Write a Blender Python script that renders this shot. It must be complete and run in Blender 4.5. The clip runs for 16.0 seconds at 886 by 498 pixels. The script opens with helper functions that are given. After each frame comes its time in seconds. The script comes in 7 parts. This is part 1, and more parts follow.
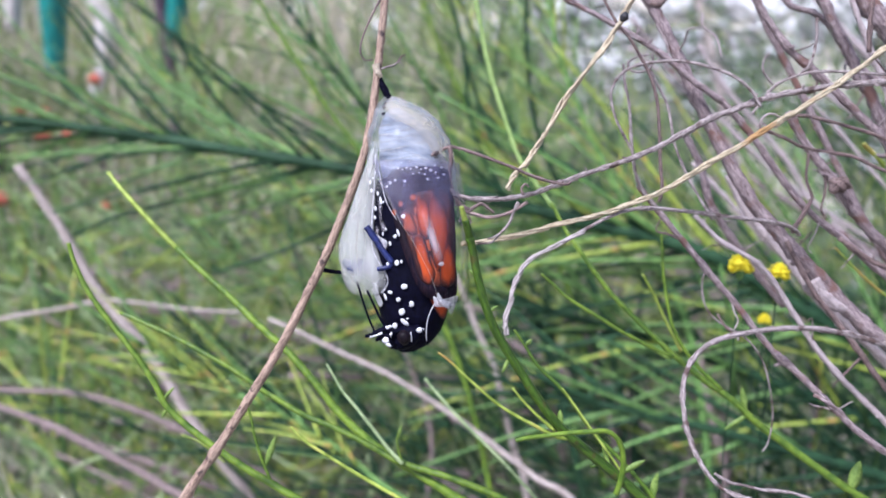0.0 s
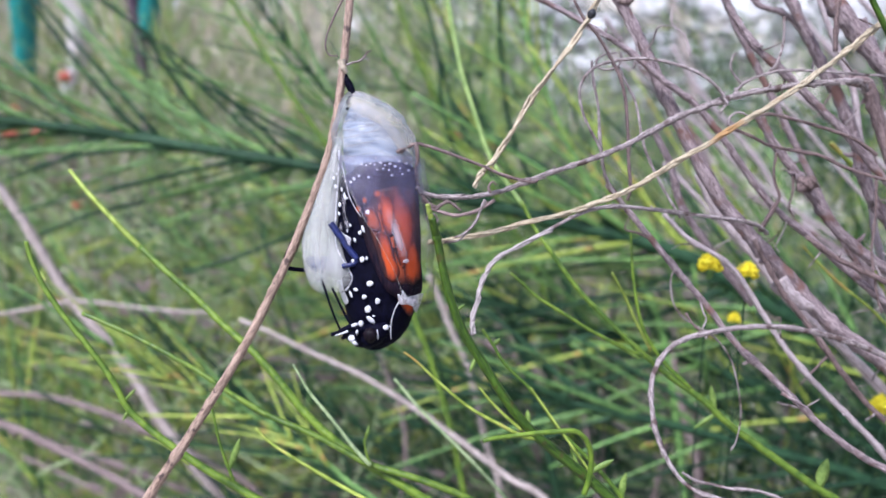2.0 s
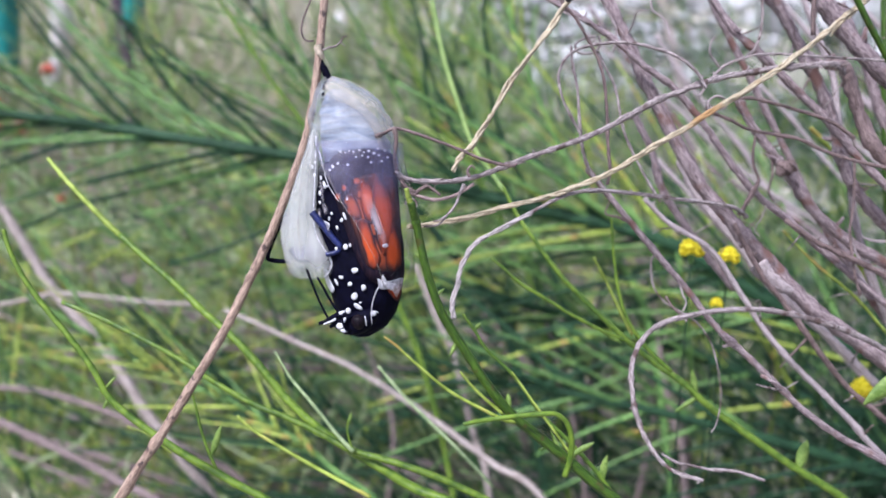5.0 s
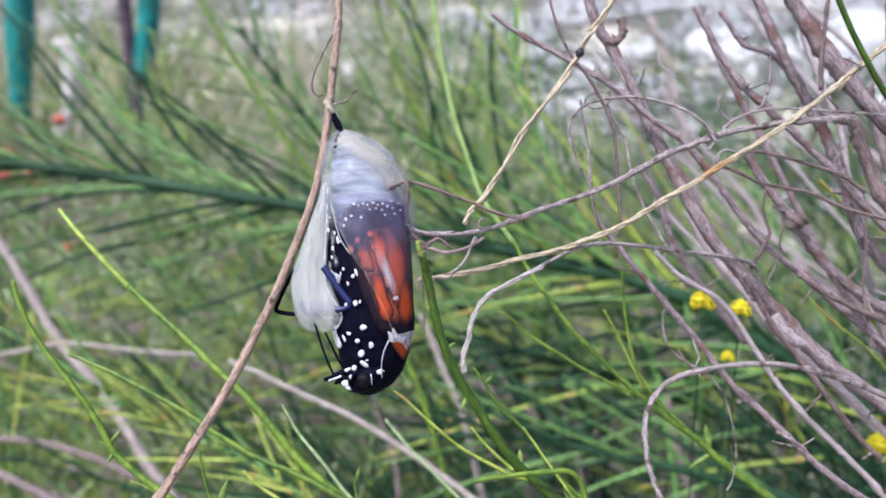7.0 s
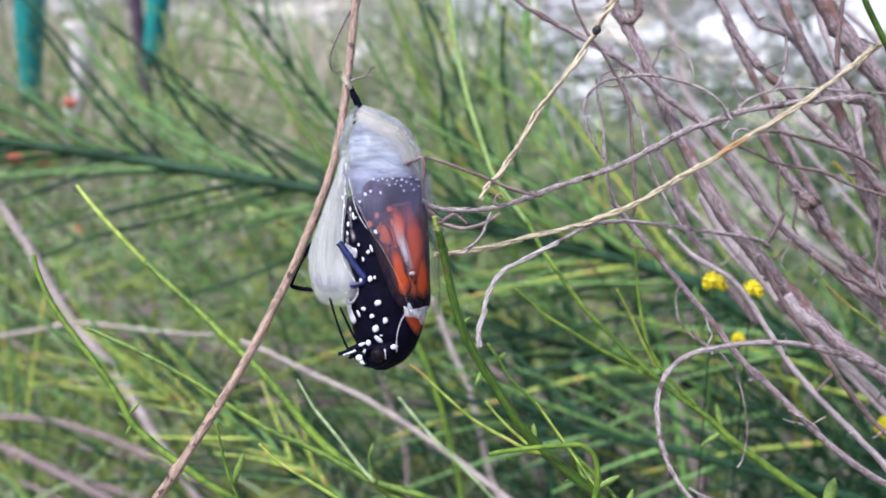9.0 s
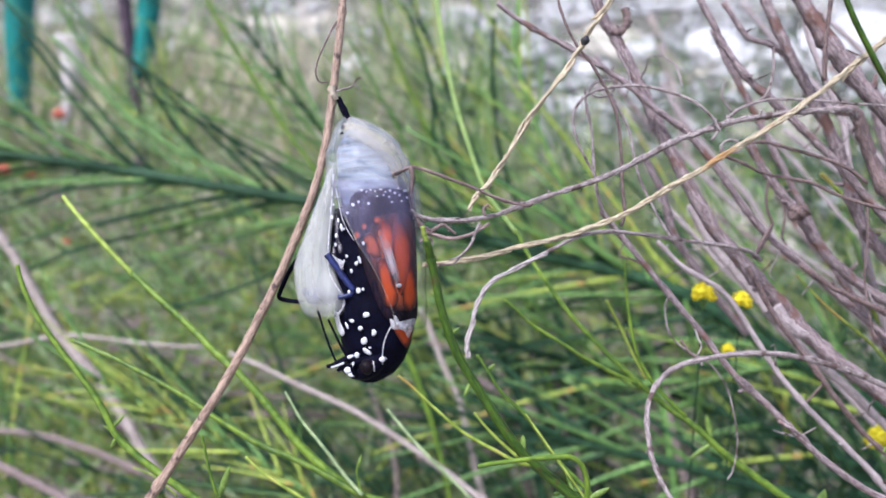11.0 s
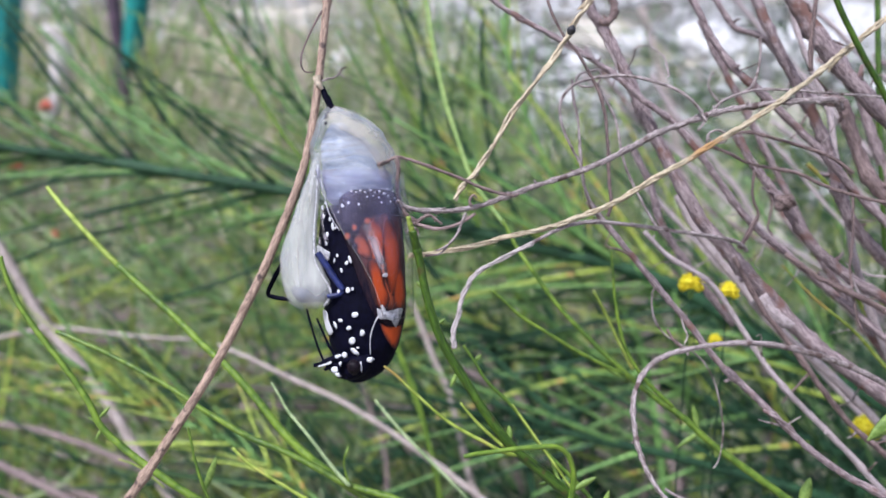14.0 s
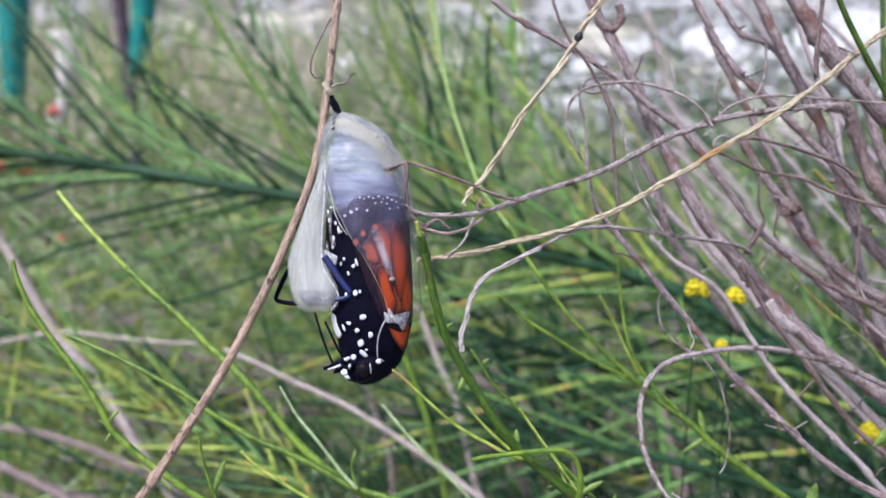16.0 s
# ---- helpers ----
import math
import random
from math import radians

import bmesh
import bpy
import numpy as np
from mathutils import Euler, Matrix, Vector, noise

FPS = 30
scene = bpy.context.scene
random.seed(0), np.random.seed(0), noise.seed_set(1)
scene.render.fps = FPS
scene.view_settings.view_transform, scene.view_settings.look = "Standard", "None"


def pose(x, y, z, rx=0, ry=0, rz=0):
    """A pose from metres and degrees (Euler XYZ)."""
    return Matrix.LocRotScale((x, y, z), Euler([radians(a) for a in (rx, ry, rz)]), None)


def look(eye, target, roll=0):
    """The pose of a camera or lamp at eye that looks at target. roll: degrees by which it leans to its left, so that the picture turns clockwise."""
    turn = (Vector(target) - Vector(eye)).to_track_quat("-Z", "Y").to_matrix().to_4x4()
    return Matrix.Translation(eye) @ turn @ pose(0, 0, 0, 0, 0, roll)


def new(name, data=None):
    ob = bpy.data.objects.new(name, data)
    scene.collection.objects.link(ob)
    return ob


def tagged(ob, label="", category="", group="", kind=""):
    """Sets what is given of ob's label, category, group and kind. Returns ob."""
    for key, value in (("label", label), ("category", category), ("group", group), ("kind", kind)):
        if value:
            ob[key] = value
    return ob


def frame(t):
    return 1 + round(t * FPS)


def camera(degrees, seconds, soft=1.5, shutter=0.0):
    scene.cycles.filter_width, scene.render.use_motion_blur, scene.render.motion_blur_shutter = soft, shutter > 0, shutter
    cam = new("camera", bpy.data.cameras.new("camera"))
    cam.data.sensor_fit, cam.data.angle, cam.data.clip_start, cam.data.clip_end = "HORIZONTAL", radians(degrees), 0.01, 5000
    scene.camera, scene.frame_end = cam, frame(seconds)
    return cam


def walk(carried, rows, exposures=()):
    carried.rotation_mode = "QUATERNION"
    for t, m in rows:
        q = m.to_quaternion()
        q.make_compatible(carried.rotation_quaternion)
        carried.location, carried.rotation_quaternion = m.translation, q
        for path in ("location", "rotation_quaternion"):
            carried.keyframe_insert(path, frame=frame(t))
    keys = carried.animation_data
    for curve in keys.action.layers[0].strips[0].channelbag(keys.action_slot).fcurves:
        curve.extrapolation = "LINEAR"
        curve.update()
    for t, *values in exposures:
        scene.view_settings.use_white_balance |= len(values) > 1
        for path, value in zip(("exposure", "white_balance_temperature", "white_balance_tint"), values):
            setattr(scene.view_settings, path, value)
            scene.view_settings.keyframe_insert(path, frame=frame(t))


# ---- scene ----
cam = camera(58, 16.0, 1.7)
cam.data.dof.use_dof = True
cam.data.dof.focus_distance = 0.105
cam.data.dof.aperture_fstop = 23.5
PATH = [
    (0.0, pose(-0.00191, -0.10121, 0.36068, 71.948, 0.499, 1.702)),
    (0.5, pose(-0.00084, -0.10027, 0.36046, 71.883, 0.315, 0.816)),
    (1.0, pose(0.00028, -0.09956, 0.35975, 71.488, 0.054, 0.160)),
    (1.5, pose(0.00000, -0.10000, 0.36000, 72.000, -0.000, 0.000)),
    (2.0, pose(-0.00051, -0.10003, 0.36002, 71.973, 0.027, 0.152)),
    (2.5, pose(-0.00076, -0.10024, 0.35998, 72.163, 0.105, 0.456)),
    (3.0, pose(-0.00047, -0.10013, 0.36037, 72.836, 0.135, 0.068)),
    (3.5, pose(0.00025, -0.09997, 0.35972, 72.469, 0.107, -0.278)),
    (4.0, pose(0.00031, -0.09982, 0.35971, 72.545, 0.084, -0.758)),
    (4.2, pose(0.00037, -0.09993, 0.35946, 71.931, 0.128, -0.307)),
    (6.3, pose(0.00117, -0.10054, 0.35895, 71.241, 0.279, -1.559)),
    (6.5, pose(-0.00016, -0.09990, 0.35931, 74.506, 0.003, -0.592)),
    (7.0, pose(-0.00011, -0.09970, 0.35934, 74.943, 0.076, -0.355)),
    (7.5, pose(-0.00014, -0.10001, 0.35895, 74.572, -0.064, -0.206)),
    (8.0, pose(-0.00076, -0.10038, 0.35881, 73.394, 0.316, 0.294)),
    (8.2, pose(-0.00092, -0.10075, 0.35816, 73.845, -0.126, 0.497)),
    (10.3, pose(-0.00143, -0.10097, 0.35810, 74.189, 0.008, -0.155)),
    (10.5, pose(-0.00092, -0.10053, 0.35764, 74.492, -0.129, -0.078)),
    (11.0, pose(-0.00095, -0.10043, 0.35773, 74.896, -0.320, -0.395)),
    (11.5, pose(-0.00038, -0.10012, 0.35763, 74.682, -0.383, -0.878)),
    (12.0, pose(0.00045, -0.09998, 0.35719, 74.294, -0.507, -1.374)),
    (12.5, pose(-0.00025, -0.10029, 0.35756, 74.978, -0.452, -1.275)),
    (13.0, pose(-0.00053, -0.10052, 0.35745, 74.387, -0.362, -0.755)),
    (13.5, pose(-0.00046, -0.10055, 0.35758, 74.657, -0.464, -0.972)),
    (14.0, pose(-0.00026, -0.10031, 0.35744, 74.348, -0.405, -1.013)),
    (14.5, pose(0.00050, -0.10011, 0.35701, 73.930, -0.334, -1.141)),
    (15.0, pose(0.00017, -0.10026, 0.35702, 74.113, -0.400, -1.000)),
    (15.5, pose(-0.00081, -0.10063, 0.35769, 74.163, -0.107, 0.044)),
    (16.0, pose(-0.00074, -0.10109, 0.35748, 74.763, -0.443, -0.674)),
]
walk(cam, PATH, exposures=((0.0, 0.50, 5540, 18), (3.5, 0.45, 5560, 18), (7.0, 0.45, 5640, 16), (11.0, 0.49, 5660, 16), (12.5, 0.36, 5670, 15), (14.5, 0.36, 5680, 15), (16.0, 0.36, 5690, 15)))

# ---- daylight: soft, hazy sky ----
world = bpy.data.worlds.new("sky")
scene.world = world
world.use_nodes = True
_sky = world.node_tree.nodes.new("ShaderNodeTexSky")
_sky.sky_type = "NISHITA"
_sky.sun_disc = False
_sky.sun_elevation, _sky.sun_rotation = radians(58), radians(200)
_sky.dust_density = 4.0
_back = world.node_tree.nodes["Background"]
_back.inputs[1].default_value = 0.13
world.node_tree.links.new(_sky.outputs[0], _back.inputs[0])
sun = new("sun", bpy.data.lights.new("sun", "SUN"))
sun.data.energy, sun.data.angle, sun.data.color = 4.2, radians(12), (1.0, 0.96, 0.9)
sun.matrix_world = look((-0.9, -0.9, 2.4), (0, 0, 0.3))


# ---- materials ----
def surface(name, low, high, size, rough=0.6, relief=0.3, fine=4.0, spots=None, spot_size=0.0, spot_at=0.62,
            sheen=0.0, through_light=0.0, per_piece=0.0, stretch=(1, 1, 1), coat=0.0, gloss=0.5, dusk=None, fibre=False):
    """A two-scale mottled surface. size: grain in metres; spots: colour of larger stains."""
    m = bpy.data.materials.new(name)
    m.use_nodes = True
    nt = m.node_tree
    n, ln = nt.nodes, nt.links.new
    b = n["Principled BSDF"]
    tc = n.new("ShaderNodeTexCoord")
    mp = n.new("ShaderNodeMapping")
    mp.inputs["Scale"].default_value = stretch
    if fibre:
        along = n.new("ShaderNodeAttribute")
        along.attribute_name = "grain"
        ln(along.outputs["Vector"], mp.inputs["Vector"])
    else:
        ln(tc.outputs["Object"], mp.inputs["Vector"])
    na, nb = n.new("ShaderNodeTexNoise"), n.new("ShaderNodeTexNoise")
    na.inputs["Scale"].default_value, na.inputs["Detail"].default_value = 1 / size, 6
    nb.inputs["Scale"].default_value, nb.inputs["Detail"].default_value = fine / size, 4
    ln(mp.outputs[0], na.inputs["Vector"])
    ln(mp.outputs[0], nb.inputs["Vector"])
    ramp = n.new("ShaderNodeValToRGB")
    ramp.color_ramp.elements[0].position, ramp.color_ramp.elements[1].position = 0.4, 0.6
    ramp.color_ramp.elements[0].color, ramp.color_ramp.elements[1].color = (*low, 1), (*high, 1)
    avg = n.new("ShaderNodeMath")
    avg.operation = "MULTIPLY_ADD"
    avg.inputs[1].default_value = 0.5
    half = n.new("ShaderNodeMath")
    half.operation = "MULTIPLY"
    half.inputs[1].default_value = 0.5
    ln(nb.outputs["Fac"], half.inputs[0])
    ln(na.outputs["Fac"], avg.inputs[0])
    ln(half.outputs[0], avg.inputs[2])
    ln(avg.outputs[0], ramp.inputs["Fac"])
    colour = ramp.outputs["Color"]
    if spots:
        ns = n.new("ShaderNodeTexNoise")
        ns.inputs["Scale"].default_value, ns.inputs["Detail"].default_value = 1 / spot_size, 3
        ln(tc.outputs["Object"], ns.inputs["Vector"])
        sr = n.new("ShaderNodeValToRGB")
        sr.color_ramp.elements[0].position, sr.color_ramp.elements[1].position = spot_at - 0.05, spot_at + 0.05
        ln(ns.outputs["Fac"], sr.inputs["Fac"])
        mx = n.new("ShaderNodeMixRGB")
        mx.inputs["Color2"].default_value = (*spots, 1)
        ln(sr.outputs["Color"], mx.inputs["Fac"])
        ln(colour, mx.inputs["Color1"])
        colour = mx.outputs["Color"]
    if per_piece:
        oi = n.new("ShaderNodeObjectInfo")
        geo = n.new("ShaderNodeNewGeometry")
        add = n.new("ShaderNodeMath")
        add.operation = "ADD"
        ln(oi.outputs["Random"], add.inputs[0])
        ln(geo.outputs["Random Per Island"], add.inputs[1])
        mr = n.new("ShaderNodeMapRange")
        mr.inputs["From Max"].default_value = 2.0
        mr.inputs["To Min"].default_value, mr.inputs["To Max"].default_value = 1 - per_piece, 1 + per_piece
        ln(add.outputs[0], mr.inputs["Value"])
        hs = n.new("ShaderNodeHueSaturation")
        ln(mr.outputs[0], hs.inputs["Value"])
        hm = n.new("ShaderNodeMapRange")
        hm.inputs["To Min"].default_value, hm.inputs["To Max"].default_value = 0.5 - 0.05 * per_piece, 0.5 + 0.05 * per_piece
        ln(geo.outputs["Random Per Island"], hm.inputs["Value"])
        ln(hm.outputs[0], hs.inputs["Hue"])
        ln(colour, hs.inputs["Color"])
        colour = hs.outputs["Color"]
    if dusk:
        # dark scales take over towards the wing base (heights in millimetres)
        sep = n.new("ShaderNodeSeparateXYZ")
        ln(tc.outputs["Object"], sep.inputs[0])
        dr = n.new("ShaderNodeMapRange")
        dr.inputs["From Min"].default_value, dr.inputs["From Max"].default_value = dusk[1] / 1000, dusk[0] / 1000
        ln(sep.outputs["Z"], dr.inputs["Value"])
        dn = n.new("ShaderNodeTexNoise")
        dn.inputs["Scale"].default_value, dn.inputs["Detail"].default_value = 420, 3
        ln(mp.outputs[0], dn.inputs["Vector"])
        da = n.new("ShaderNodeMath")
        da.operation = "MULTIPLY_ADD"
        da.inputs[1].default_value = 5.5
        ln(dn.outputs["Fac"], da.inputs[0])
        db = n.new("ShaderNodeMath")
        db.operation = "MULTIPLY_ADD"
        db.inputs[1].default_value, db.inputs[2].default_value = 2.4, -3.0
        ln(dr.outputs[0], db.inputs[0])
        ln(db.outputs[0], da.inputs[2])
        da.use_clamp = True
        dm = n.new("ShaderNodeMixRGB")
        dm.inputs["Color2"].default_value = (0.012, 0.008, 0.012, 1)
        ln(da.outputs[0], dm.inputs["Fac"])
        ln(colour, dm.inputs["Color1"])
        colour = dm.outputs["Color"]
    ln(colour, b.inputs["Base Color"])
    b.inputs["Roughness"].default_value = rough
    b.inputs["Specular IOR Level"].default_value = gloss
    b.inputs["Coat Weight"].default_value = coat
    b.inputs["Sheen Weight"].default_value = sheen
    bump = n.new("ShaderNodeBump")
    bump.inputs["Strength"].default_value, bump.inputs["Distance"].default_value = relief, size * 0.3
    ln(nb.outputs["Fac"], bump.inputs["Height"])
    ln(bump.outputs[0], b.inputs["Normal"])
    if through_light:
        tr = n.new("ShaderNodeBsdfTranslucent")
        ln(colour, tr.inputs["Color"])
        mix = n.new("ShaderNodeMixShader")
        mix.inputs["Fac"].default_value = through_light
        ln(b.outputs[0], mix.inputs[1])
        ln(tr.outputs[0], mix.inputs[2])
        ln(mix.outputs[0], n["Material Output"].inputs["Surface"])
    return m


def membrane(name, tint, cover, rough, streak=(1, 1, 1), size=0.002, vary=0.25, fade=None, slant=0.0, gloss=0.5, melt=False):
    """A thin cloudy skin: partly clear, partly milky, with a wet gloss."""
    m = bpy.data.materials.new(name)
    m.use_nodes = True
    n, ln = m.node_tree.nodes, m.node_tree.links.new
    b = n["Principled BSDF"]
    b.inputs["Base Color"].default_value = (*tint, 1)
    b.inputs["Roughness"].default_value = rough
    tc, mp = n.new("ShaderNodeTexCoord"), n.new("ShaderNodeMapping")
    mp.inputs["Scale"].default_value = streak
    turn = n.new("ShaderNodeMapping")
    turn.inputs["Rotation"].default_value = (0, radians(slant), 0)
    ns = n.new("ShaderNodeTexNoise")
    ns.inputs["Scale"].default_value, ns.inputs["Detail"].default_value = 1 / size, 5
    ln(tc.outputs["Object"], turn.inputs["Vector"])
    ln(turn.outputs[0], mp.inputs["Vector"])
    ln(mp.outputs[0], ns.inputs["Vector"])
    mr = n.new("ShaderNodeMapRange")
    mr.inputs["From Min"].default_value, mr.inputs["From Max"].default_value = 0.3, 0.7
    mr.inputs["To Min"].default_value, mr.inputs["To Max"].default_value = max(0, cover - vary), min(1, cover + vary)
    ln(ns.outputs["Fac"], mr.inputs["Value"])
    cloud = mr.outputs[0]
    if fade:
        # the skin clears towards its lower end (heights in millimetres)
        sep = n.new("ShaderNodeSeparateXYZ")
        ln(tc.outputs["Object"], sep.inputs[0])
        fr = n.new("ShaderNodeMapRange")
        fr.inputs["From Min"].default_value, fr.inputs["From Max"].default_value = fade[0] / 1000, fade[1] / 1000
        ln(sep.outputs["Z"], fr.inputs["Value"])
        mul = n.new("ShaderNodeMath")
        mul.operation = "MULTIPLY"
        ln(cloud, mul.inputs[0])
        ln(fr.outputs[0], mul.inputs[1])
        cloud = mul.outputs[0]
    if melt:
        # thins out towards the rim of its patch
        far, part_of = n.new("ShaderNodeAttribute"), n.new("ShaderNodeSeparateXYZ")
        far.attribute_name = "grain"
        ln(far.outputs["Vector"], part_of.inputs[0])
        soft = n.new("ShaderNodeMapRange")
        soft.inputs["From Min"].default_value, soft.inputs["From Max"].default_value = 1.0, 0.15
        ln(part_of.outputs["X"], soft.inputs["Value"])
        less = n.new("ShaderNodeMath")
        less.operation = "MULTIPLY"
        ln(cloud, less.inputs[0])
        ln(soft.outputs[0], less.inputs[1])
        cloud = less.outputs[0]
    tl, tp = n.new("ShaderNodeBsdfTranslucent"), n.new("ShaderNodeBsdfTransparent")
    tl.inputs["Color"].default_value = (*tint, 1)
    half = n.new("ShaderNodeMixShader")
    half.inputs["Fac"].default_value = 0.4
    ln(b.outputs[0], half.inputs[1])
    ln(tl.outputs[0], half.inputs[2])
    mix = n.new("ShaderNodeMixShader")
    ln(cloud, mix.inputs["Fac"])
    ln(tp.outputs[0], mix.inputs[1])
    ln(half.outputs[0], mix.inputs[2])
    gl = n.new("ShaderNodeBsdfGlossy")
    gl.inputs["Roughness"].default_value = rough * 0.8
    lw = n.new("ShaderNodeFresnel")
    lw.inputs["IOR"].default_value = 1.2
    top = n.new("ShaderNodeMixShader")
    weak = n.new("ShaderNodeMath")
    weak.operation = "MULTIPLY"
    weak.inputs[1].default_value = gloss
    ln(lw.outputs[0], weak.inputs[0])
    ln(weak.outputs[0], top.inputs["Fac"])
    ln(mix.outputs[0], top.inputs[1])
    ln(gl.outputs[0], top.inputs[2])
    ln(top.outputs[0], n["Material Output"].inputs["Surface"])
    bump = n.new("ShaderNodeBump")
    bump.inputs["Strength"].default_value, bump.inputs["Distance"].default_value = 0.35, 0.0003
    ln(ns.outputs["Fac"], bump.inputs["Height"])
    ln(bump.outputs[0], b.inputs["Normal"])
    return m


TAN = surface("tan_stem_bark", (0.165, 0.105, 0.075), (0.44, 0.315, 0.235), 0.0009, 0.65, 0.8, fine=3.0, spots=(0.05, 0.028, 0.024), spot_size=0.0011, spot_at=0.66, fibre=True)
MAUVE = surface("mauve_dry_bark", (0.105, 0.072, 0.073), (0.365, 0.29, 0.293), 0.0010, 0.8, 1.0, fine=2.8, spots=(0.16, 0.085, 0.068), spot_size=0.005, spot_at=0.6, fibre=True)
DARKBARK = surface("dark_dry_bark", (0.06, 0.038, 0.036), (0.24, 0.17, 0.155), 0.0006, 0.75, 1.0, fine=2.8, fibre=True)
GREY = surface("grey_dry_twig_bark", (0.11, 0.083, 0.078), (0.41, 0.35, 0.34), 0.0007, 0.8, 1.0, fine=2.8, spots=(0.08, 0.05, 0.042), spot_size=0.0022, spot_at=0.6, fibre=True)
STRAW = surface("yellow_straw_fibre", (0.26, 0.20, 0.12), (0.54, 0.47, 0.33), 0.0006, 0.8, 1.0, fine=2.6, spots=(0.34, 0.20, 0.08), spot_size=0.012, spot_at=0.64, fibre=True)
PALE = surface("pale_dead_stalk", (0.20, 0.16, 0.14), (0.44, 0.375, 0.34), 0.002, 0.8, 0.4, fibre=True)
GREEN = surface("green_shoot_skin", (0.054, 0.116, 0.028), (0.15, 0.262, 0.068), 0.006, 0.5, 0.2, per_piece=0.5, gloss=0.35)
# dark shoot green, deepened further to stand for shade low at right
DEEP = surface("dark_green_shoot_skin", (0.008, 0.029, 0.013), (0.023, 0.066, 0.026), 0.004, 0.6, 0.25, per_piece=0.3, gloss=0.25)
LIME = surface("yellow_green_shoot_skin", (0.15, 0.20, 0.022), (0.32, 0.39, 0.07), 0.006, 0.5, 0.2, spots=(0.34, 0.22, 0.06), spot_size=0.006, spot_at=0.62, per_piece=0.45, gloss=0.35)
OLIVE = surface("olive_green_shoot_skin", (0.018, 0.043, 0.003), (0.056, 0.112, 0.008), 0.0012, 0.42, 0.4, fine=2.6, gloss=0.35, spots=(0.05, 0.05, 0.01), spot_size=0.0016, spot_at=0.64, fibre=True)
SHOOT = surface("fresh_shoot_skin", (0.052, 0.102, 0.008), (0.138, 0.212, 0.018), 0.006, 0.45, 0.2, per_piece=0.2, gloss=0.4)
WHITEPLASTIC = surface("off_white_plastic", (0.52, 0.47, 0.45), (0.68, 0.62, 0.60), 0.05, 0.6, 0.1)
CYAN = surface("bright_cyan_plastic", (0.02, 0.42, 0.44), (0.04, 0.58, 0.60), 0.05, 0.4, 0.1)
PALELIME = surface("pale_lime_shoot_skin", (0.13, 0.20, 0.05), (0.22, 0.30, 0.09), 0.006, 0.5, 0.2, gloss=0.3)
STALK = surface("dull_pink_brown_stalk", (0.13, 0.095, 0.088), (0.28, 0.215, 0.20), 0.002, 0.85, 0.6, fine=3.0, fibre=True)
LEAF = surface("small_leaf_green", (0.14, 0.24, 0.04), (0.28, 0.40, 0.09), 0.002, 0.5, 0.3, through_light=0.35)
PALEGREEN = surface("pale_green_shoot_skin", (0.19, 0.26, 0.11), (0.35, 0.43, 0.21), 0.004, 0.5, 0.25, per_piece=0.2)
PALEBARK = surface("pale_dry_bark", (0.25, 0.205, 0.205), (0.45, 0.38, 0.375), 0.0008, 0.75, 0.8, fine=2.6, fibre=True)
TANDARK = surface("brown_dry_bark", (0.13, 0.088, 0.082), (0.31, 0.225, 0.21), 0.0008, 0.7, 0.9, fine=2.6, fibre=True)
GREYTWIST = surface("grey_twisted_fibre", (0.22, 0.19, 0.18), (0.46, 0.41, 0.395), 0.0004, 0.8, 0.9, fine=2.6, fibre=True)
BLACKBARK = surface("black_bud_skin", (0.01, 0.01, 0.012), (0.04, 0.035, 0.04), 0.001, 0.5, 0.4)
BLADE = surface("grass_blade_green", (0.042, 0.092, 0.034), (0.14, 0.23, 0.08), 0.02, 0.55, 0.2, through_light=0.25, per_piece=0.7)
WEED = surface("soft_weed_leaf", (0.15, 0.25, 0.06), (0.38, 0.48, 0.15), 0.02, 0.6, 0.2, through_light=0.3, per_piece=0.5)
HAY = surface("dry_grass_straw", (0.42, 0.365, 0.27), (0.74, 0.67, 0.52), 0.02, 0.7, 0.2, per_piece=0.45)
SOIL = surface("dry_soil", (0.06, 0.058, 0.046), (0.20, 0.19, 0.155), 0.05, 0.95, 0.8, spots=(0.46, 0.42, 0.35), spot_size=0.35, spot_at=0.57)
STONE = surface("pale_gravel_stone", (0.32, 0.315, 0.31), (0.60, 0.595, 0.585), 0.02, 0.85, 0.4, per_piece=0.35)
BLACK = surface("black_scaled_cuticle", (0.0008, 0.0008, 0.004), (0.003, 0.003, 0.013), 0.0006, 0.6, 0.6, gloss=0.06)
DUSKWING = surface("dusky_brown_wing_scales", (0.003, 0.003, 0.010), (0.020, 0.010, 0.016), 0.0018, 0.6, 0.3, stretch=(1.5, 1.5, 0.45), gloss=0.1, dusk=(-13.71, -25.11))
EYE = surface("dark_brown_eye", (0.002, 0.0015, 0.003), (0.012, 0.007, 0.011), 0.0007, 0.5, 0.2, stretch=(2.2, 2.2, 0.2), gloss=0.12)
BLUEBLACK = surface("blue_black_leg_cuticle", (0.006, 0.009, 0.042), (0.018, 0.027, 0.13), 0.0008, 0.4, 0.3, gloss=0.4)


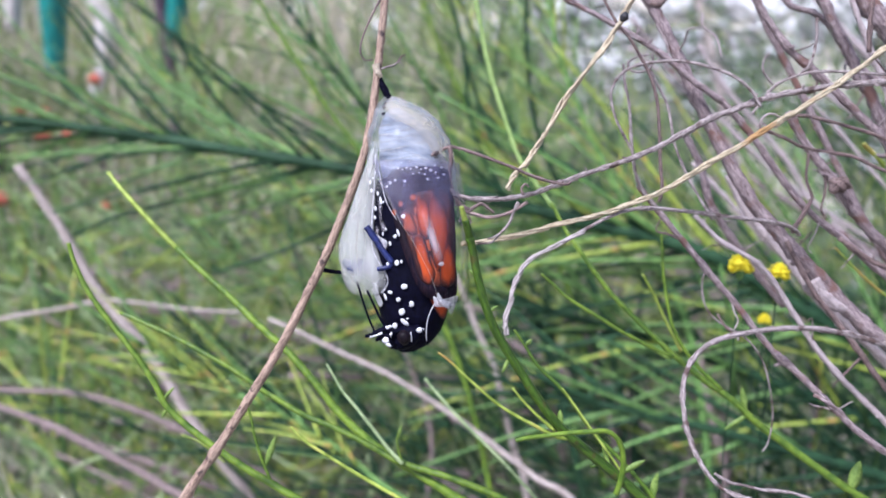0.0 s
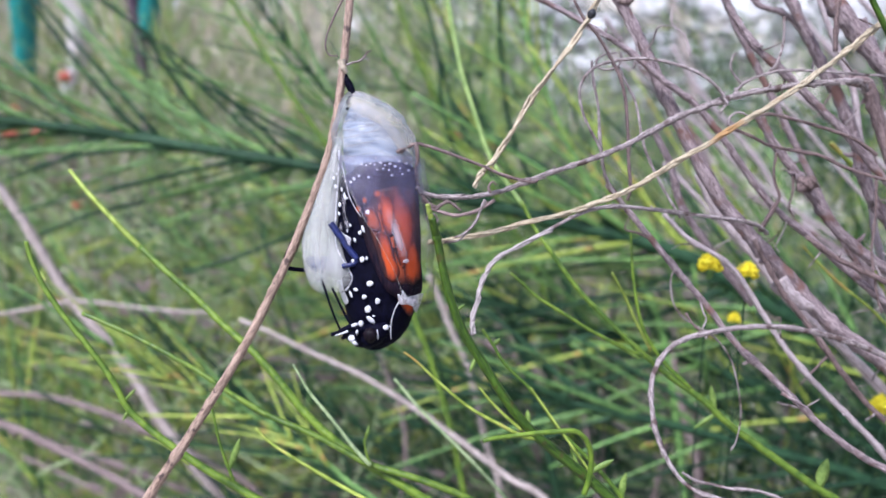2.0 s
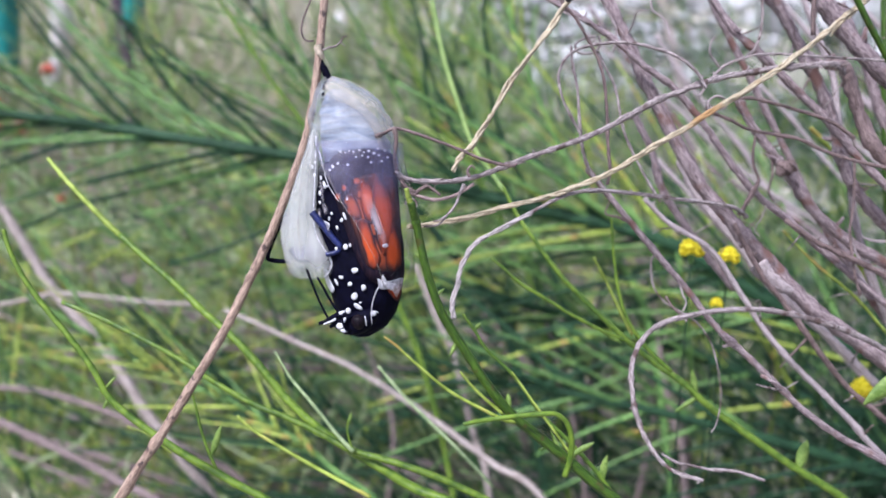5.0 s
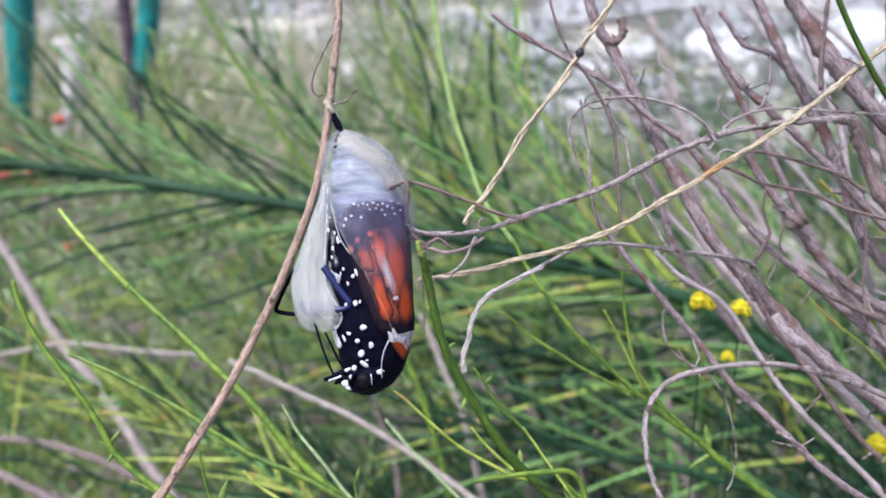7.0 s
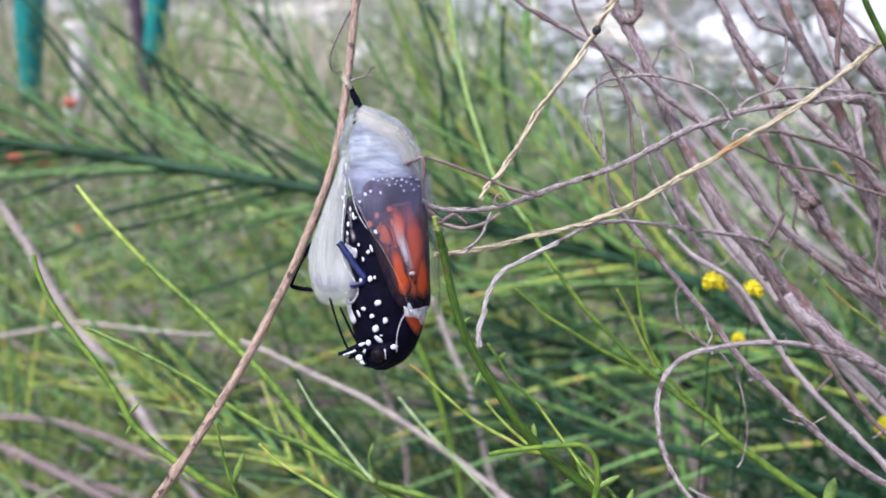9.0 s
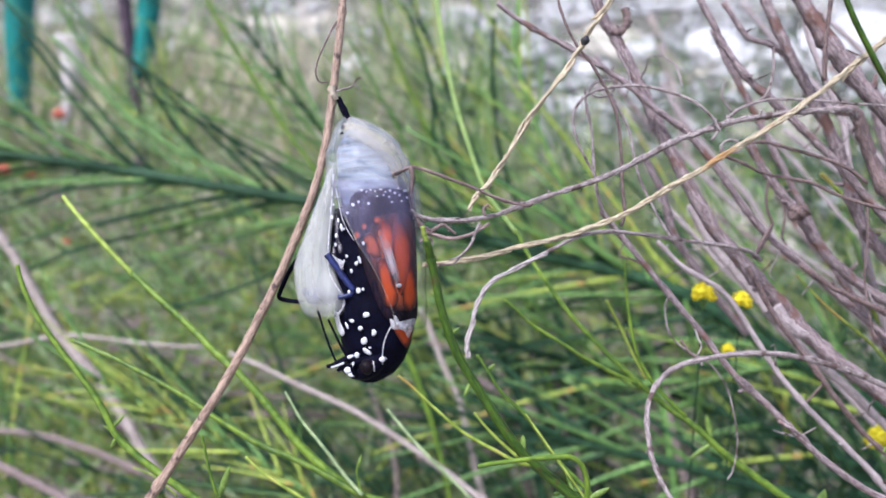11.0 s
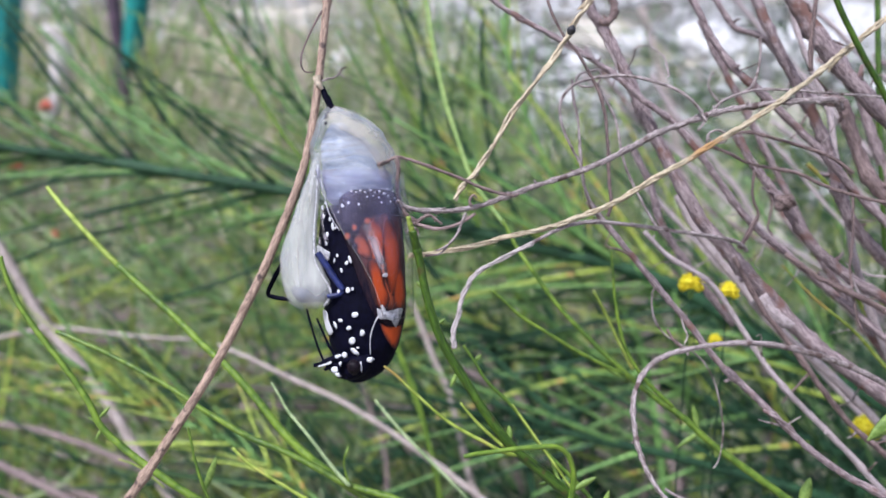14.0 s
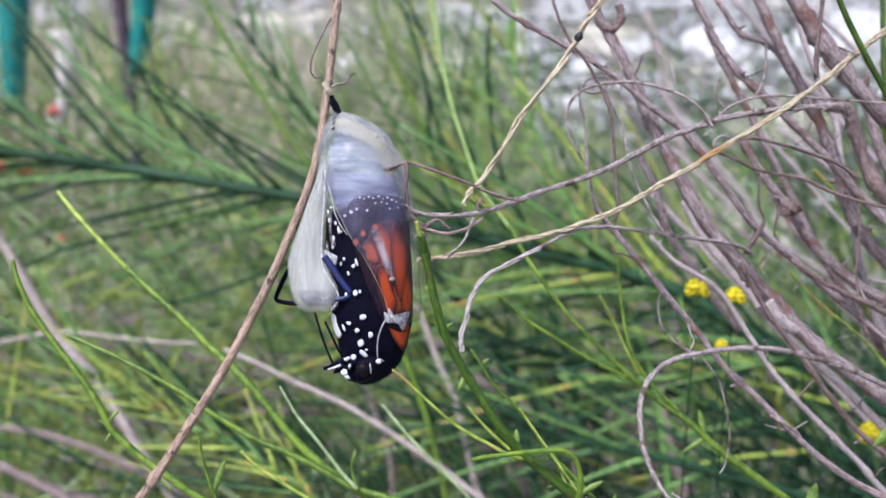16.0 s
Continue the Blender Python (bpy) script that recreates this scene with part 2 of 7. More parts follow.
def scales(name, low, high, rim, thin=(1.06, 1.6)):
    """Orange wing scales that thin out towards the rim of a cell, where the dark ones take over."""
    m = bpy.data.materials.new(name)
    m.use_nodes = True
    n, ln = m.node_tree.nodes, m.node_tree.links.new
    b = n["Principled BSDF"]
    b.inputs["Roughness"].default_value, b.inputs["Specular IOR Level"].default_value = 0.55, 0.2
    tc, mp, far = n.new("ShaderNodeTexCoord"), n.new("ShaderNodeMapping"), n.new("ShaderNodeAttribute")
    mp.inputs["Scale"].default_value = (1.4, 1.4, 0.35)
    far.attribute_name = "grain"
    ln(tc.outputs["Object"], mp.inputs["Vector"])
    na, nb = n.new("ShaderNodeTexNoise"), n.new("ShaderNodeTexNoise")
    na.inputs["Scale"].default_value, na.inputs["Detail"].default_value = 900, 4
    nb.inputs["Scale"].default_value, nb.inputs["Detail"].default_value = 5200, 2
    for q in (na, nb):
        ln(mp.outputs[0], q.inputs["Vector"])
    tone = n.new("ShaderNodeMixRGB")
    tone.inputs["Color1"].default_value, tone.inputs["Color2"].default_value = (*low, 1), (*high, 1)
    ln(na.outputs["Fac"], tone.inputs["Fac"])
    sep = n.new("ShaderNodeSeparateXYZ")
    ln(far.outputs["Vector"], sep.inputs[0])
    edge = n.new("ShaderNodeMath")
    edge.operation = "MULTIPLY_ADD"
    edge.inputs[1].default_value = 0.9
    ln(na.outputs["Fac"], edge.inputs[0])
    ln(sep.outputs["X"], edge.inputs[2])
    mr = n.new("ShaderNodeMapRange")
    mr.interpolation_type = "SMOOTHSTEP"
    mr.inputs["From Min"].default_value, mr.inputs["From Max"].default_value = thin
    ln(edge.outputs[0], mr.inputs["Value"])
    mix = n.new("ShaderNodeMixRGB")
    mix.inputs["Color2"].default_value = (*rim, 1)
    ln(mr.outputs[0], mix.inputs["Fac"])
    ln(tone.outputs["Color"], mix.inputs["Color1"])
    ln(mix.outputs["Color"], b.inputs["Base Color"])
    bump = n.new("ShaderNodeBump")
    bump.inputs["Strength"].default_value, bump.inputs["Distance"].default_value = 0.3, 0.0001
    ln(nb.outputs["Fac"], bump.inputs["Height"])
    ln(bump.outputs[0], b.inputs["Normal"])
    return m


ORANGE = scales("orange_wing_scales", (0.31, 0.036, 0.007), (0.58, 0.095, 0.015), (0.022, 0.009, 0.012), (0.82, 1.52))
DIMORANGE = scales("dusky_orange_wing_scales", (0.22, 0.04, 0.016), (0.42, 0.095, 0.03), (0.02, 0.009, 0.012), (0.7, 1.5))
WHITE = surface("white_wing_scales", (0.48, 0.48, 0.50), (0.66, 0.66, 0.67), 0.0005, 0.6, 0.3)
SILK = surface("cream_silk_pad", (0.42, 0.34, 0.24), (0.66, 0.56, 0.43), 0.0006, 0.8, 0.6)
YELLOW = surface("yellow_petal", (0.86, 0.72, 0.012), (0.94, 0.85, 0.03), 0.003, 0.6, 0.3, through_light=0.3)
RED = surface("red_petal", (0.42, 0.09, 0.055), (0.60, 0.18, 0.11), 0.004, 0.6, 0.3)
STAKE = surface("dark_purple_stake_wood", (0.03, 0.018, 0.03), (0.10, 0.06, 0.09), 0.01, 0.7, 0.4)
TEAL = surface("teal_plastic", (0.004, 0.11, 0.10), (0.016, 0.25, 0.225), 0.02, 0.5, 0.2)
CASE_TOP = membrane("milky_case_skin", (0.66, 0.66, 0.66), 0.16, 0.36, (0.32, 1, 2.2), 0.0022, 0.15, fade=(-17.4, -11.6), slant=-24, gloss=0.3)
CASE_RIM = membrane("cream_case_skin", (0.68, 0.63, 0.54), 0.22, 0.6, (1, 1, 1), 0.003, 0.2, gloss=0.2)
CASE_FOLD = membrane("lilac_case_skin", (0.80, 0.74, 0.80), 0.5, 0.25, (1, 1, 0.4), 0.002, 0.25, melt=True)
CASE_CLEAR = membrane("clear_case_skin", (0.46, 0.43, 0.70), 0.11, 0.14, (1.2, 1, 0.35), 0.004, 0.08, fade=(-25.5, -14.0))
CASE_FLAP = membrane("white_case_skin", (0.70, 0.70, 0.675), 0.40, 0.25, (0.9, 1, 0.1), 0.0022, 0.2, fade=(-30.6, -26.4), gloss=0.6)
SKIN = membrane("torn_white_skin", (0.80, 0.79, 0.83), 0.62, 0.35, (1, 1, 1), 0.0007, 0.34)
ABDOMEN = surface("pale_blue_grey_abdomen", (0.11, 0.14, 0.205), (0.31, 0.355, 0.44), 0.0026, 0.6, 0.25, stretch=(0.25, 0.25, 1.1), gloss=0.12)
# for the lump that darkens the inside of the leg cover
INSIDE = surface("wet_blue_grey_inside", (0.006, 0.009, 0.035), (0.045, 0.06, 0.14), 0.001, 0.4, 0.4)


# ---- mesh helpers ----
def link_mesh(name, verts, faces, material, parent=None, label="", smooth=True, grain=None):
    me = bpy.data.meshes.new(name)
    me.from_pydata([tuple(v) for v in verts], [], faces)
    if grain:
        # lengthwise coordinates for fibres and bark
        me.attributes.new("grain", "FLOAT_VECTOR", "POINT").data.foreach_set("vector", [q for g in grain for q in g])
    me.materials.append(material)
    if smooth:
        me.polygons.foreach_set("use_smooth", [True] * len(me.polygons))
    me.update()
    ob = new(name, me)
    ob.parent = parent
    return tagged(ob, label) if label else ob


def spline(points, per=6):
    """A smooth line through the points."""
    p = [Vector(q) for q in points]
    p = [p[0] * 2 - p[1]] + p + [p[-1] * 2 - p[-2]]
    out = []
    for i in range(1, len(p) - 2):
        for k in range(per):
            t = k / per
            out.append(0.5 * (2 * p[i] + (p[i + 1] - p[i - 1]) * t + (2 * p[i - 1] - 5 * p[i] + 4 * p[i + 1] - p[i + 2]) * t * t
                              + (3 * p[i] - p[i - 1] - 3 * p[i + 1] + p[i + 2]) * t ** 3))
    out.append(p[-2])
    return out


def tube(points, radii, sides=7, rough=0.0, ridge=0.0, twist=0.0, flat=1.0, grain=None):
    """Vertices and faces of a closed, tapered tube. rough: uneven radius; ridge: lengthwise ribs; flat: width over thickness."""
    n = len(points)
    verts, faces = [], []
    side = None
    seed = random.random() * 50
    far = seed
    for i, p in enumerate(points):
        far += (p - points[i - 1]).length if i else 0.0
        way = (points[min(i + 1, n - 1)] - points[max(i - 1, 0)]).normalized()
        if side is None:
            side = way.cross(Vector((0.3, 1, 0.2))).normalized()
        side = (side - way * side.dot(way)).normalized()
        up = way.cross(side)
        for k in range(sides):
            a = 2 * math.pi * k / sides + twist * i
            r = radii[i]
            if rough:
                r *= 1 + rough * (noise.noise(Vector((p.x, p.y, p.z)) / max(r, 1e-5) * 0.55 + Vector((seed, k * 0.35, 0))))
            if ridge:
                r *= 1 + ridge * (1 if k % 2 else -1)
            verts.append(p + side * (math.cos(a) * r * flat) + up * (math.sin(a) * r / flat))
            if grain is not None:
                grain.append((math.cos(a) * radii[i] * 2.2, math.sin(a) * radii[i] * 2.2, far * 0.42))
    for i in range(n - 1):
        for k in range(sides):
            a, b = i * sides + k, i * sides + (k + 1) % sides
            faces.append((a, b, b + sides, a + sides))
    faces.append(tuple(range(sides))[::-1])
    faces.append(tuple(range((n - 1) * sides, n * sides)))
    return verts, faces


def limb(parent, name, material, points, r0, r1, label="", rough=0.25, ridge=0.0, knots=0, sides=8, twist=0.0, flat=1.0, per=7, belly=False, flakes=0, strands=1):
    """One stem, twig or shoot through points (millimetres), tapering from radius r0 to r1 (millimetres), with knots."""
    line = spline([Vector(p) / 1000 for p in points], per)
    n = len(line)
    grain = []
    if name == "twig":
        # thin brittle twigs are lumpy
        r0, r1, rough = r0 * 0.84, r1 * 0.84, max(rough, 0.35)
    radii = [(r0 + (r1 - r0) * i / (n - 1)) / 1000 for i in range(n)]
    for _ in range(knots):
        k = random.randrange(2, n - 2)
        for j, s in ((-1, 1.1), (0, 1.28), (1, 1.1)):
            radii[k + j] *= s
    if belly:
        radii = [r * math.sin(math.pi * (0.12 + 0.76 * i / (n - 1))) for i, r in enumerate(radii)]
    if strands > 1:
        # fibres wound round each other
        v, f = [], []
        for k in range(strands):
            wound = []
            for i, p in enumerate(line):
                way = (line[min(i + 1, n - 1)] - line[max(i - 1, 0)]).normalized()
                side = way.cross(Vector((0.1, 1, 0.2))).normalized()
                a = i * 0.27 + 1.6 * noise.noise(p * 500 + Vector((k * 3, 0, 0))) + 2 * math.pi * k / strands
                wound.append(p + (side * math.cos(a) + way.cross(side) * math.sin(a)) * radii[i] * 0.55)
            t, g = tube(wound, [r * 0.62 for r in radii], 6, rough, grain=grain)
            f += [tuple(a + len(v) for a in q) for q in g]
            v += t
    else:
        v, f = tube(line, radii, sides, rough, ridge, twist, flat, grain)
    for _ in range(flakes):
        # slivers of peeling skin
        k = random.randrange(2, n - 4)
        w = radii[k]
        out = Vector((random.uniform(-1, 1), random.uniform(-1, 0.3), random.uniform(-1, 1))).normalized()
        way = (line[k + 1] - line[k]).normalized() * random.choice((-1, 1))
        ln = w * random.uniform(2.5, 6)
        t, g = tube([line[k] + out * w * 0.7, line[k] + out * w * 0.95 + way * ln * 0.5, line[k] + out * w * random.uniform(1.1, 1.9) + way * ln],
                    [w * 0.45, w * 0.35, w * 0.08], 4, 0.3, flat=1.6, grain=grain)
        f += [tuple(a + len(v) for a in q) for q in g]
        v += t
    if knots:
        # short stubs and bud scars along it
        for _ in range(knots):
            k = random.randrange(1, n - 1)
            d = Vector((random.uniform(-1, 1), random.uniform(-0.6, 0.6), random.uniform(-1, 1))).normalized()
            w = radii[k]
            s, g = tube([line[k], line[k] + d * w * 1.7, line[k] + d * w * 2.4 + Vector((0, 0, w * 0.4))], [w * 0.55, w * 0.4, w * 0.2], 5, 0.3, grain=grain)
            g = [tuple(a + len(v) for a in q) for q in g]
            v, f = v + s, f + g
    return link_mesh(name, v, f, material, parent, label, grain=grain)


def thing(name, label, category, at=(0, 0, 0), group="", kind=""):
    ob = new(name)
    ob.empty_display_size = 0.005
    ob.location = at
    return tagged(ob, label, category, group, kind)


def leaf(parent, material, base, way, length, width, name="leaf", label=""):
    """A small pointed leaf with a folded midrib and thickness (millimetres)."""
    base, way = Vector(base) / 1000, Vector(way).normalized()
    side = way.cross(Vector((0.2, 1, 0.1))).normalized()
    up = side.cross(way)
    v, f = [], []
    rows = 7
    for i in range(rows):
        t = i / (rows - 1)
        w = width / 1000 * math.sin(math.pi * min(1, t * 0.93 + 0.06)) ** 0.8 * 0.5
        c = base + way * (length / 1000 * t) + up * (length / 1000 * 0.12 * t * t)
        for layer in (0, 1):
            for s in (-1, 0, 1):
                v.append(c + side * (s * w) + up * (abs(s) * w * 0.5 + layer * 0.00018))
    for i in range(rows - 1):
        for k in range(2):
            a = i * 6 + k
            f.append((a, a + 1, a + 7, a + 6))
            a += 3
            f.append((a + 6, a + 7, a + 1, a))
        for k, o in ((0, 0), (2, 1)):
            a = i * 6 + k
            f.append((a, a + 6, a + 9, a + 3) if o == 0 else (a + 3, a + 9, a + 6, a))
    return link_mesh(name, v, f, material, parent, label)


# ---- ground ----
def ground_height(x, y):
    d = math.hypot(x, y)
    bank = 0.2 * max(0.0, min(y, 4.0) - 0.9) + 0.1 * max(0.0, min(y, 40.0) - 4.0)
    return bank + (0.02 * noise.noise(Vector((x * 2.0, y * 2.0, 0))) + 0.006 * noise.noise(Vector((x * 9, y * 9, 4))) if d < 30 else 0.0)



def build_ground():
    rings = [0, 0.1, 0.2, 0.3, 0.4, 0.5, 0.65, 0.8, 1, 1.2, 1.5, 1.8, 2.2, 2.7, 3.3, 4, 5, 6.5, 9, 13, 20, 40, 120, 500, 2500]
    seg = 72
    v, f = [], []
    for r in rings:
        for k in range(seg):
            a = 2 * math.pi * k / seg
            x, y = r * math.cos(a), r * math.sin(a)
            v.append((x, y, ground_height(x, y)))
    for i in range(len(rings) - 1):
        for k in range(seg):
            a, b = i * seg + k, i * seg + (k + 1) % seg
            f.append((a, a + seg, b + seg, b))
    g = link_mesh("ground", v, f, SOIL)
    tagged(g, "dry brown soil with pale dusty patches", "ground", kind="structure")


build_ground()

# ---- the stem that carries the case ----
stem = thing("dead_weed", "slender dry tan weed leaning among green shoots", "dead weed")
limb(stem, "stem", TAN, [(-13.5, 15.1, 370.9), (-13.7, 12.9, 363.7), (-13.9, 11.5, 359.3), (-14.4, 9.9, 354.3), (-14.9, 8.6, 350.0), (-15.6, 7.0, 344.9), (-16.7, 5.4, 339.5), (-18.4, 3.8, 334.5), (-20.3, 2.4, 329.9), (-22.2, 1.1, 325.6), (-24.4, -0.2, 321.3), (-27.0, -1.7, 316.3), (-29.9, -3.2, 311.4), (-33.2, -4.6, 306.4), (-36.5, -6.1, 301.4), (-39.5, -7.4, 297.2), (-43.1, -9.0, 291.9), (-50.8, -11.9, 281.6), (-68.7, -10.6, 257.9), (-91.5, -11.1, 225.5), (-116.6, -15.1, 173.8), (-147.4, -23.7, 69.1), (-184.5, -73.5, -214.8)], 0.52, 0.74, knots=3, rough=0.2)
limb(stem, "tendril", DARKBARK, [(-14.4, 11.2, 359.2), (-15.2, 10.8, 357.9), (-16.3, 10.2, 355.7), (-17.1, 9.7, 353.7), (-17.2, 9.2, 352.2), (-16.6, 9.0, 351.3), (-15.6, 8.9, 351.3)], 0.150, 0.112, rough=0.1)
limb(stem, "tendril", GREY, [(-14.3, 7.6, 350.2), (-13.5, 7.6, 350.5), (-12.6, 7.6, 350.7), (-11.9, 7.8, 351.3), (-11.6, 8.0, 351.8), (-11.0, 8.0, 352.0)], 0.148, 0.111, rough=0.1)
limb(stem, "tendril", GREY, [(-12.0, 7.8, 351.2), (-11.6, 7.7, 350.9), (-11.3, 7.6, 350.6)], 0.111, 0.074, rough=0.1)
limb(stem, "silk_pad", SILK, [(-15.11, 8.12, 350.80), (-14.81, 7.92, 349.90), (-14.41, 8.02, 349.10)], 0.55, 0.35, "cream silk pad", rough=0.5)

# ---- the pupal case and the butterfly ----
HANG = pose(-0.01491, 0.00842, 0.34960, -16.070, -0.334, -1.141)
PROFILE = [(-2.77, 1.27, 2.32), (-3.75, 0.30, 4.57), (-4.87, -0.15, 6.82), (-6.37, -0.52, 8.47), (-8.62, -0.90, 9.52), (-10.87, -1.05, 10.27), (-13.86, -0.90, 10.72), (-16.86, -0.82, 11.09), (-19.86, -0.67, 11.32), (-23.61, -0.30, 11.62), (-27.35, 0.22, 11.77), (-31.10, 0.67, 11.54), (-34.10, 1.35, 11.02), (-36.35, 1.95, 10.04), (-37.85, 2.55, 8.92), (-38.60, 2.92, 7.94), (-39.05, 3.45, 7.04), (-39.35, 4.12, 6.30)]  # height, one side, other side (millimetres from the silk pad)


def outline(z, rows=PROFILE):
    """Middle and half width of the case at height z."""
    if z >= rows[0][0]:
        lo = hi = rows[0]
    elif z <= rows[-1][0]:
        lo = hi = rows[-1]
    else:
        for lo, hi in zip(rows, rows[1:]):
            if hi[0] <= z <= lo[0]:
                break
    t = 0 if lo is hi else (lo[0] - z) / (lo[0] - hi[0])
    t = t * t * (3 - 2 * t) * 0.3 + t * 0.7
    left, right = lo[1] + (hi[1] - lo[1]) * t, lo[2] + (hi[2] - lo[2]) * t
    return (left + right) / 2, (right - left) / 2


def skin(x, z, lift=0.0):
    """The point of the rounded body's front at (x, z), raised by lift; metres."""
    c, w = outline(z)
    s = max(-0.995, min(0.995, (x - c) / w))
    return Vector((x, -(w * 0.82 * math.sqrt(1 - s * s) + lift), z)) / 1000


def wrap(name, material, parent, z0, z1, a0, a1, grow=0.0, rows=40, cols=40, label="", wave=0.0, rings=0.0, thick=0.12, shape=PROFILE, pitch=4.3):
    """A skin around the body between heights z0 and z1 and between the angles a0(z) and a1(z) (degrees, 0 at the front), with thickness."""
    v, f = [], []
    for layer in (0, 1):
        for i in range(rows + 1):
            z = z0 + (z1 - z0) * i / rows
            c, w = outline(z, shape)
            lo, hi = a0(z), a1(z)
            for k in range(cols + 1):
                a = radians(lo + (hi - lo) * k / cols)
                r = w + grow - layer * thick
                r += wave * noise.noise(Vector((a * 2.2, z * 0.45, 3))) + rings * math.sin(z * pitch + 0.6 * math.sin(a))
                v.append(Vector((c + r * math.sin(a), -r * 0.82 * math.cos(a), z)) / 1000)
    m = (rows + 1) * (cols + 1)
    for i in range(rows):
        for k in range(cols):
            a = i * (cols + 1) + k
            f.append((a, a + cols + 1, a + cols + 2, a + 1))
            f.append((m + a, m + a + 1, m + a + cols + 2, m + a + cols + 1))
    edge = [i * (cols + 1) for i in range(rows + 1)]
    for e in (edge, [q + cols for q in edge], list(range(cols + 1)), list(range(rows * (cols + 1), m))):
        for a, b in zip(e, e[1:]):
            f.append((a, b, b + m, a + m))
    return link_mesh(name, v, f, material, parent, label)


def patch(name, material, parent, ring, lift, label="", thick=0.1, cells=3):
    """A small plate that lies on the rounded body: ring is its outline in (x, z)."""
    n = len(ring)
    cx, cz = sum(p[0] for p in ring) / n, sum(p[1] for p in ring) / n
    fine = []
    for i in range(n):
        p0, p1, p2, p3 = (ring[(i + d) % n] for d in (-1, 0, 1, 2))
        for k in range(3):
            t = k / 3
            fine.append(tuple(0.5 * (2 * b + (c - a) * t + (2 * a - 5 * b + 4 * c - d) * t * t + (3 * b - a - 3 * c + d) * t ** 3)
                              for a, b, c, d in zip(p0, p1, p2, p3)))
    n = len(fine)
    v, far = [skin(cx, cz, lift)], [(0.0, cx, cz)]
    f = []
    for j in range(1, cells + 1):
        for x, z in fine:
            t = j / cells
            v.append(skin(cx + (x - cx) * t, cz + (z - cz) * t, lift - thick * 0.25 * t ** 4))
            far.append((t, x, z))
    for x, z in fine:
        v.append(skin(x, z, lift - thick))
        far.append((1.0, x, z))
    for k in range(n):
        f.append((0, 1 + (k + 1) % n, 1 + k))
        for j in range(cells):
            a, b = 1 + j * n + k, 1 + j * n + (k + 1) % n
            f.append((a, b, b + n, a + n))
    return link_mesh(name, v, f, material, parent, label, grain=far)


def strip(name, material, parent, inner, outer, lift, label="", thick=0.08, cells=4):
    """A ragged band of skin on the rounded body between two edges of as many (x, z) points."""
    v, f = [], []
    n = len(inner)
    for layer in (0, 1):
        for (ax, az), (bx, bz) in zip(inner, outer):
            for k in range(cells + 1):
                t = k / cells
                x, z = ax + (bx - ax) * t, az + (bz - az) * t
                v.append(skin(x, z, lift - layer * thick + 0.12 * noise.noise(Vector((x * 0.9, z * 0.9, 5)))))
    m, w = n * (cells + 1), cells + 1
    for i in range(n - 1):
        for k in range(cells):
            a = i * w + k
            f += [(a, a + 1, a + w + 1, a + w), (m + a, m + a + w, m + a + w + 1, m + a + 1)]
        for a in (i * w, i * w + cells):
            f.append((a, a + w, a + w + m, a + m))
    return link_mesh(name, v, f, material, parent, label)


def fleck(name, material, parent, x, y, z, w, h, tilt=0.0):
    """A small domed tuft of scales facing forward (millimetres)."""
    c, s = math.cos(radians(tilt)), math.sin(radians(tilt))
    v, f = [Vector((x, y - 0.16, z)) / 1000], []
    n = 10
    for ring, (r, d) in enumerate(((0.6, 0.12), (1.0, 0.0), (0.8, -0.14))):
        for k in range(n):
            a = 2 * math.pi * k / n
            q = r * (1 + 0.22 * noise.noise(Vector((x * 3 + math.cos(a), z * 3 + math.sin(a), ring))))
            u, t = w * q * math.cos(a), h * q * math.sin(a)
            v.append(Vector((x + u * c - t * s, y - d, z + u * s + t * c)) / 1000)
    for k in range(n):
        j = (k + 1) % n
        f.append((0, 1 + k, 1 + j))
        for o in (1, 1 + n):
            f.append((o + k, o + n + k, o + n + j, o + j))
    f.append(tuple(range(1 + 2 * n, 1 + 3 * n))[::-1])
    return link_mesh(name, v, f, material, parent)


def oval(x, z, w, h, tilt=0.0):
    c, s = math.cos(radians(tilt)), math.sin(radians(tilt))
    out = []
    for k in range(6):
        a = 2 * math.pi * k / 6
        r = 0.78 + random.uniform(-0.18, 0.18)
        u, q = w * r * math.cos(a), h * r * math.sin(a)
        out.append((x + u * c - q * s, z + u * s + q * c))
    return out


def spread(table, z):
    """A value that changes with height, from rows of (height, value)."""
    if z >= table[0][0]:
        return table[0][1]
    for lo, hi in zip(table, table[1:]):
        if z >= hi[0]:
            return lo[1] + (hi[1] - lo[1]) * (lo[0] - z) / (lo[0] - hi[0])
    return table[-1][1]


case = thing("butterfly_case", "split translucent pupal case hanging from a dry stem", "chrysalis")
case.matrix_world = HANG
WING_EDGE = [(-11.99, -44.49), (-14.06, -37.94), (-17.13, -23.52), (-20.01, -10.99), (-22.15, 0.32), (-25.36, 14.16), (-27.88, 22.97), (-30.42, 29.84)]
wrap("abdomen_case", CASE_TOP, case, -2.77, -17.4, lambda z: -180, lambda z: 180, 0.25, 60, 64, "milky ringed empty upper case", 0.3, 0.02, thick=0.03)
wing_case = wrap("wing_case", CASE_CLEAR, case, -11.7, -30.73, lambda z: spread(WING_EDGE, z), lambda z: 105, 0.98, 50, 36, "clear glossy wing cover", 0.25, thick=0.03)
limb(wing_case, "cover_edge", CASE_RIM, [(1.16, -4.56, -14.06), (2.65, -5.36, -17.13), (4.13, -5.74, -20.01), (5.57, -5.82, -22.15), (7.32, -5.57, -25.36), (8.36, -5.21, -27.88), (8.97, -4.75, -30.42)], 0.06, 0.05, rough=0.3)
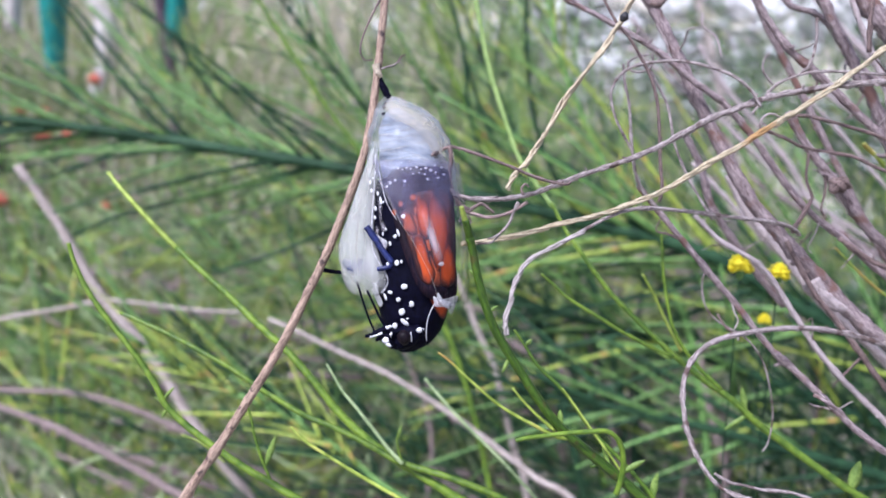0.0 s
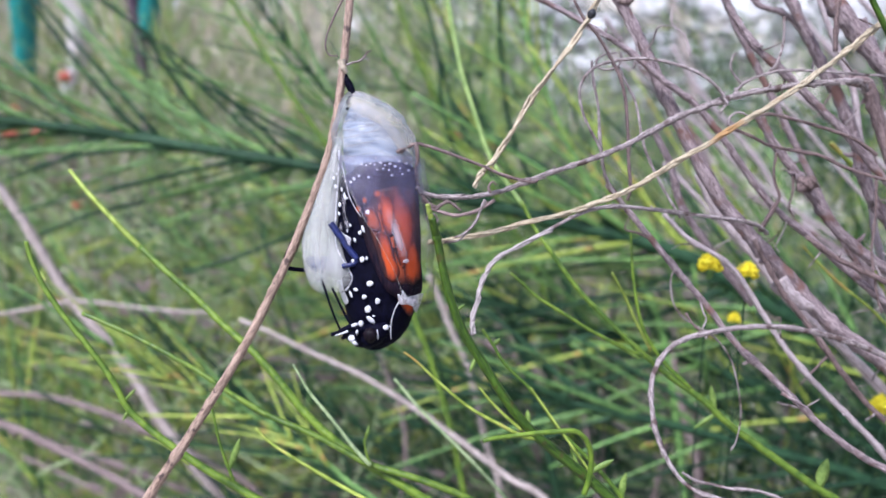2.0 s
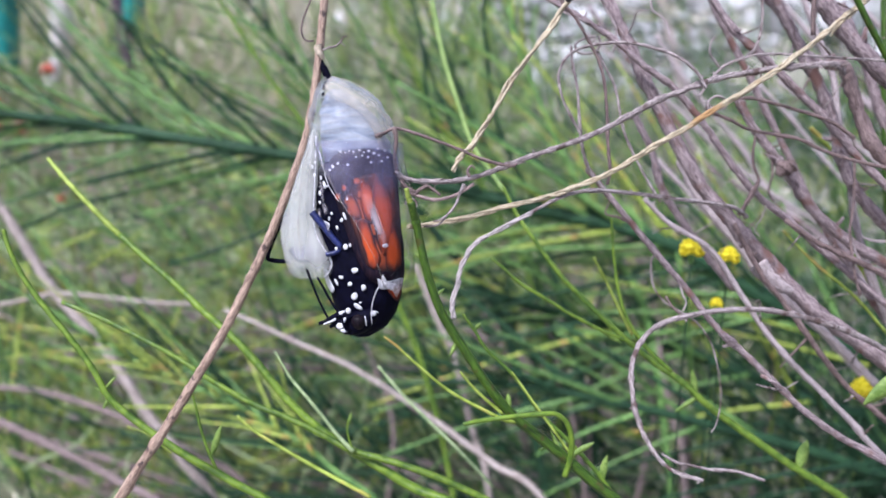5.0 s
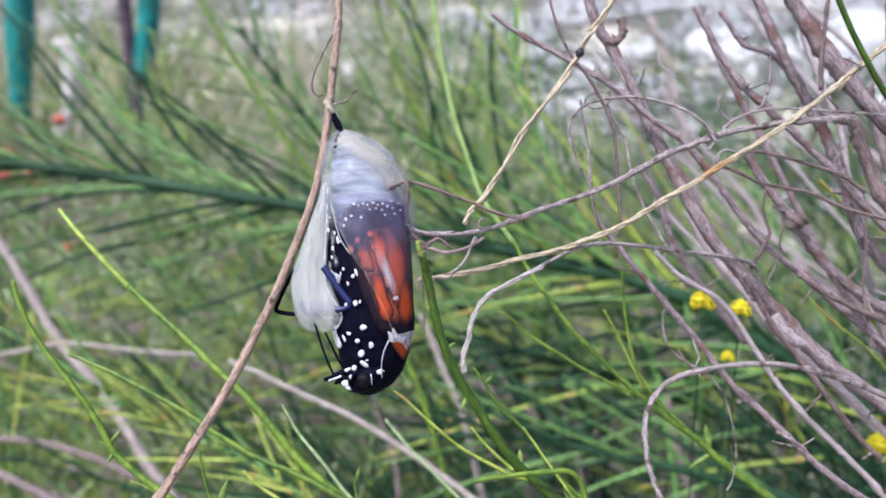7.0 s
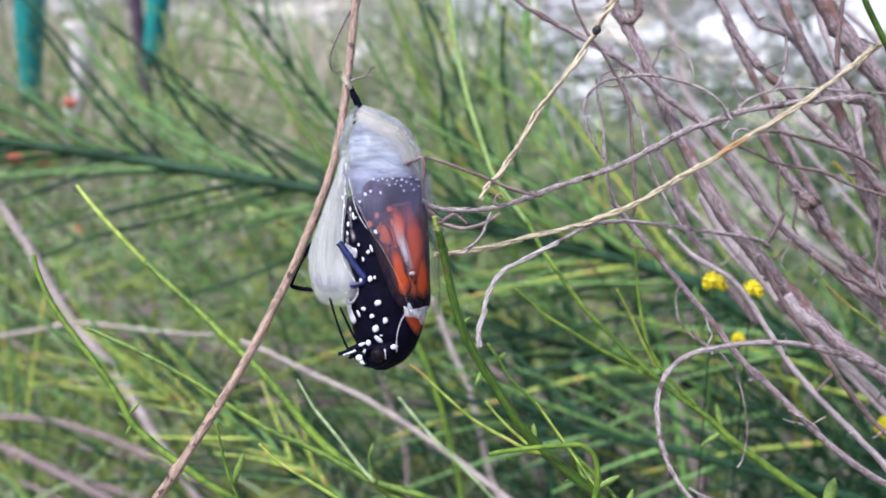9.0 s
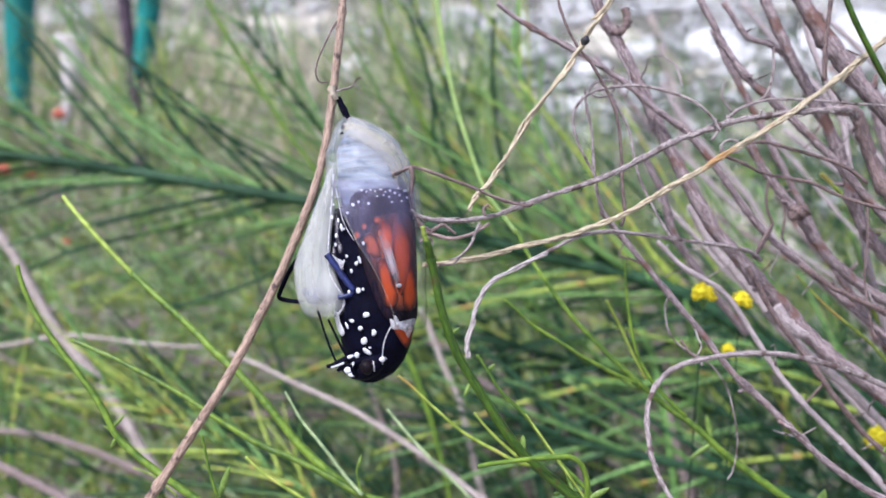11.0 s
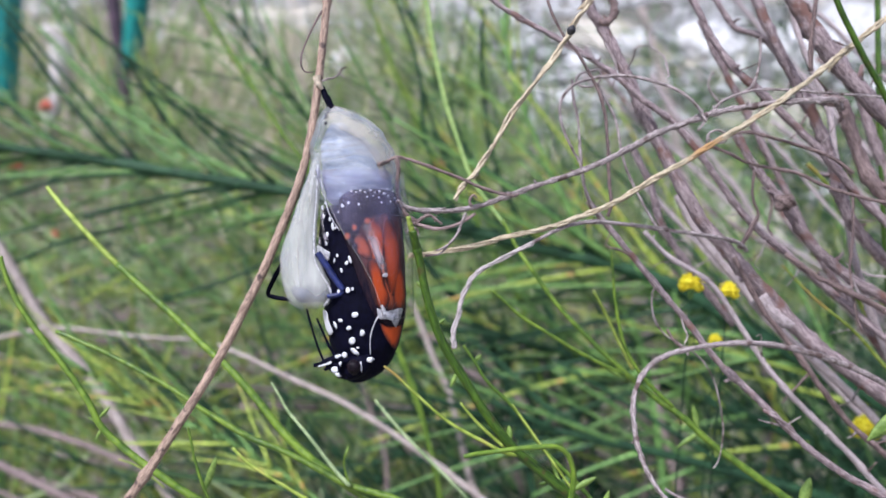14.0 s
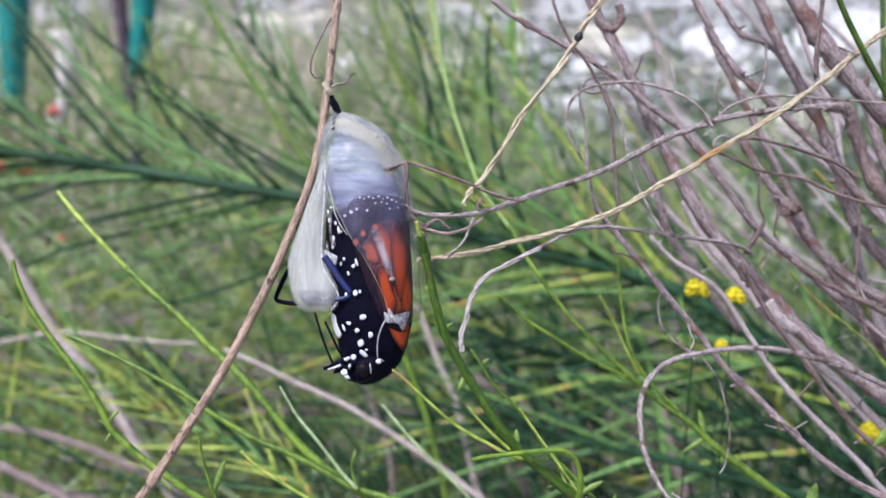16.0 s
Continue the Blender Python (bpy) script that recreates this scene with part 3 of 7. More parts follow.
strip("case_rim", CASE_RIM, case, [(1.24, -4.73), (2.26, -5.76), (3.35, -6.5), (4.52, -7.03), (5.53, -7.61), (6.39, -8.33), (7.1, -9.18), (7.74, -10.18), (8.24, -11.47), (8.66, -12.75)],
      [(2.07, -2.77), (4.19, -3.17), (5.84, -3.93), (7.34, -4.99), (8.46, -6.27), (8.76, -7.51), (9.95, -8.43), (9.88, -9.33), (10.62, -10.52), (10.63, -12.45)], 0.42, "cream ragged edge of the case", thick=0.03)
for _rib in ([(0.64, -2.99, -7.27), (1.76, -3.64, -7.01), (3.26, -3.99, -6.63), (4.55, -3.94, -6.33)],
             [(0.53, -3.18, -8.32), (2.05, -4.07, -8.23), (3.82, -4.37, -7.84), (5.43, -4.09, -7.37)],
             [(0.89, -3.6, -9.32), (2.97, -4.47, -9.0), (4.77, -4.55, -8.58), (6.37, -4.09, -8.16)],
             [(1.16, -3.94, -10.45), (3.36, -4.72, -10.11), (5.29, -4.69, -9.68), (7.22, -3.97, -9.15)],
             [(1.48, -4.16, -11.77), (3.74, -4.9, -11.49), (5.88, -4.83, -11.06), (7.8, -4.0, -10.31)]):
    limb(case, "segment_rib", CASE_RIM, _rib, 0.07, 0.03, rough=0.5)
FLAP = [(-10.12, -0.30, 0.57), (-12.66, -1.18, 0.64), (-15.58, -2.27, 0.43), (-18.49, -3.22, 0.21), (-21.40, -4.24, 0.13), (-22.86, -4.67, 0.50), (-25.05, -4.53, 1.45), (-26.50, -4.24, 2.32), (-27.96, -3.80, 2.46), (-28.83, -3.36, 2.03), (-29.27, -2.71, 1.30), (-29.56, -1.83, 0.21)]


def build_flap():
    """The lifted leg cover: a long flattened sleeve, creased lengthwise, cut open at its rounded lower end."""
    v, f = [], []
    rows, cols = 52, 36
    top, low = FLAP[0][0], FLAP[-1][0]
    for layer in (0, 1):
        for i in range(rows + 1):
            for k in range(cols):
                a = 2 * math.pi * k / cols
                end = low + 0.4 * max(0.0, math.cos(a)) ** 0.7
                z = top + (end - top) * i / rows
                left, right = spread([(q[0], q[1]) for q in FLAP], z), spread([(q[0], q[2]) for q in FLAP], z)
                c, w = (left + right) / 2, max(0.3, (right - left) / 2)
                r = 1 - layer * 0.05
                s = math.sin(a)
                deep = (0.42 * w if math.cos(a) > 0 else 0.22 * w) * math.cos(a)
                crease = 0.22 * math.exp(-((s + 0.1 + 0.02 * z) / 0.12) ** 2) - 0.12 * math.exp(-((s - 0.35) / 0.1) ** 2)
                dent = 0.22 * noise.noise(Vector((s * 1.8, z * 0.4, 7 + (math.cos(a) > 0))))
                v.append(Vector((c + w * s * r + 0.1 * noise.noise(Vector((z * 0.6, a, 2))),
                                 -2.8 - deep * r - (crease + dent if math.cos(a) > 0.1 else 0), z)) / 1000)
    m = (rows + 1) * cols
    for i in range(rows):
        for k in range(cols):
            a, b = i * cols + k, i * cols + (k + 1) % cols
            f.append((a, a + cols, b + cols, b))
            f.append((m + a, m + b, m + b + cols, m + a + cols))
    for k in range(cols):
        a, b = rows * cols + k, rows * cols + (k + 1) % cols
        f.append((a, a + m, b + m, b))
    link_mesh("leg_cover", v, f, CASE_FLAP, case, "white curled open flap of the case")


build_flap()
limb(case, "cover_edge", SKIN, [(0.38, -3.6, -10.91), (0.24, -3.6, -14.89), (-0.05, -3.6, -19.96), (0.02, -3.6, -22.86), (0.67, -3.6, -24.67), (1.61, -3.6, -26.12), (2.12, -3.6, -27.2), (1.97, -3.6, -28.07), (1.25, -3.6, -29.08)], 0.09, 0.13, rough=0.25)
limb(case, "fold_line", CASE_RIM, [(-0.72, -3.9, -12.75), (-1.45, -3.9, -16.36), (-1.88, -3.9, -19.97), (-2.1, -3.9, -22.86), (-1.95, -3.9, -25.02), (-1.45, -3.9, -26.83)], 0.07, 0.1, rough=0.3)
limb(case, "cremaster", BLACK, [(0.30, -0.00, -0.22), (0.67, -0.00, -1.12), (1.05, -0.00, -1.87), (1.42, -0.00, -2.62), (1.87, -0.00, -3.22)], 0.412, 0.562, rough=0.4)
limb(case, "cremaster", BLACK, [(0.98, -1.00, -1.33), (1.43, -1.00, -2.30), (1.73, -1.00, -3.26), (1.21, -1.00, -4.00), (1.06, -1.00, -4.60)], 0.337, 0.225, rough=0.4)
for x, z, w, h, tilt in ((1.37, -4.57, 0.37, 0.37, 0), (1.28, -5.44, 0.30, 0.30, 0), (0.17, -5.56, 0.37, 0.30, 0), (-0.39, -11.15, 0.22, 0.37, 0), (8.37, -10.94, 0.45, 0.45, 0),):
    patch("case_spot", BLACK, case, oval(x, z, w, h, tilt), 0.35, cells=2)

flake = patch("torn_skin", SKIN, case, [(8.19, -29.29), (8.60, -29.51), (8.81, -28.80), (9.29, -29.61), (10.10, -29.58), (11.24, -29.38), (11.17, -30.25), (10.49, -31.87), (10.16, -31.03), (9.42, -30.70), (8.45, -30.59)], 0.75, "white crumpled torn skin", cells=3)
patch("torn_skin", SKIN, flake, [(9.03, -29.73), (10.39, -30.08), (10.79, -30.70), (10.11, -30.94), (9.30, -30.46)], 1.0, cells=2)
limb(flake, "skin_thread", SKIN, [(8.44, -4.68, -30.17), (7.88, -4.80, -31.16), (7.44, -4.69, -32.53), (7.28, -4.47, -33.99), (7.31, -4.09, -35.25)], 0.09, 0.05, rough=0.3)
patch("torn_skin", SKIN, case, [(0.30, -21.26), (1.17, -21.71), (2.13, -22.29), (1.64, -23.44), (0.89, -22.86), (0.16, -22.28)], 0.6, "white crumpled torn skin", cells=3)
limb(case, "skin_thread", SKIN, [(0.79, -3.88, -12.75), (1.36, -4.27, -14.95), (1.76, -4.52, -16.55), (2.45, -4.85, -18.00), (3.42, -5.17, -19.44)], 0.07, 0.05, rough=0.3)
patch("torn_skin", CASE_FOLD, case, [(0.70, -16.50), (1.20, -16.24), (1.52, -17.54), (1.18, -18.83), (1.50, -19.84), (0.93, -19.39), (0.77, -17.95)], 0.5, cells=2)
patch("torn_skin", CASE_FOLD, case, [(0.97, -19.40), (1.70, -19.71), (2.01, -20.71), (1.52, -21.28), (1.21, -20.56)], 0.7, cells=2)
patch("torn_skin", CASE_FOLD, case, [(0.51, -20.11), (0.94, -20.55), (0.83, -21.70), (0.30, -21.11)], 0.6, cells=2)
patch("torn_skin", CASE_FOLD, case, [(1.20, -22.14), (2.00, -22.58), (2.15, -23.29), (1.51, -23.15)], 0.8, cells=2)


butterfly = thing("butterfly", "orange and black white-spotted butterfly climbing out of its case", "butterfly")
butterfly.matrix_world = HANG
BODY_SHAPE = [(-15.10, 4.12, 7.57), (-15.45, 2.92, 9.07), (-15.85, 1.87, 10.27), (-16.25, 0.82, 10.57), (-16.75, 0.15, 10.87), (-17.60, -0.07, 11.09), (-19.86, -0.15, 11.32), (-23.61, -0.07, 11.62), (-27.35, 0.30, 11.77), (-31.10, 0.67, 11.54), (-34.10, 1.35, 11.02), (-36.35, 1.95, 10.04), (-37.85, 2.55, 8.92), (-38.60, 2.92, 7.94), (-39.05, 3.45, 7.04), (-39.35, 4.12, 6.30)]
body = wrap("body", BLACK, butterfly, BODY_SHAPE[0][0], BODY_SHAPE[-1][0], lambda z: -180, lambda z: 180, -0.18, 56, 48, "", 0.2, shape=BODY_SHAPE)
ABDOMEN_SHAPE = [(-4.95, 1.74, 2.90), (-5.82, 1.01, 4.65), (-7.20, 0.57, 6.40), (-9.39, 0.28, 8.14), (-12.66, 0.50, 9.75), (-15.21, 1.20, 9.70), (-16.10, 2.00, 9.00)]
abdomen = wrap("abdomen", ABDOMEN, butterfly, ABDOMEN_SHAPE[0][0], ABDOMEN_SHAPE[-1][0], lambda z: -180, lambda z: 180, 0.0, 50, 40, "pale blue-grey ringed abdomen", 0.25, 0.05, shape=ABDOMEN_SHAPE, pitch=3.6)
forewing = patch("forewing", DUSKWING, butterfly, [(3.28, -16.05), (3.72, -15.00), (4.73, -14.42), (6.57, -14.15), (8.78, -14.10), (10.25, -14.40), (10.84, -15.60), (11.36, -21.37), (11.65, -28.82), (11.44, -31.19), (10.58, -31.80), (9.49, -31.56), (7.97, -30.41), (6.44, -27.16), (4.89, -22.86), (3.73, -19.28)], 0.25, "dusky black wing blade folded along the body", cells=6)
patch("wing_blush", DIMORANGE, forewing, [(6.76, -18.0), (8.69, -17.24), (10.58, -17.43), (11.37, -21.37), (11.62, -27.29), (11.28, -29.63), (9.52, -29.5), (8.01, -28.88), (6.9, -25.57), (6.06, -22.86), (5.78, -20.01)], 0.27, "dusky orange wing ground", cells=10, thick=0.03)
patch("wing_cell", ORANGE, forewing, [(6.91, -23.36), (7.68, -22.93), (8.51, -23.57), (9.13, -26.09), (9.74, -28.06), (9.25, -29.34), (8.42, -29.17), (7.88, -27.37), (7.32, -25.57)], 0.310, cells=8, thick=0.06)
patch("wing_cell", ORANGE, forewing, [(9.08, -17.65), (10.04, -18.2), (10.72, -19.92), (10.94, -22.86), (10.75, -26.14), (10.21, -27.79), (9.52, -26.76), (8.97, -23.58), (8.75, -20.34)], 0.305, cells=8, thick=0.06)
patch("wing_cell", ORANGE, forewing, [(10.68, -23.95), (11.41, -24.92), (11.6, -28.42), (11.2, -29.78), (10.33, -29.55), (10.21, -27.21)], 0.300, cells=8, thick=0.06)
patch("wing_cell", ORANGE, forewing, [(7.3, -18.42), (8.4, -18.25), (9.16, -20.33), (9.24, -22.86), (8.56, -23.72), (7.65, -22.14)], 0.295, cells=8, thick=0.06)
patch("wing_cell", DIMORANGE, forewing, [(8.21, -25.73), (9.25, -25.02), (10.21, -27.21), (10.54, -29.35), (9.65, -29.74), (8.83, -28.26)], 0.290, cells=8, thick=0.06)
patch("wing_cell", DIMORANGE, forewing, [(5.33, -20.14), (6.46, -19.86), (7.3, -21.43), (7.58, -22.86), (6.6, -23.0), (5.76, -21.79)], 0.290, cells=8, thick=0.06)
for x, z, w, h in ((6.95, -18.21, 0.75, 0.70), (4.47, -20.14, 0.60, 0.75), (6.18, -21.86, 0.65, 0.80), (5.33, -19.00, 0.50, 0.60), (5.69, -20.72, 0.55, 0.70), (7.30, -19.85, 0.50, 0.80)):
    patch("wing_cell", DIMORANGE, forewing, oval(x, z, w, h), 0.285, cells=6, thick=0.06)
patch("film_fold", CASE_FOLD, case, [(6.51, -18.45), (7.35, -18.3), (8.18, -19.64), (9.01, -22.14), (9.63, -24.66), (9.22, -25.44), (8.53, -24.43), (7.77, -22.57), (6.94, -20.37)], 1.2, "pale fold in the clear cover", cells=4)
patch("film_drop", SKIN, case, oval(9.23, -25.08, 0.42, 0.36), 1.32, "wet white droplet on the clear cover", cells=3)
patch("wing_cell", ORANGE, body, [(8.53, -31.22), (9.7, -31.71), (10.86, -30.92), (11.17, -32.11), (10.87, -33.67), (10.31, -34.8), (9.53, -33.78), (8.86, -32.4)], 0.10, "orange wing cell", cells=8)
for x, z, w, h, tilt in ((3.75, -16.29, 0.30, 0.30, 0), (4.55, -15.94, 0.22, 0.22, 0), (5.83, -16.08, 0.19, 0.19, 0), (4.90, -14.43, 0.22, 0.22, 0), (5.47, -14.58, 0.15, 0.15, 0), (6.03, -14.36, 0.22, 0.15, 0), (6.59, -14.49, 0.15, 0.15, 0), (7.29, -14.26, 0.22, 0.15, 0), (7.84, -14.53, 0.15, 0.15, 0), (8.39, -14.36, 0.22, 0.22, 0), (8.93, -14.62, 0.22, 0.22, 0), (9.48, -14.87, 0.15, 0.15, 0),):
    patch("wing_spot", WHITE, forewing, oval(x, z, w, h, tilt), 0.40, cells=2)
for x, z, w, h, tilt in ((8.32, -15.16, 0.15, 0.15, 0), (7.64, -14.97, 0.15, 0.15, 0), (8.67, -15.80, 0.15, 0.15, 0), (6.88, -15.13, 0.15, 0.15, 0), (9.75, -15.59, 0.15, 0.15, 0), (10.28, -15.09, 0.15, 0.15, 0), (10.00, -14.23, 0.22, 0.15, 0), (9.33, -14.00, 0.19, 0.15, 0),):
    patch("wing_spot", WHITE, forewing, oval(x, z, w, h, tilt), 0.40, cells=2)

for x, z, w, h, tilt in ((5.34, -20.94, 0.45, 0.37, 0), (4.25, -23.58, 0.30, 0.37, 0), (4.69, -23.15, 0.22, 0.67, 15), (2.99, -22.65, 0.22, 0.30, 0), (3.58, -24.51, 0.19, 0.37, 20), (4.44, -27.01, 0.37, 0.45, 0), (5.03, -26.87, 0.22, 0.37, 0), (5.36, -30.17, 0.60, 0.45, 0), (3.42, -30.93, 0.45, 0.30, -30), (4.53, -31.85, 0.45, 0.45, 0), (6.27, -32.41, 0.45, 0.52, 0), (4.93, -33.52, 0.52, 0.60, 0),):
    patch("wing_spot", WHITE, body, oval(x, z, w, h, tilt), 0.20, cells=2)
for x, z, w, h, tilt in ((5.34, -34.92, 0.37, 0.82, 50), (7.39, -35.99, 0.45, 0.37, 0), (4.04, -35.41, 0.30, 0.45, 0), (6.12, -37.11, 0.15, 0.60, 0), (3.23, -17.07, 0.22, 0.22, 0), (2.70, -19.13, 0.19, 0.22, 0), (1.30, -15.93, 0.19, 0.22, 0), (0.89, -16.49, 0.22, 0.30, 0), (1.06, -17.58, 0.22, 0.37, 0), (1.94, -17.97, 0.19, 0.37, 0), (2.32, -18.91, 0.22, 0.67, 10), (1.61, -19.98, 0.22, 0.45, 0),):
    patch("wing_spot", WHITE, body, oval(x, z, w, h, tilt), 0.20, cells=2)
for x, z, w, h, tilt in ((1.44, -21.06, 0.22, 0.37, 0), (2.60, -23.22, 0.15, 0.37, 0), (3.16, -27.17, 0.22, 0.30, 0), (5.65, -34.39, 0.22, 0.15, 0), (2.70, -31.55, 0.22, 0.60, 20),):
    patch("wing_spot", WHITE, body, oval(x, z, w, h, tilt), 0.20, cells=2)

head = limb(butterfly, "head", BLACK, [(7.49, -3.00, -35.67), (5.81, -3.00, -36.69), (4.21, -3.00, -37.42), (2.90, -3.00, -38.00)], 1.70, 1.45, rough=0.12, belly=True)
limb(head, "eye", EYE, [(4.96, -4.05, -35.94), (5.20, -4.20, -36.78), (5.32, -4.05, -37.81)], 0.98, 0.92, "dark brown striped eye", rough=0.1, belly=True)
# added dark lump standing in for the dim inside of the leg cover's end
limb(butterfly, "dark_inside", INSIDE, [(-2.94, -2.90, -26.80), (-1.78, -2.90, -27.67), (-0.47, -2.90, -27.67), (1.14, -2.90, -28.11)], 1.049, 1.349, rough=0.12, belly=True)
limb(head, "palp", BLACK, [(3.85, -4.60, -35.91), (2.84, -4.60, -35.69), (1.91, -4.60, -36.05), (0.98, -4.60, -36.48), (0.19, -4.60, -36.62)], 0.5, 0.26, rough=0.25)
limb(head, "palp", BLACK, [(3.68, -4.40, -36.65), (2.67, -4.40, -36.51), (1.95, -4.40, -36.94), (1.52, -4.40, -37.22)], 0.42, 0.2, rough=0.25)
limb(head, "palp", WHITE, [(2.46, -4.90, -36.15), (1.74, -4.90, -36.44), (0.81, -4.90, -36.72)], 0.16, 0.1, rough=0.25)
for x, y, z, w, h, tilt in ((2.96, -4.90, -37.15, 0.55, 0.42, 0), (3.39, -4.90, -37.73, 0.5, 0.3, -20), (3.24, -4.90, -35.44, 0.55, 0.26, 25), (4.10, -4.90, -35.22, 0.36, 0.4, 0), (6.17, -4.20, -36.75, 0.13, 0.75, 4), (3.60, -4.90, -36.30, 0.2, 0.55, -20), (7.25, -4.20, -35.88, 0.42, 0.36, 20)):
    fleck("head_mark", WHITE, head, x, y, z, w, h, tilt)
limb(head, "bristle", BLACK, [(4.47, -5.00, -38.00), (4.28, -5.00, -38.24), (4.08, -5.00, -38.59)], 0.09, 0.03, rough=0.12)
limb(head, "bristle", BLACK, [(5.45, -6.00, -38.13), (5.37, -6.00, -38.41), (5.26, -6.00, -38.67)], 0.09, 0.03, rough=0.12)
limb(head, "bristle", BLACK, [(3.76, -5.00, -37.14), (3.48, -5.00, -37.30), (3.13, -5.00, -37.45)], 0.09, 0.03, rough=0.12)
limb(head, "bristle", BLACK, [(4.04, -6.00, -37.57), (3.80, -6.00, -37.76), (3.53, -6.00, -38.04)], 0.09, 0.03, rough=0.12)
limb(head, "bristle", BLACK, [(7.23, -4.00, -38.01), (7.35, -4.00, -38.25), (7.43, -4.00, -38.52)], 0.09, 0.03, rough=0.12)
limb(head, "bristle", BLACK, [(8.14, -3.00, -37.72), (8.30, -3.00, -37.96), (8.50, -3.00, -38.16)], 0.09, 0.03, rough=0.12)
limb(head, "bristle", BLACK, [(5.81, -3.00, -38.74), (5.81, -3.00, -38.98), (5.73, -3.00, -39.26)], 0.09, 0.03, rough=0.12)
limb(head, "bristle", BLACK, [(9.38, -2.00, -36.54), (9.62, -2.00, -36.70), (9.86, -2.00, -36.99)], 0.09, 0.03, rough=0.12)
limb(head, "bristle", BLACK, [(10.26, -2.00, -35.21), (10.46, -2.00, -35.38), (10.66, -2.00, -35.41)], 0.09, 0.03, rough=0.12)
limb(head, "palp", BLACK, [(3.39, -5.40, -36.37), (3.53, -5.40, -37.23), (3.96, -5.40, -37.94)], 0.16, 0.12, rough=0.25)
limb(head, "antenna", BLACK, [(-0.92, -4.00, -29.50), (-0.13, -4.00, -32.24), (0.74, -4.00, -34.76), (1.60, -4.00, -36.56), (2.61, -4.00, -37.64)], 0.150, 0.150, rough=0.12)
limb(head, "antenna", BLACK, [(0.38, -4.00, -30.65), (1.17, -4.00, -32.38), (2.03, -4.00, -34.26), (2.90, -4.00, -35.70)], 0.150, 0.187, rough=0.12)
limb(butterfly, "leg", BLACK, [(-3.87, 1.00, -22.10), (-5.54, 1.00, -24.52), (-6.75, 1.00, -27.02), (-6.90, 1.00, -28.00), (-5.76, 1.00, -28.38), (-3.87, 1.00, -28.61)], 0.337, 0.300, rough=0.12)
limb(butterfly, "leg", BLUEBLACK, [(0.41, -4.20, -22.29), (1.35, -4.20, -23.58), (2.50, -4.20, -25.31), (3.79, -4.20, -27.04)], 0.48, 0.42, rough=0.12)
limb(butterfly, "leg", BLUEBLACK, [(3.77, -4.00, -27.04), (3.33, -4.00, -27.48), (2.61, -4.00, -27.76), (1.75, -4.00, -27.84)], 0.375, 0.300, rough=0.12)
patch("collar", WHITE, body, [(0.78, -29.80), (1.57, -30.01), (1.72, -31.03), (2.34, -32.46), (1.78, -32.98), (1.09, -31.71)], 0.25, "cream thorax edge", cells=6)


def twiglets(parent, points, count, seed, reach=(0.002, 0.007)):
    """Short brittle crooked side twigs on a dry branch (points in millimetres)."""
    rnd = random.Random(seed)
    line = spline([Vector(p) / 1000 for p in points], 10)
    for _ in range(count):
        p = line[rnd.randrange(4, len(line) - 4)]
        go = Vector((rnd.uniform(-1, 1), rnd.uniform(-0.7, 0.3), rnd.uniform(-0.8, 1))).normalized()
        ln = rnd.uniform(*reach)
        kink = Vector((rnd.uniform(-1, 1), rnd.uniform(-0.4, 0.4), rnd.uniform(-1, 1))) * ln * 0.35
        path = spline([p, p + go * ln * 0.4 + kink * 0.4, p + go * ln * 0.75 + kink, p + go * ln + kink * rnd.uniform(0, 1.6)], 4)
        r = rnd.uniform(0.00012, 0.00026)
        grain = []
        v, f = tube(path, [r * (1 - 0.6 * q / len(path)) for q in range(len(path))], 5, 0.3, grain=grain)
        link_mesh("twiglet", v, f, rnd.choice((GREY, DARKBARK)), parent, grain=grain)


# ---- green shoots close by ----
clump = thing("green_plant", "low green plant with long rush-like shoots and tiny leaves", "broom plant")
clump_1 = limb(clump, "shoot", OLIVE, [(-2.2, -3.0, 332.6), (-1.8, -2.9, 330.9), (-1.4, -2.8, 329.1), (-0.2, -3.9, 323.4), (1.6, -4.8, 318.3), (4.2, -5.5, 313.9), (7.5, -6.5, 308.8), (10.7, -7.2, 304.7), (14.2, -7.5, 301.6), (18.0, -7.9, 298.4), (21.8, -8.4, 294.9), (28.0, -9.6, 289.2), (38.7, -14.0, 272.5), (59.8, -8.4, 210.2), (87.7, -17.0, 38.0)], 0.50, 0.84, ridge=0.03, rough=0.06, knots=3)
limb(clump, "shoot", LIME, [(-2.7, -3.2, 334.4), (-2.5, -3.1, 333.4), (-2.2, -3.0, 332.4), (-1.9, -2.9, 331.2)], 0.30, 0.46, "yellowing shoot tip", rough=0.3)
clump_2 = limb(clump, "shoot", SHOOT, [(4.3, -11.0, 305.4), (5.9, -10.5, 305.5), (8.0, -10.0, 305.5), (10.9, -9.5, 305.6), (14.2, -9.0, 305.6), (16.3, -8.6, 305.4), (17.6, -8.4, 304.4), (18.4, -8.3, 302.9), (18.8, -8.4, 300.8), (18.6, -8.6, 298.3), (18.0, -8.8, 296.0)], 0.283, 0.408, rough=0.06)
clump_3 = limb(clump, "shoot", LIME, [(-5.7, -7.7, 316.2), (-4.1, -7.4, 314.7), (-2.0, -7.4, 312.5), (2.3, -7.9, 308.7), (6.7, -8.1, 306.0), (9.8, -8.0, 304.2), (11.6, -7.5, 303.6)], 0.141, 0.294, rough=0.06)
clump_4 = limb(clump, "shoot", LIME, [(4.0, -6.4, 310.5), (5.3, -6.5, 308.8), (7.1, -6.8, 306.9), (9.7, -7.2, 304.6)], 0.146, 0.257, rough=0.06)
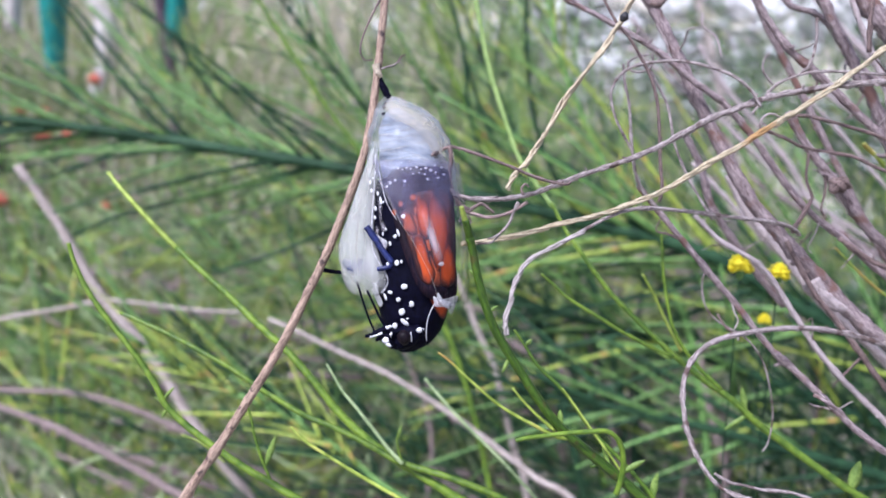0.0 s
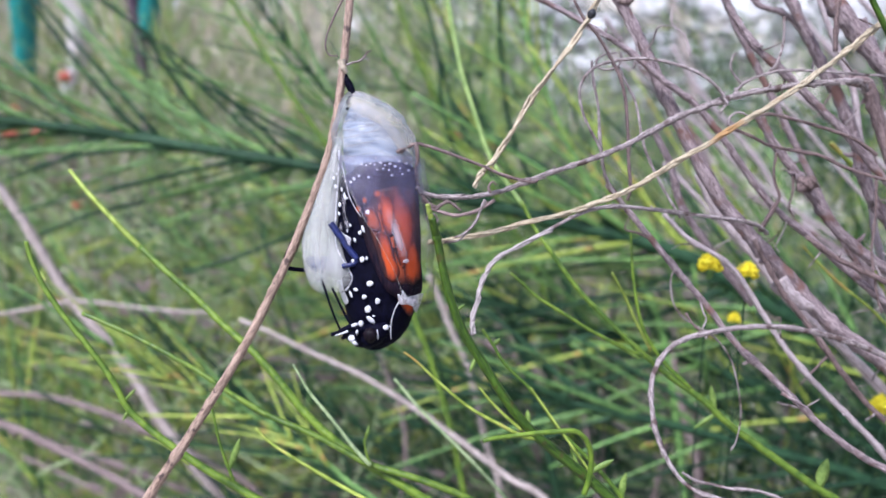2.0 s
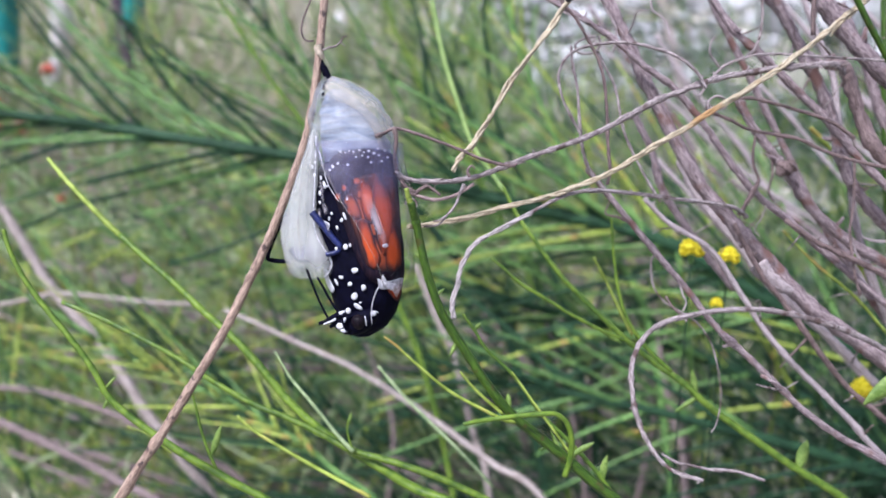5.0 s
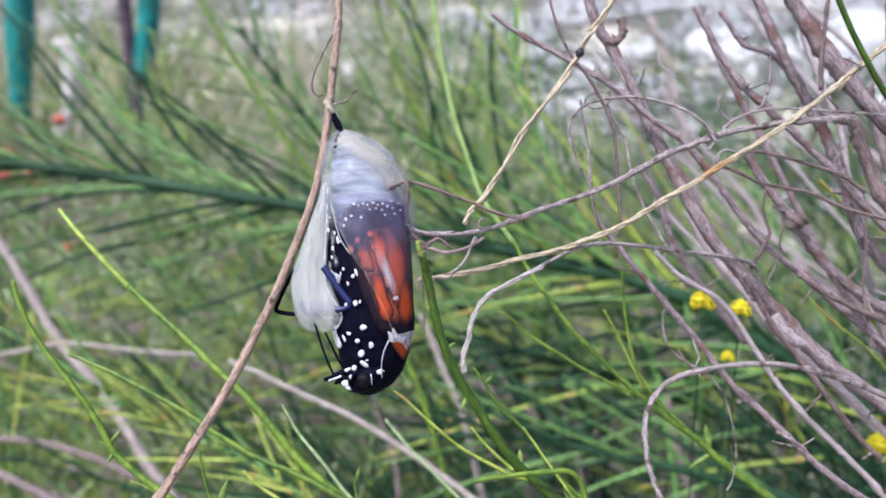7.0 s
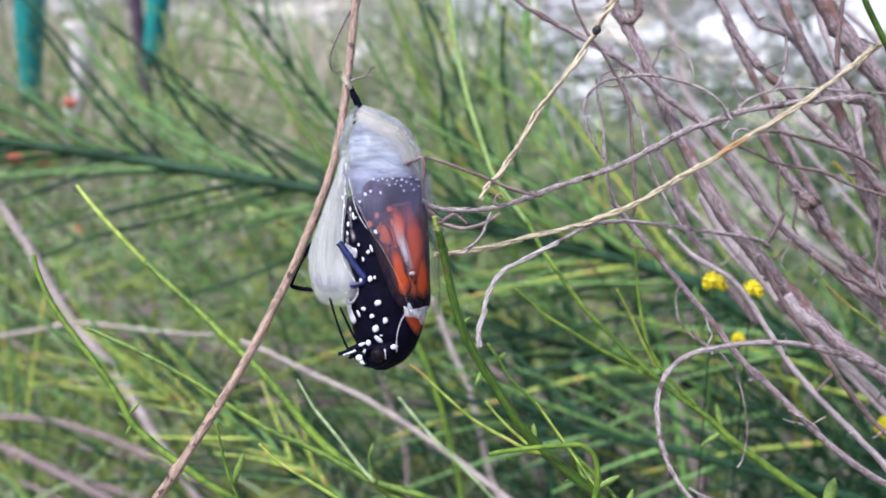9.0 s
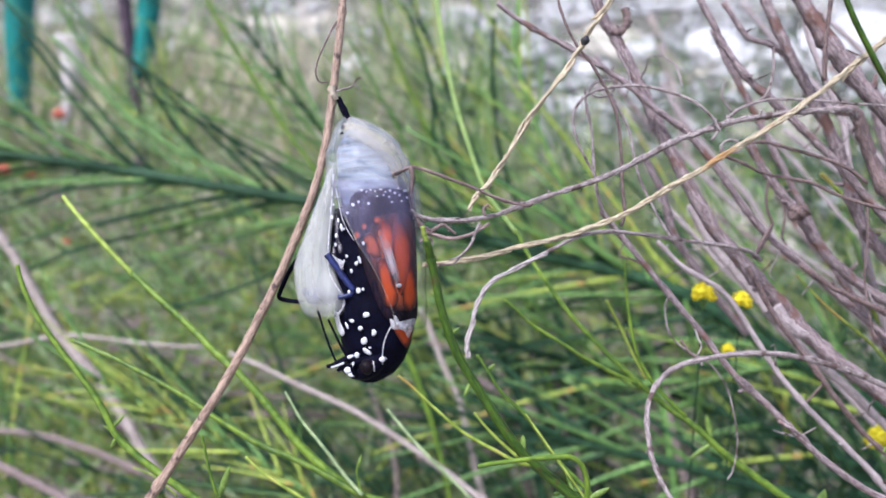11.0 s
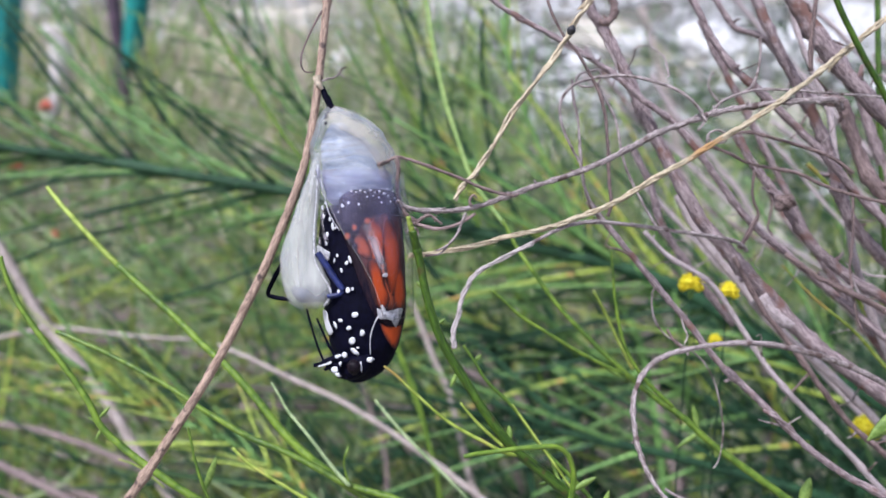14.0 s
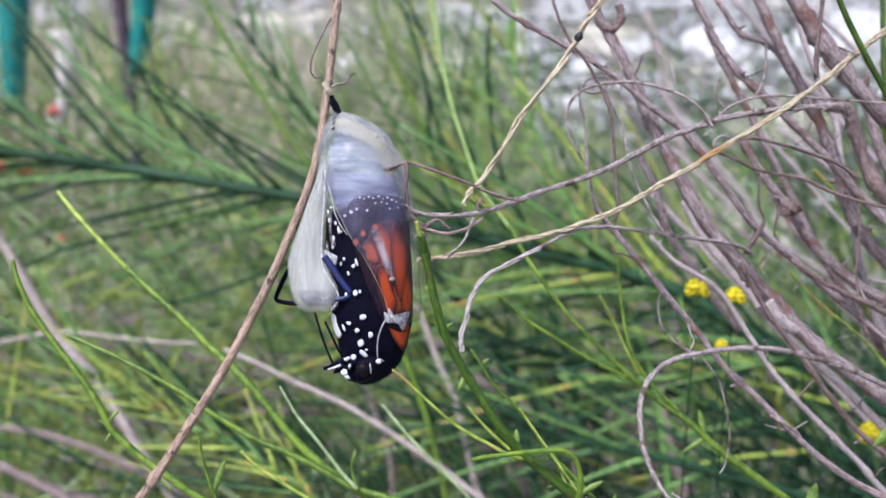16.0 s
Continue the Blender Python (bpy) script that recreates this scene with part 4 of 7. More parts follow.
clump_5 = limb(clump, "shoot", SHOOT, [(4.8, 5.0, 313.8), (6.5, 4.1, 311.5), (8.1, 3.2, 309.1), (12.1, 1.9, 305.3), (16.0, 0.2, 300.1), (20.0, -1.1, 296.3), (24.7, -2.9, 291.1), (32.6, -6.5, 279.8)], 0.200, 0.356, rough=0.06)
clump_6 = limb(clump, "shoot", LIME, [(11.6, 1.6, 306.3), (14.3, 0.0, 302.8), (17.0, -1.6, 299.3), (19.7, -3.1, 295.8), (21.1, -4.3, 293.9)], 0.158, 0.233, rough=0.06)
leaf(clump_1, LEAF, (10.4, -7.1, 305.0), (-0.09, 0.21, 1.57), 2.38, 0.83)
leaf(clump_6, LEAF, (19.9, -3.3, 295.5), (2.09, -0.05, 1.29), 3.69, 0.98)
leaf(clump_1, LEAF, (17.4, -7.9, 298.9), (-0.95, 0.26, 2.08), 3.45, 0.56)
leaf(clump_5, LEAF, (24.3, -2.7, 291.6), (0.59, 0.25, 2.11), 3.30, 0.89)
leaf(clump_5, LEAF, (24.7, -2.9, 291.1), (0.16, 0.29, 2.25), 3.41, 0.79)
leaf(clump_1, LEAF, (-0.5, -3.6, 324.8), (-0.85, 0.05, 0.69), 1.64, 0.54)
leaf(clump_1, LEAF, (0.9, -4.4, 320.4), (0.74, 0.01, 0.59), 1.41, 0.45)
leaf(clump_1, LEAF, (3.7, -5.4, 314.7), (-0.70, -0.63, -1.40), 2.53, 0.54)
leaf(clump_5, LEAF, (6.4, 4.2, 311.6), (0.63, 0.04, 0.67), 1.38, 0.60)
spray = thing("green_shoot_spray", "leaning green shoots with small side leaves", "broom plant")
spray_7 = limb(spray, "shoot", SHOOT, [(12.9, 36.0, 324.6), (15.3, 33.8, 320.1), (17.6, 31.9, 317.0), (22.4, 29.1, 310.8), (28.1, 26.6, 305.3), (32.7, 24.4, 301.3), (38.2, 22.2, 297.1), (42.7, 20.4, 294.3), (47.1, 18.4, 290.6), (53.4, 16.1, 286.4), (60.5, 13.7, 281.8), (71.1, 10.7, 275.2), (87.2, 4.8, 259.1), (122.0, 4.7, 187.9), (159.0, -9.9, 31.8)], 0.317, 0.833, ridge=0.05, rough=0.06)
spray_8 = limb(spray, "shoot", SHOOT, [(29.7, 24.7, 322.6), (29.9, 23.5, 318.6), (30.2, 22.5, 315.1), (30.9, 21.2, 310.7), (32.1, 20.0, 306.7), (35.0, 18.7, 302.3), (39.6, 17.3, 297.9)], 0.184, 0.368, rough=0.06)
spray_9 = limb(spray, "shoot", SHOOT, [(10.0, 21.2, 316.5), (12.3, 21.0, 314.5), (14.6, 20.7, 312.4), (19.2, 20.1, 309.6), (22.9, 19.7, 307.3), (27.6, 19.2, 304.8), (31.8, 18.9, 302.9)], 0.226, 0.368, rough=0.06)
spray_10 = limb(spray, "shoot", LIME, [(27.7, 27.5, 314.4), (29.8, 26.4, 310.7), (32.0, 25.1, 306.1), (34.4, 23.7, 301.6)], 0.239, 0.286, rough=0.06)
leaf(spray_7, LEAF, (44.9, 19.4, 292.5), (-0.66, 0.38, 2.83), 4.40, 1.06)
leaf(spray_7, LEAF, (45.3, 19.2, 292.2), (-2.56, -0.86, -1.59), 4.70, 0.94)
leaf(spray_7, LEAF, (61.4, 13.5, 281.2), (0.74, 0.43, 3.43), 5.30, 1.97)
leaf(spray_9, LEAF, (27.9, 19.2, 304.6), (2.12, -0.82, -1.37), 3.98, 0.80)
sprig = thing("green_shoot_spray", "long bent green shoots rising from the ground", "broom plant")
sprig_11 = limb(sprig, "shoot", SHOOT, [(-60.4, 8.8, 325.7), (-59.9, 8.2, 323.8), (-58.8, 7.4, 321.2), (-57.3, 6.6, 318.5), (-54.5, 5.5, 314.7), (-50.5, 4.0, 309.8), (-47.8, 2.8, 306.0), (-46.2, 1.9, 303.0), (-43.4, 1.1, 300.3), (-38.7, 0.0, 296.9), (-33.9, -1.0, 293.9), (-29.2, -1.8, 291.3), (-18.1, -4.1, 284.1), (-3.8, -10.1, 264.4), (4.7, -9.8, 201.0), (12.0, -18.8, 26.0)], 0.30, 0.68, rough=0.06)
sprig_12 = limb(sprig, "shoot", SHOOT, [(-33.9, 1.6, 302.9), (-33.4, 1.0, 300.8), (-32.9, 0.3, 298.5), (-31.9, -0.6, 295.4), (-30.6, -1.5, 292.4)], 0.158, 0.238, rough=0.06)
leaf(sprig_12, LEAF, (-31.5, -0.9, 294.4), (1.04, 0.36, 3.10), 4.94, 0.99)
leaf(sprig_11, LEAF, (-46.2, 1.9, 303.0), (-1.19, 0.01, 0.68), 2.05, 0.49)
leaf(sprig_11, LEAF, (-45.9, 1.8, 302.7), (-0.63, -0.49, -1.07), 2.00, 0.49)
leaf(sprig_11, LEAF, (-46.6, 2.1, 303.7), (1.19, 0.08, 1.30), 2.64, 0.49)
leaf(sprig_11, LEAF, (-54.2, 5.3, 314.3), (-0.80, 0.10, 0.92), 1.84, 0.59)
fan = thing("green_shoot_spray", "crossing thin green shoots with pale tips", "broom plant")
fan_13 = limb(fan, "shoot", LIME, [(-64.8, 34.2, 330.5), (-63.0, 32.9, 328.9), (-61.3, 31.7, 327.5), (-56.2, 29.4, 322.7), (-51.2, 27.3, 318.4)], 0.34, 0.50, rough=0.06)
fan_14 = limb(fan, "shoot", SHOOT, [(-51.7, 27.4, 318.9), (-46.3, 25.2, 314.7), (-41.4, 23.2, 311.0), (-37.0, 21.2, 307.4), (-32.2, 19.2, 303.8), (-27.9, 17.1, 299.8), (-23.3, 14.7, 295.0), (-18.6, 12.7, 291.2), (-12.8, 10.7, 287.8), (-4.3, 8.3, 283.3), (13.2, 3.8, 271.7), (39.6, 1.9, 208.2), (57.2, -11.4, 19.0)], 0.50, 0.86, rough=0.06)
fan_15 = limb(fan, "shoot", SHOOT, [(-59.8, 20.8, 309.6), (-54.0, 19.5, 307.6), (-47.5, 18.0, 304.9), (-40.1, 16.2, 301.3), (-34.6, 14.6, 298.1), (-28.2, 13.0, 295.0), (-21.9, 11.7, 292.8), (-16.6, 10.4, 290.5), (-12.3, 9.2, 288.7), (-4.2, 7.9, 286.8), (4.4, 6.3, 283.9), (17.4, 3.7, 277.8)], 0.36, 0.60, rough=0.06)
fan_16 = limb(fan, "shoot", PALEGREEN, [(-24.1, 12.3, 304.6), (-22.7, 11.6, 302.3), (-21.5, 11.0, 300.4), (-18.0, 9.8, 296.3), (-14.6, 8.5, 292.1), (-12.1, 7.7, 289.6)], 0.173, 0.345, rough=0.06)
fan_17 = limb(fan, "shoot", LIME, [(-29.1, 6.1, 297.0), (-27.4, 5.6, 295.4), (-25.7, 5.2, 294.2), (-21.6, 4.4, 291.8), (-16.6, 3.5, 289.0), (-9.1, 2.2, 285.1)], 0.209, 0.334, rough=0.06)
fan_18 = limb(fan, "shoot", SHOOT, [(-12.8, 9.1, 294.4), (-13.0, 8.7, 293.0), (-12.7, 8.2, 291.3), (-12.0, 7.7, 289.4)], 0.129, 0.173, rough=0.06)
fan_19 = limb(fan, "shoot", PALEGREEN, [(-10.1, 36.8, 289.5), (-5.2, 34.0, 284.6), (0.0, 31.3, 280.2), (5.2, 28.7, 275.9), (11.3, 25.6, 270.2)], 0.265, 0.359, rough=0.06)
fan_20 = limb(fan, "shoot", LIME, [(-50.5, 16.7, 289.0), (-47.7, 16.4, 288.0), (-45.9, 16.0, 286.8), (-43.1, 15.3, 284.6)], 0.138, 0.184, rough=0.06)
leaf(fan_18, LEAF, (-12.9, 8.9, 293.4), (0.40, 0.18, 1.47), 2.30, 0.54)
tallshoot = thing("green_shoot_spray", "tall thin upright pale green shoots", "broom plant")
spray_21 = limb(spray, "shoot", PALELIME, [(-2.4, 123.6, 374.6), (-0.9, 110.5, 364.3), (0.8, 97.3, 353.6), (3.1, 84.0, 342.7), (6.0, 71.3, 334.2), (8.5, 59.3, 327.8), (11.8, 48.1, 324.2), (13.3, 37.8, 323.4)], 0.668, 0.402, rough=0.05)
tallshoot_22 = limb(tallshoot, "shoot", SHOOT, [(-27.1, 260.6, 378.4), (-24.9, 259.5, 364.6), (-15.3, 254.9, 338.9), (-5.6, 251.5, 317.5), (4.3, 248.7, 298.1), (24.4, 242.8, 268.9), (52.3, 224.0, 195.6), (83.3, 155.5, -50.1)], 0.841, 1.145, rough=0.05)
tallshoot_23 = limb(tallshoot, "shoot", SHOOT, [(-76.3, 166.2, 372.4), (-71.0, 163.2, 362.3), (-62.2, 159.1, 348.7), (-53.3, 155.0, 335.2), (-46.3, 151.9, 325.0), (-37.4, 148.3, 313.2), (-26.8, 142.7, 294.6), (1.5, 122.6, 226.8), (22.7, 83.0, 91.1)], 0.707, 0.884, rough=0.05)
rightshoot = thing("green_shoot_spray", "upright green shoots growing through dry branches", "broom plant")
rightshoot_24 = limb(rightshoot, "shoot", OLIVE, [(57.4, 20.6, 364.6), (59.6, 19.8, 360.0), (61.7, 19.3, 356.4), (63.6, 18.9, 353.3), (66.0, 18.4, 349.7), (68.8, 17.5, 344.9), (74.6, 14.7, 333.6), (85.0, 6.4, 303.7), (108.9, 6.0, 227.7), (146.3, -9.6, 31.8)], 0.407, 0.509, rough=0.05)
rightshoot_25 = limb(rightshoot, "shoot", OLIVE, [(84.3, 56.5, 365.0), (84.4, 53.6, 354.8), (84.6, 50.9, 345.6), (85.0, 46.5, 330.3), (85.9, 42.1, 315.0), (88.0, 31.8, 279.4), (90.2, -3.5, 157.1)], 0.530, 0.583, rough=0.05)
rightshoot_26 = limb(rightshoot, "shoot", LIME, [(61.9, 32.8, 317.3), (65.4, 31.8, 313.8), (68.3, 30.9, 311.1), (74.3, 29.4, 306.4), (78.7, 28.0, 301.7), (84.2, 26.0, 295.0), (94.1, 21.4, 279.9)], 0.198, 0.346, rough=0.05)
rightshoot_27 = limb(rightshoot, "shoot", LIME, [(71.1, 47.5, 332.8), (73.7, 46.7, 330.3), (76.9, 45.6, 326.7), (79.5, 44.6, 323.2), (83.8, 43.0, 318.1), (90.1, 40.5, 310.0), (99.7, 34.5, 289.7)], 0.424, 0.265, rough=0.05)
rightshoot_28 = limb(rightshoot, "shoot", LIME, [(79.5, 40.8, 309.9), (83.2, 38.9, 303.8), (87.0, 36.5, 295.7), (91.2, 32.9, 283.5)], 0.424, 0.424, rough=0.05)
leafplant = thing("broad_leaf", "pale green broad leaf beside dry branches", "leaf")
leafplant_29 = limb(leafplant, "stalk", GREEN, [(68.9, 6.2, 304.8), (71.0, 4.5, 299.2), (74.4, 1.2, 288.0), (79.4, -8.1, 255.9), (113.1, -9.9, 100.4)], 0.334, 0.417, rough=0.05)
leaf(leafplant, LEAF, (73.1, 6.0, 304.4), (-7.59, -1.58, -6.06), 9.84, 3.00, "blade")

# ---- dry shrub ----
shrub = thing("dry_shrub", "leafless dry shrub with mauve-brown tangled branches", "dead shrub")
shrub_30 = limb(shrub, "branch", MAUVE, [(23.0, 39.4, 373.3), (24.5, 37.4, 365.4), (26.4, 36.2, 360.1), (28.8, 35.4, 356.6), (32.5, 33.6, 349.5), (35.8, 31.9, 342.8), (40.1, 29.8, 334.7), (44.4, 27.9, 327.5), (48.3, 26.8, 323.0), (51.6, 26.0, 319.3), (56.5, 24.8, 314.3), (63.2, 22.9, 307.4), (70.9, 21.5, 301.9), (77.4, 20.3, 297.3), (88.2, 18.1, 289.5), (113.9, 15.5, 261.0), (152.7, 8.1, 165.9), (187.9, -23.8, -50.7)], 0.781, 1.623, rough=0.3, knots=5)
twiglets(shrub_30, [(26.3, 35.5, 360.1), (28.7, 35.0, 356.6), (32.5, 33.3, 349.5), (35.8, 31.8, 342.8), (40.1, 29.8, 334.7), (44.5, 28.1, 327.5), (48.4, 27.2, 322.9), (51.8, 26.5, 319.2), (56.7, 25.4, 314.1), (63.6, 23.7, 307.1), (71.4, 22.4, 301.5), (78.1, 21.4, 296.8)], 3, 41)
shrub_31 = limb(shrub, "branch", MAUVE, [(8.5, 31.4, 362.4), (11.6, 31.2, 360.1), (15.2, 31.1, 358.1), (20.7, 30.7, 355.3), (25.3, 30.5, 352.7), (29.9, 30.1, 349.7), (34.5, 29.5, 346.0), (39.2, 29.0, 342.7), (44.0, 27.9, 337.4), (48.7, 26.5, 331.1), (53.5, 25.5, 325.7), (59.3, 24.6, 321.2), (67.0, 23.1, 314.8), (79.4, 20.6, 304.9)], 0.398, 0.653, rough=0.3, knots=3)
twiglets(shrub_31, [(11.6, 30.6, 360.1), (15.2, 30.6, 358.1), (20.6, 30.3, 355.3), (25.2, 30.1, 352.7), (29.8, 29.7, 349.7), (34.4, 29.1, 346.0), (39.1, 28.7, 342.7), (43.9, 27.7, 337.4), (48.7, 26.4, 331.2), (53.5, 25.3, 325.8), (59.3, 24.5, 321.2), (67.0, 23.1, 314.8), (79.4, 20.6, 304.9)], 3, 42)
shrub_32 = limb(shrub, "branch", MAUVE, [(56.2, 34.4, 365.5), (59.5, 33.1, 360.3), (63.7, 31.6, 354.6), (68.3, 30.1, 349.0), (74.7, 28.5, 342.8), (86.9, 25.0, 330.6), (103.5, 15.7, 299.0), (137.9, 10.2, 208.3), (183.9, -16.3, -24.9)], 1.176, 1.654, rough=0.3, knots=4)
twiglets(shrub_32, [(59.3, 32.8, 360.3), (63.7, 31.8, 354.6), (68.6, 30.7, 348.9), (75.2, 29.5, 342.7)], 3, 43)
shrub_33 = limb(shrub, "branch", MAUVE, [(41.2, 34.2, 363.6), (43.4, 33.2, 359.7), (45.5, 32.3, 355.8), (49.2, 31.0, 351.0), (53.8, 30.0, 347.1), (59.4, 28.6, 341.9), (64.1, 27.6, 337.6), (69.7, 25.8, 331.3), (76.2, 24.2, 325.1), (87.4, 20.6, 312.8)], 0.543, 0.689, rough=0.3, knots=3)
twiglets(shrub_33, [(43.3, 33.0, 359.7), (45.4, 32.1, 355.8), (49.2, 31.0, 351.0), (53.8, 30.0, 347.1), (59.4, 28.7, 341.9), (64.1, 27.7, 337.6), (69.8, 26.0, 331.3), (76.3, 24.4, 325.1)], 3, 44)
shrub_34 = limb(shrub, "branch", TANDARK, [(62.6, 26.7, 346.5), (65.3, 27.2, 346.0), (66.5, 27.3, 344.3), (67.9, 27.0, 340.7), (71.0, 25.7, 334.1), (75.0, 25.1, 330.1), (81.9, 23.7, 323.3), (95.2, 18.5, 303.7), (127.3, 16.3, 228.7), (175.8, -12.4, -12.0)], 0.980, 1.213, rough=0.3, knots=3)
twiglets(shrub_34, [(62.6, 26.7, 346.5), (65.4, 27.5, 345.9), (66.9, 28.0, 344.2), (68.5, 28.0, 340.6), (71.8, 27.0, 333.9), (76.0, 26.8, 329.7), (83.1, 25.7, 322.8)], 3, 45)
shrub_35 = limb(shrub, "branch", MAUVE, [(54.7, 45.0, 366.1), (57.1, 43.4, 360.9), (60.5, 41.4, 353.9), (63.5, 39.7, 348.3), (66.9, 37.7, 341.8), (69.3, 36.0, 336.2), (70.8, 34.4, 330.5), (73.2, 32.7, 324.9), (79.1, 30.7, 318.4), (90.8, 27.5, 308.2)], 0.878, 1.073, rough=0.3, knots=4)
twiglets(shrub_35, [(57.1, 43.4, 360.9), (60.5, 41.4, 353.9), (63.5, 39.7, 348.3), (66.9, 37.7, 341.8), (69.3, 36.0, 336.2), (70.8, 34.4, 330.5), (73.2, 32.7, 324.9), (79.1, 30.7, 318.4)], 3, 46)
shrub_36 = limb(shrub, "branch", MAUVE, [(51.6, 34.6, 340.6), (54.5, 33.2, 335.6), (57.4, 32.2, 331.9), (60.2, 31.3, 328.5), (63.3, 30.1, 324.1), (66.2, 29.2, 320.8), (72.0, 27.9, 316.2), (78.6, 26.8, 312.5), (91.4, 24.0, 303.3)], 0.668, 1.058, rough=0.3, knots=3)
twiglets(shrub_36, [(51.6, 34.6, 340.6), (54.5, 33.2, 335.6), (57.4, 32.3, 331.9), (60.2, 31.4, 328.5), (63.3, 30.2, 324.1), (66.3, 29.3, 320.8), (72.1, 28.0, 316.2), (78.7, 26.9, 312.5)], 3, 47)
shrub_37 = limb(shrub, "branch", MAUVE, [(24.2, 19.1, 331.7), (26.9, 18.4, 328.4), (31.3, 17.1, 323.3), (35.7, 15.9, 318.2), (40.2, 14.7, 313.1), (44.6, 13.3, 307.6), (49.1, 12.4, 303.6), (53.6, 11.4, 299.4), (58.2, 10.3, 295.1), (64.5, 9.2, 290.5), (72.4, 8.1, 286.2), (88.7, 4.9, 275.2), (127.3, 7.5, 198.1), (174.5, -16.1, -24.9)], 0.474, 0.579, rough=0.3, knots=4)
twiglets(shrub_37, [(24.2, 19.1, 331.7), (26.9, 18.5, 328.3), (31.3, 17.3, 323.3), (35.8, 16.2, 318.2), (40.3, 15.0, 313.0), (44.8, 13.7, 307.4), (49.3, 12.9, 303.3), (53.9, 12.0, 299.1), (58.5, 11.0, 294.7), (64.9, 10.0, 290.1), (72.9, 8.9, 285.6)], 3, 48)
shrub_38 = limb(shrub, "branch", PALEBARK, [(35.0, 25.3, 325.3), (39.1, 24.3, 321.3), (43.9, 23.6, 318.6), (47.1, 23.0, 315.9), (50.8, 21.6, 310.5), (55.1, 19.9, 304.2), (59.4, 18.5, 299.3), (64.2, 17.4, 294.7), (69.8, 15.9, 289.3), (75.5, 14.3, 283.4), (90.6, 10.5, 270.8)], 0.414, 0.560, rough=0.3, knots=3)
twiglets(shrub_38, [(35.0, 25.3, 325.3), (39.1, 24.3, 321.3), (43.9, 23.7, 318.6), (47.1, 23.0, 315.9), (50.9, 21.6, 310.5), (55.1, 20.0, 304.2), (59.5, 18.7, 299.2), (64.2, 17.5, 294.7), (69.9, 16.0, 289.2), (75.7, 14.4, 283.3)], 3, 49)
shrub_39 = limb(shrub, "branch", MAUVE, [(38.2, 48.9, 335.2), (41.4, 47.1, 329.1), (43.5, 45.0, 321.9), (46.7, 43.5, 316.9), (52.0, 41.3, 309.8), (57.3, 39.4, 303.7)], 0.636, 0.795, rough=0.3, knots=2)
twiglets(shrub_39, [(38.2, 48.9, 335.2), (41.4, 47.1, 329.1), (43.5, 45.0, 321.9), (46.7, 43.5, 316.9), (52.0, 41.3, 309.8), (57.3, 39.4, 303.7)], 3, 50)
shrub_40 = limb(shrub, "branch", PALEBARK, [(48.2, 51.3, 326.0), (51.5, 49.4, 319.7), (55.9, 47.8, 314.5), (61.4, 45.9, 308.2), (66.8, 43.9, 301.9), (76.7, 41.3, 293.6), (86.6, 38.4, 284.2), (104.1, 32.9, 266.4)], 0.767, 0.877, rough=0.3, knots=2)
twiglets(shrub_40, [(48.2, 51.3, 326.0), (51.5, 49.4, 319.7), (55.9, 47.8, 314.5), (61.4, 45.9, 308.2), (66.8, 43.9, 301.9), (76.7, 41.3, 293.6), (86.6, 38.4, 284.2)], 3, 51)
shrub_41 = limb(shrub, "branch", MAUVE, [(50.9, 55.4, 358.7), (55.1, 53.0, 350.5), (59.4, 50.5, 342.4), (63.6, 48.1, 334.3), (67.9, 45.7, 326.2), (72.1, 43.2, 318.0), (77.4, 40.8, 309.9), (85.9, 37.1, 297.7)], 0.636, 0.636, rough=0.3, knots=2)
twiglets(shrub_41, [(50.9, 55.4, 358.7), (55.1, 53.0, 350.5), (59.4, 50.5, 342.4), (63.6, 48.1, 334.3), (67.9, 45.7, 326.2), (72.1, 43.2, 318.0), (77.4, 40.8, 309.9), (85.9, 37.1, 297.7)], 3, 52)
shrub_42 = limb(shrub, "branch", PALEBARK, [(65.1, 51.6, 364.6), (66.6, 49.6, 357.7), (69.7, 47.3, 349.9), (72.8, 44.9, 342.0), (73.8, 42.9, 335.1), (75.9, 40.3, 326.3), (76.9, 38.0, 318.4), (80.0, 35.1, 308.5), (85.1, 31.4, 295.8)], 0.513, 0.718, rough=0.3, knots=2)
twiglets(shrub_42, [(66.6, 49.6, 357.7), (69.7, 47.3, 349.9), (72.8, 44.9, 342.0), (73.8, 42.9, 335.1), (75.9, 40.3, 326.3), (76.9, 38.0, 318.4), (80.0, 35.1, 308.5), (85.1, 31.4, 295.8)], 3, 53)
shrub_43 = limb(shrub, "branch", MAUVE, [(76.3, 53.7, 354.7), (80.6, 51.0, 345.6), (83.8, 48.3, 336.4), (87.5, 45.6, 327.3), (94.4, 41.9, 315.1)], 0.848, 0.954, rough=0.3, knots=2)
twiglets(shrub_43, [(76.3, 53.7, 354.7), (80.6, 51.0, 345.6), (83.8, 48.3, 336.4), (87.5, 45.6, 327.3), (94.4, 41.9, 315.1)], 3, 54)
shrub_44 = limb(shrub, "branch", MAUVE, [(50.2, 48.5, 363.4), (54.2, 46.7, 357.6), (58.3, 46.2, 356.2), (61.3, 45.5, 353.8), (65.3, 43.7, 348.1), (70.3, 42.5, 344.2)], 0.502, 0.502, rough=0.3, knots=2)
twiglets(shrub_44, [(50.2, 48.5, 363.4), (54.2, 46.7, 357.6), (58.3, 46.2, 356.2), (61.3, 45.5, 353.8), (65.3, 43.7, 348.1), (70.3, 42.5, 344.2)], 3, 55)
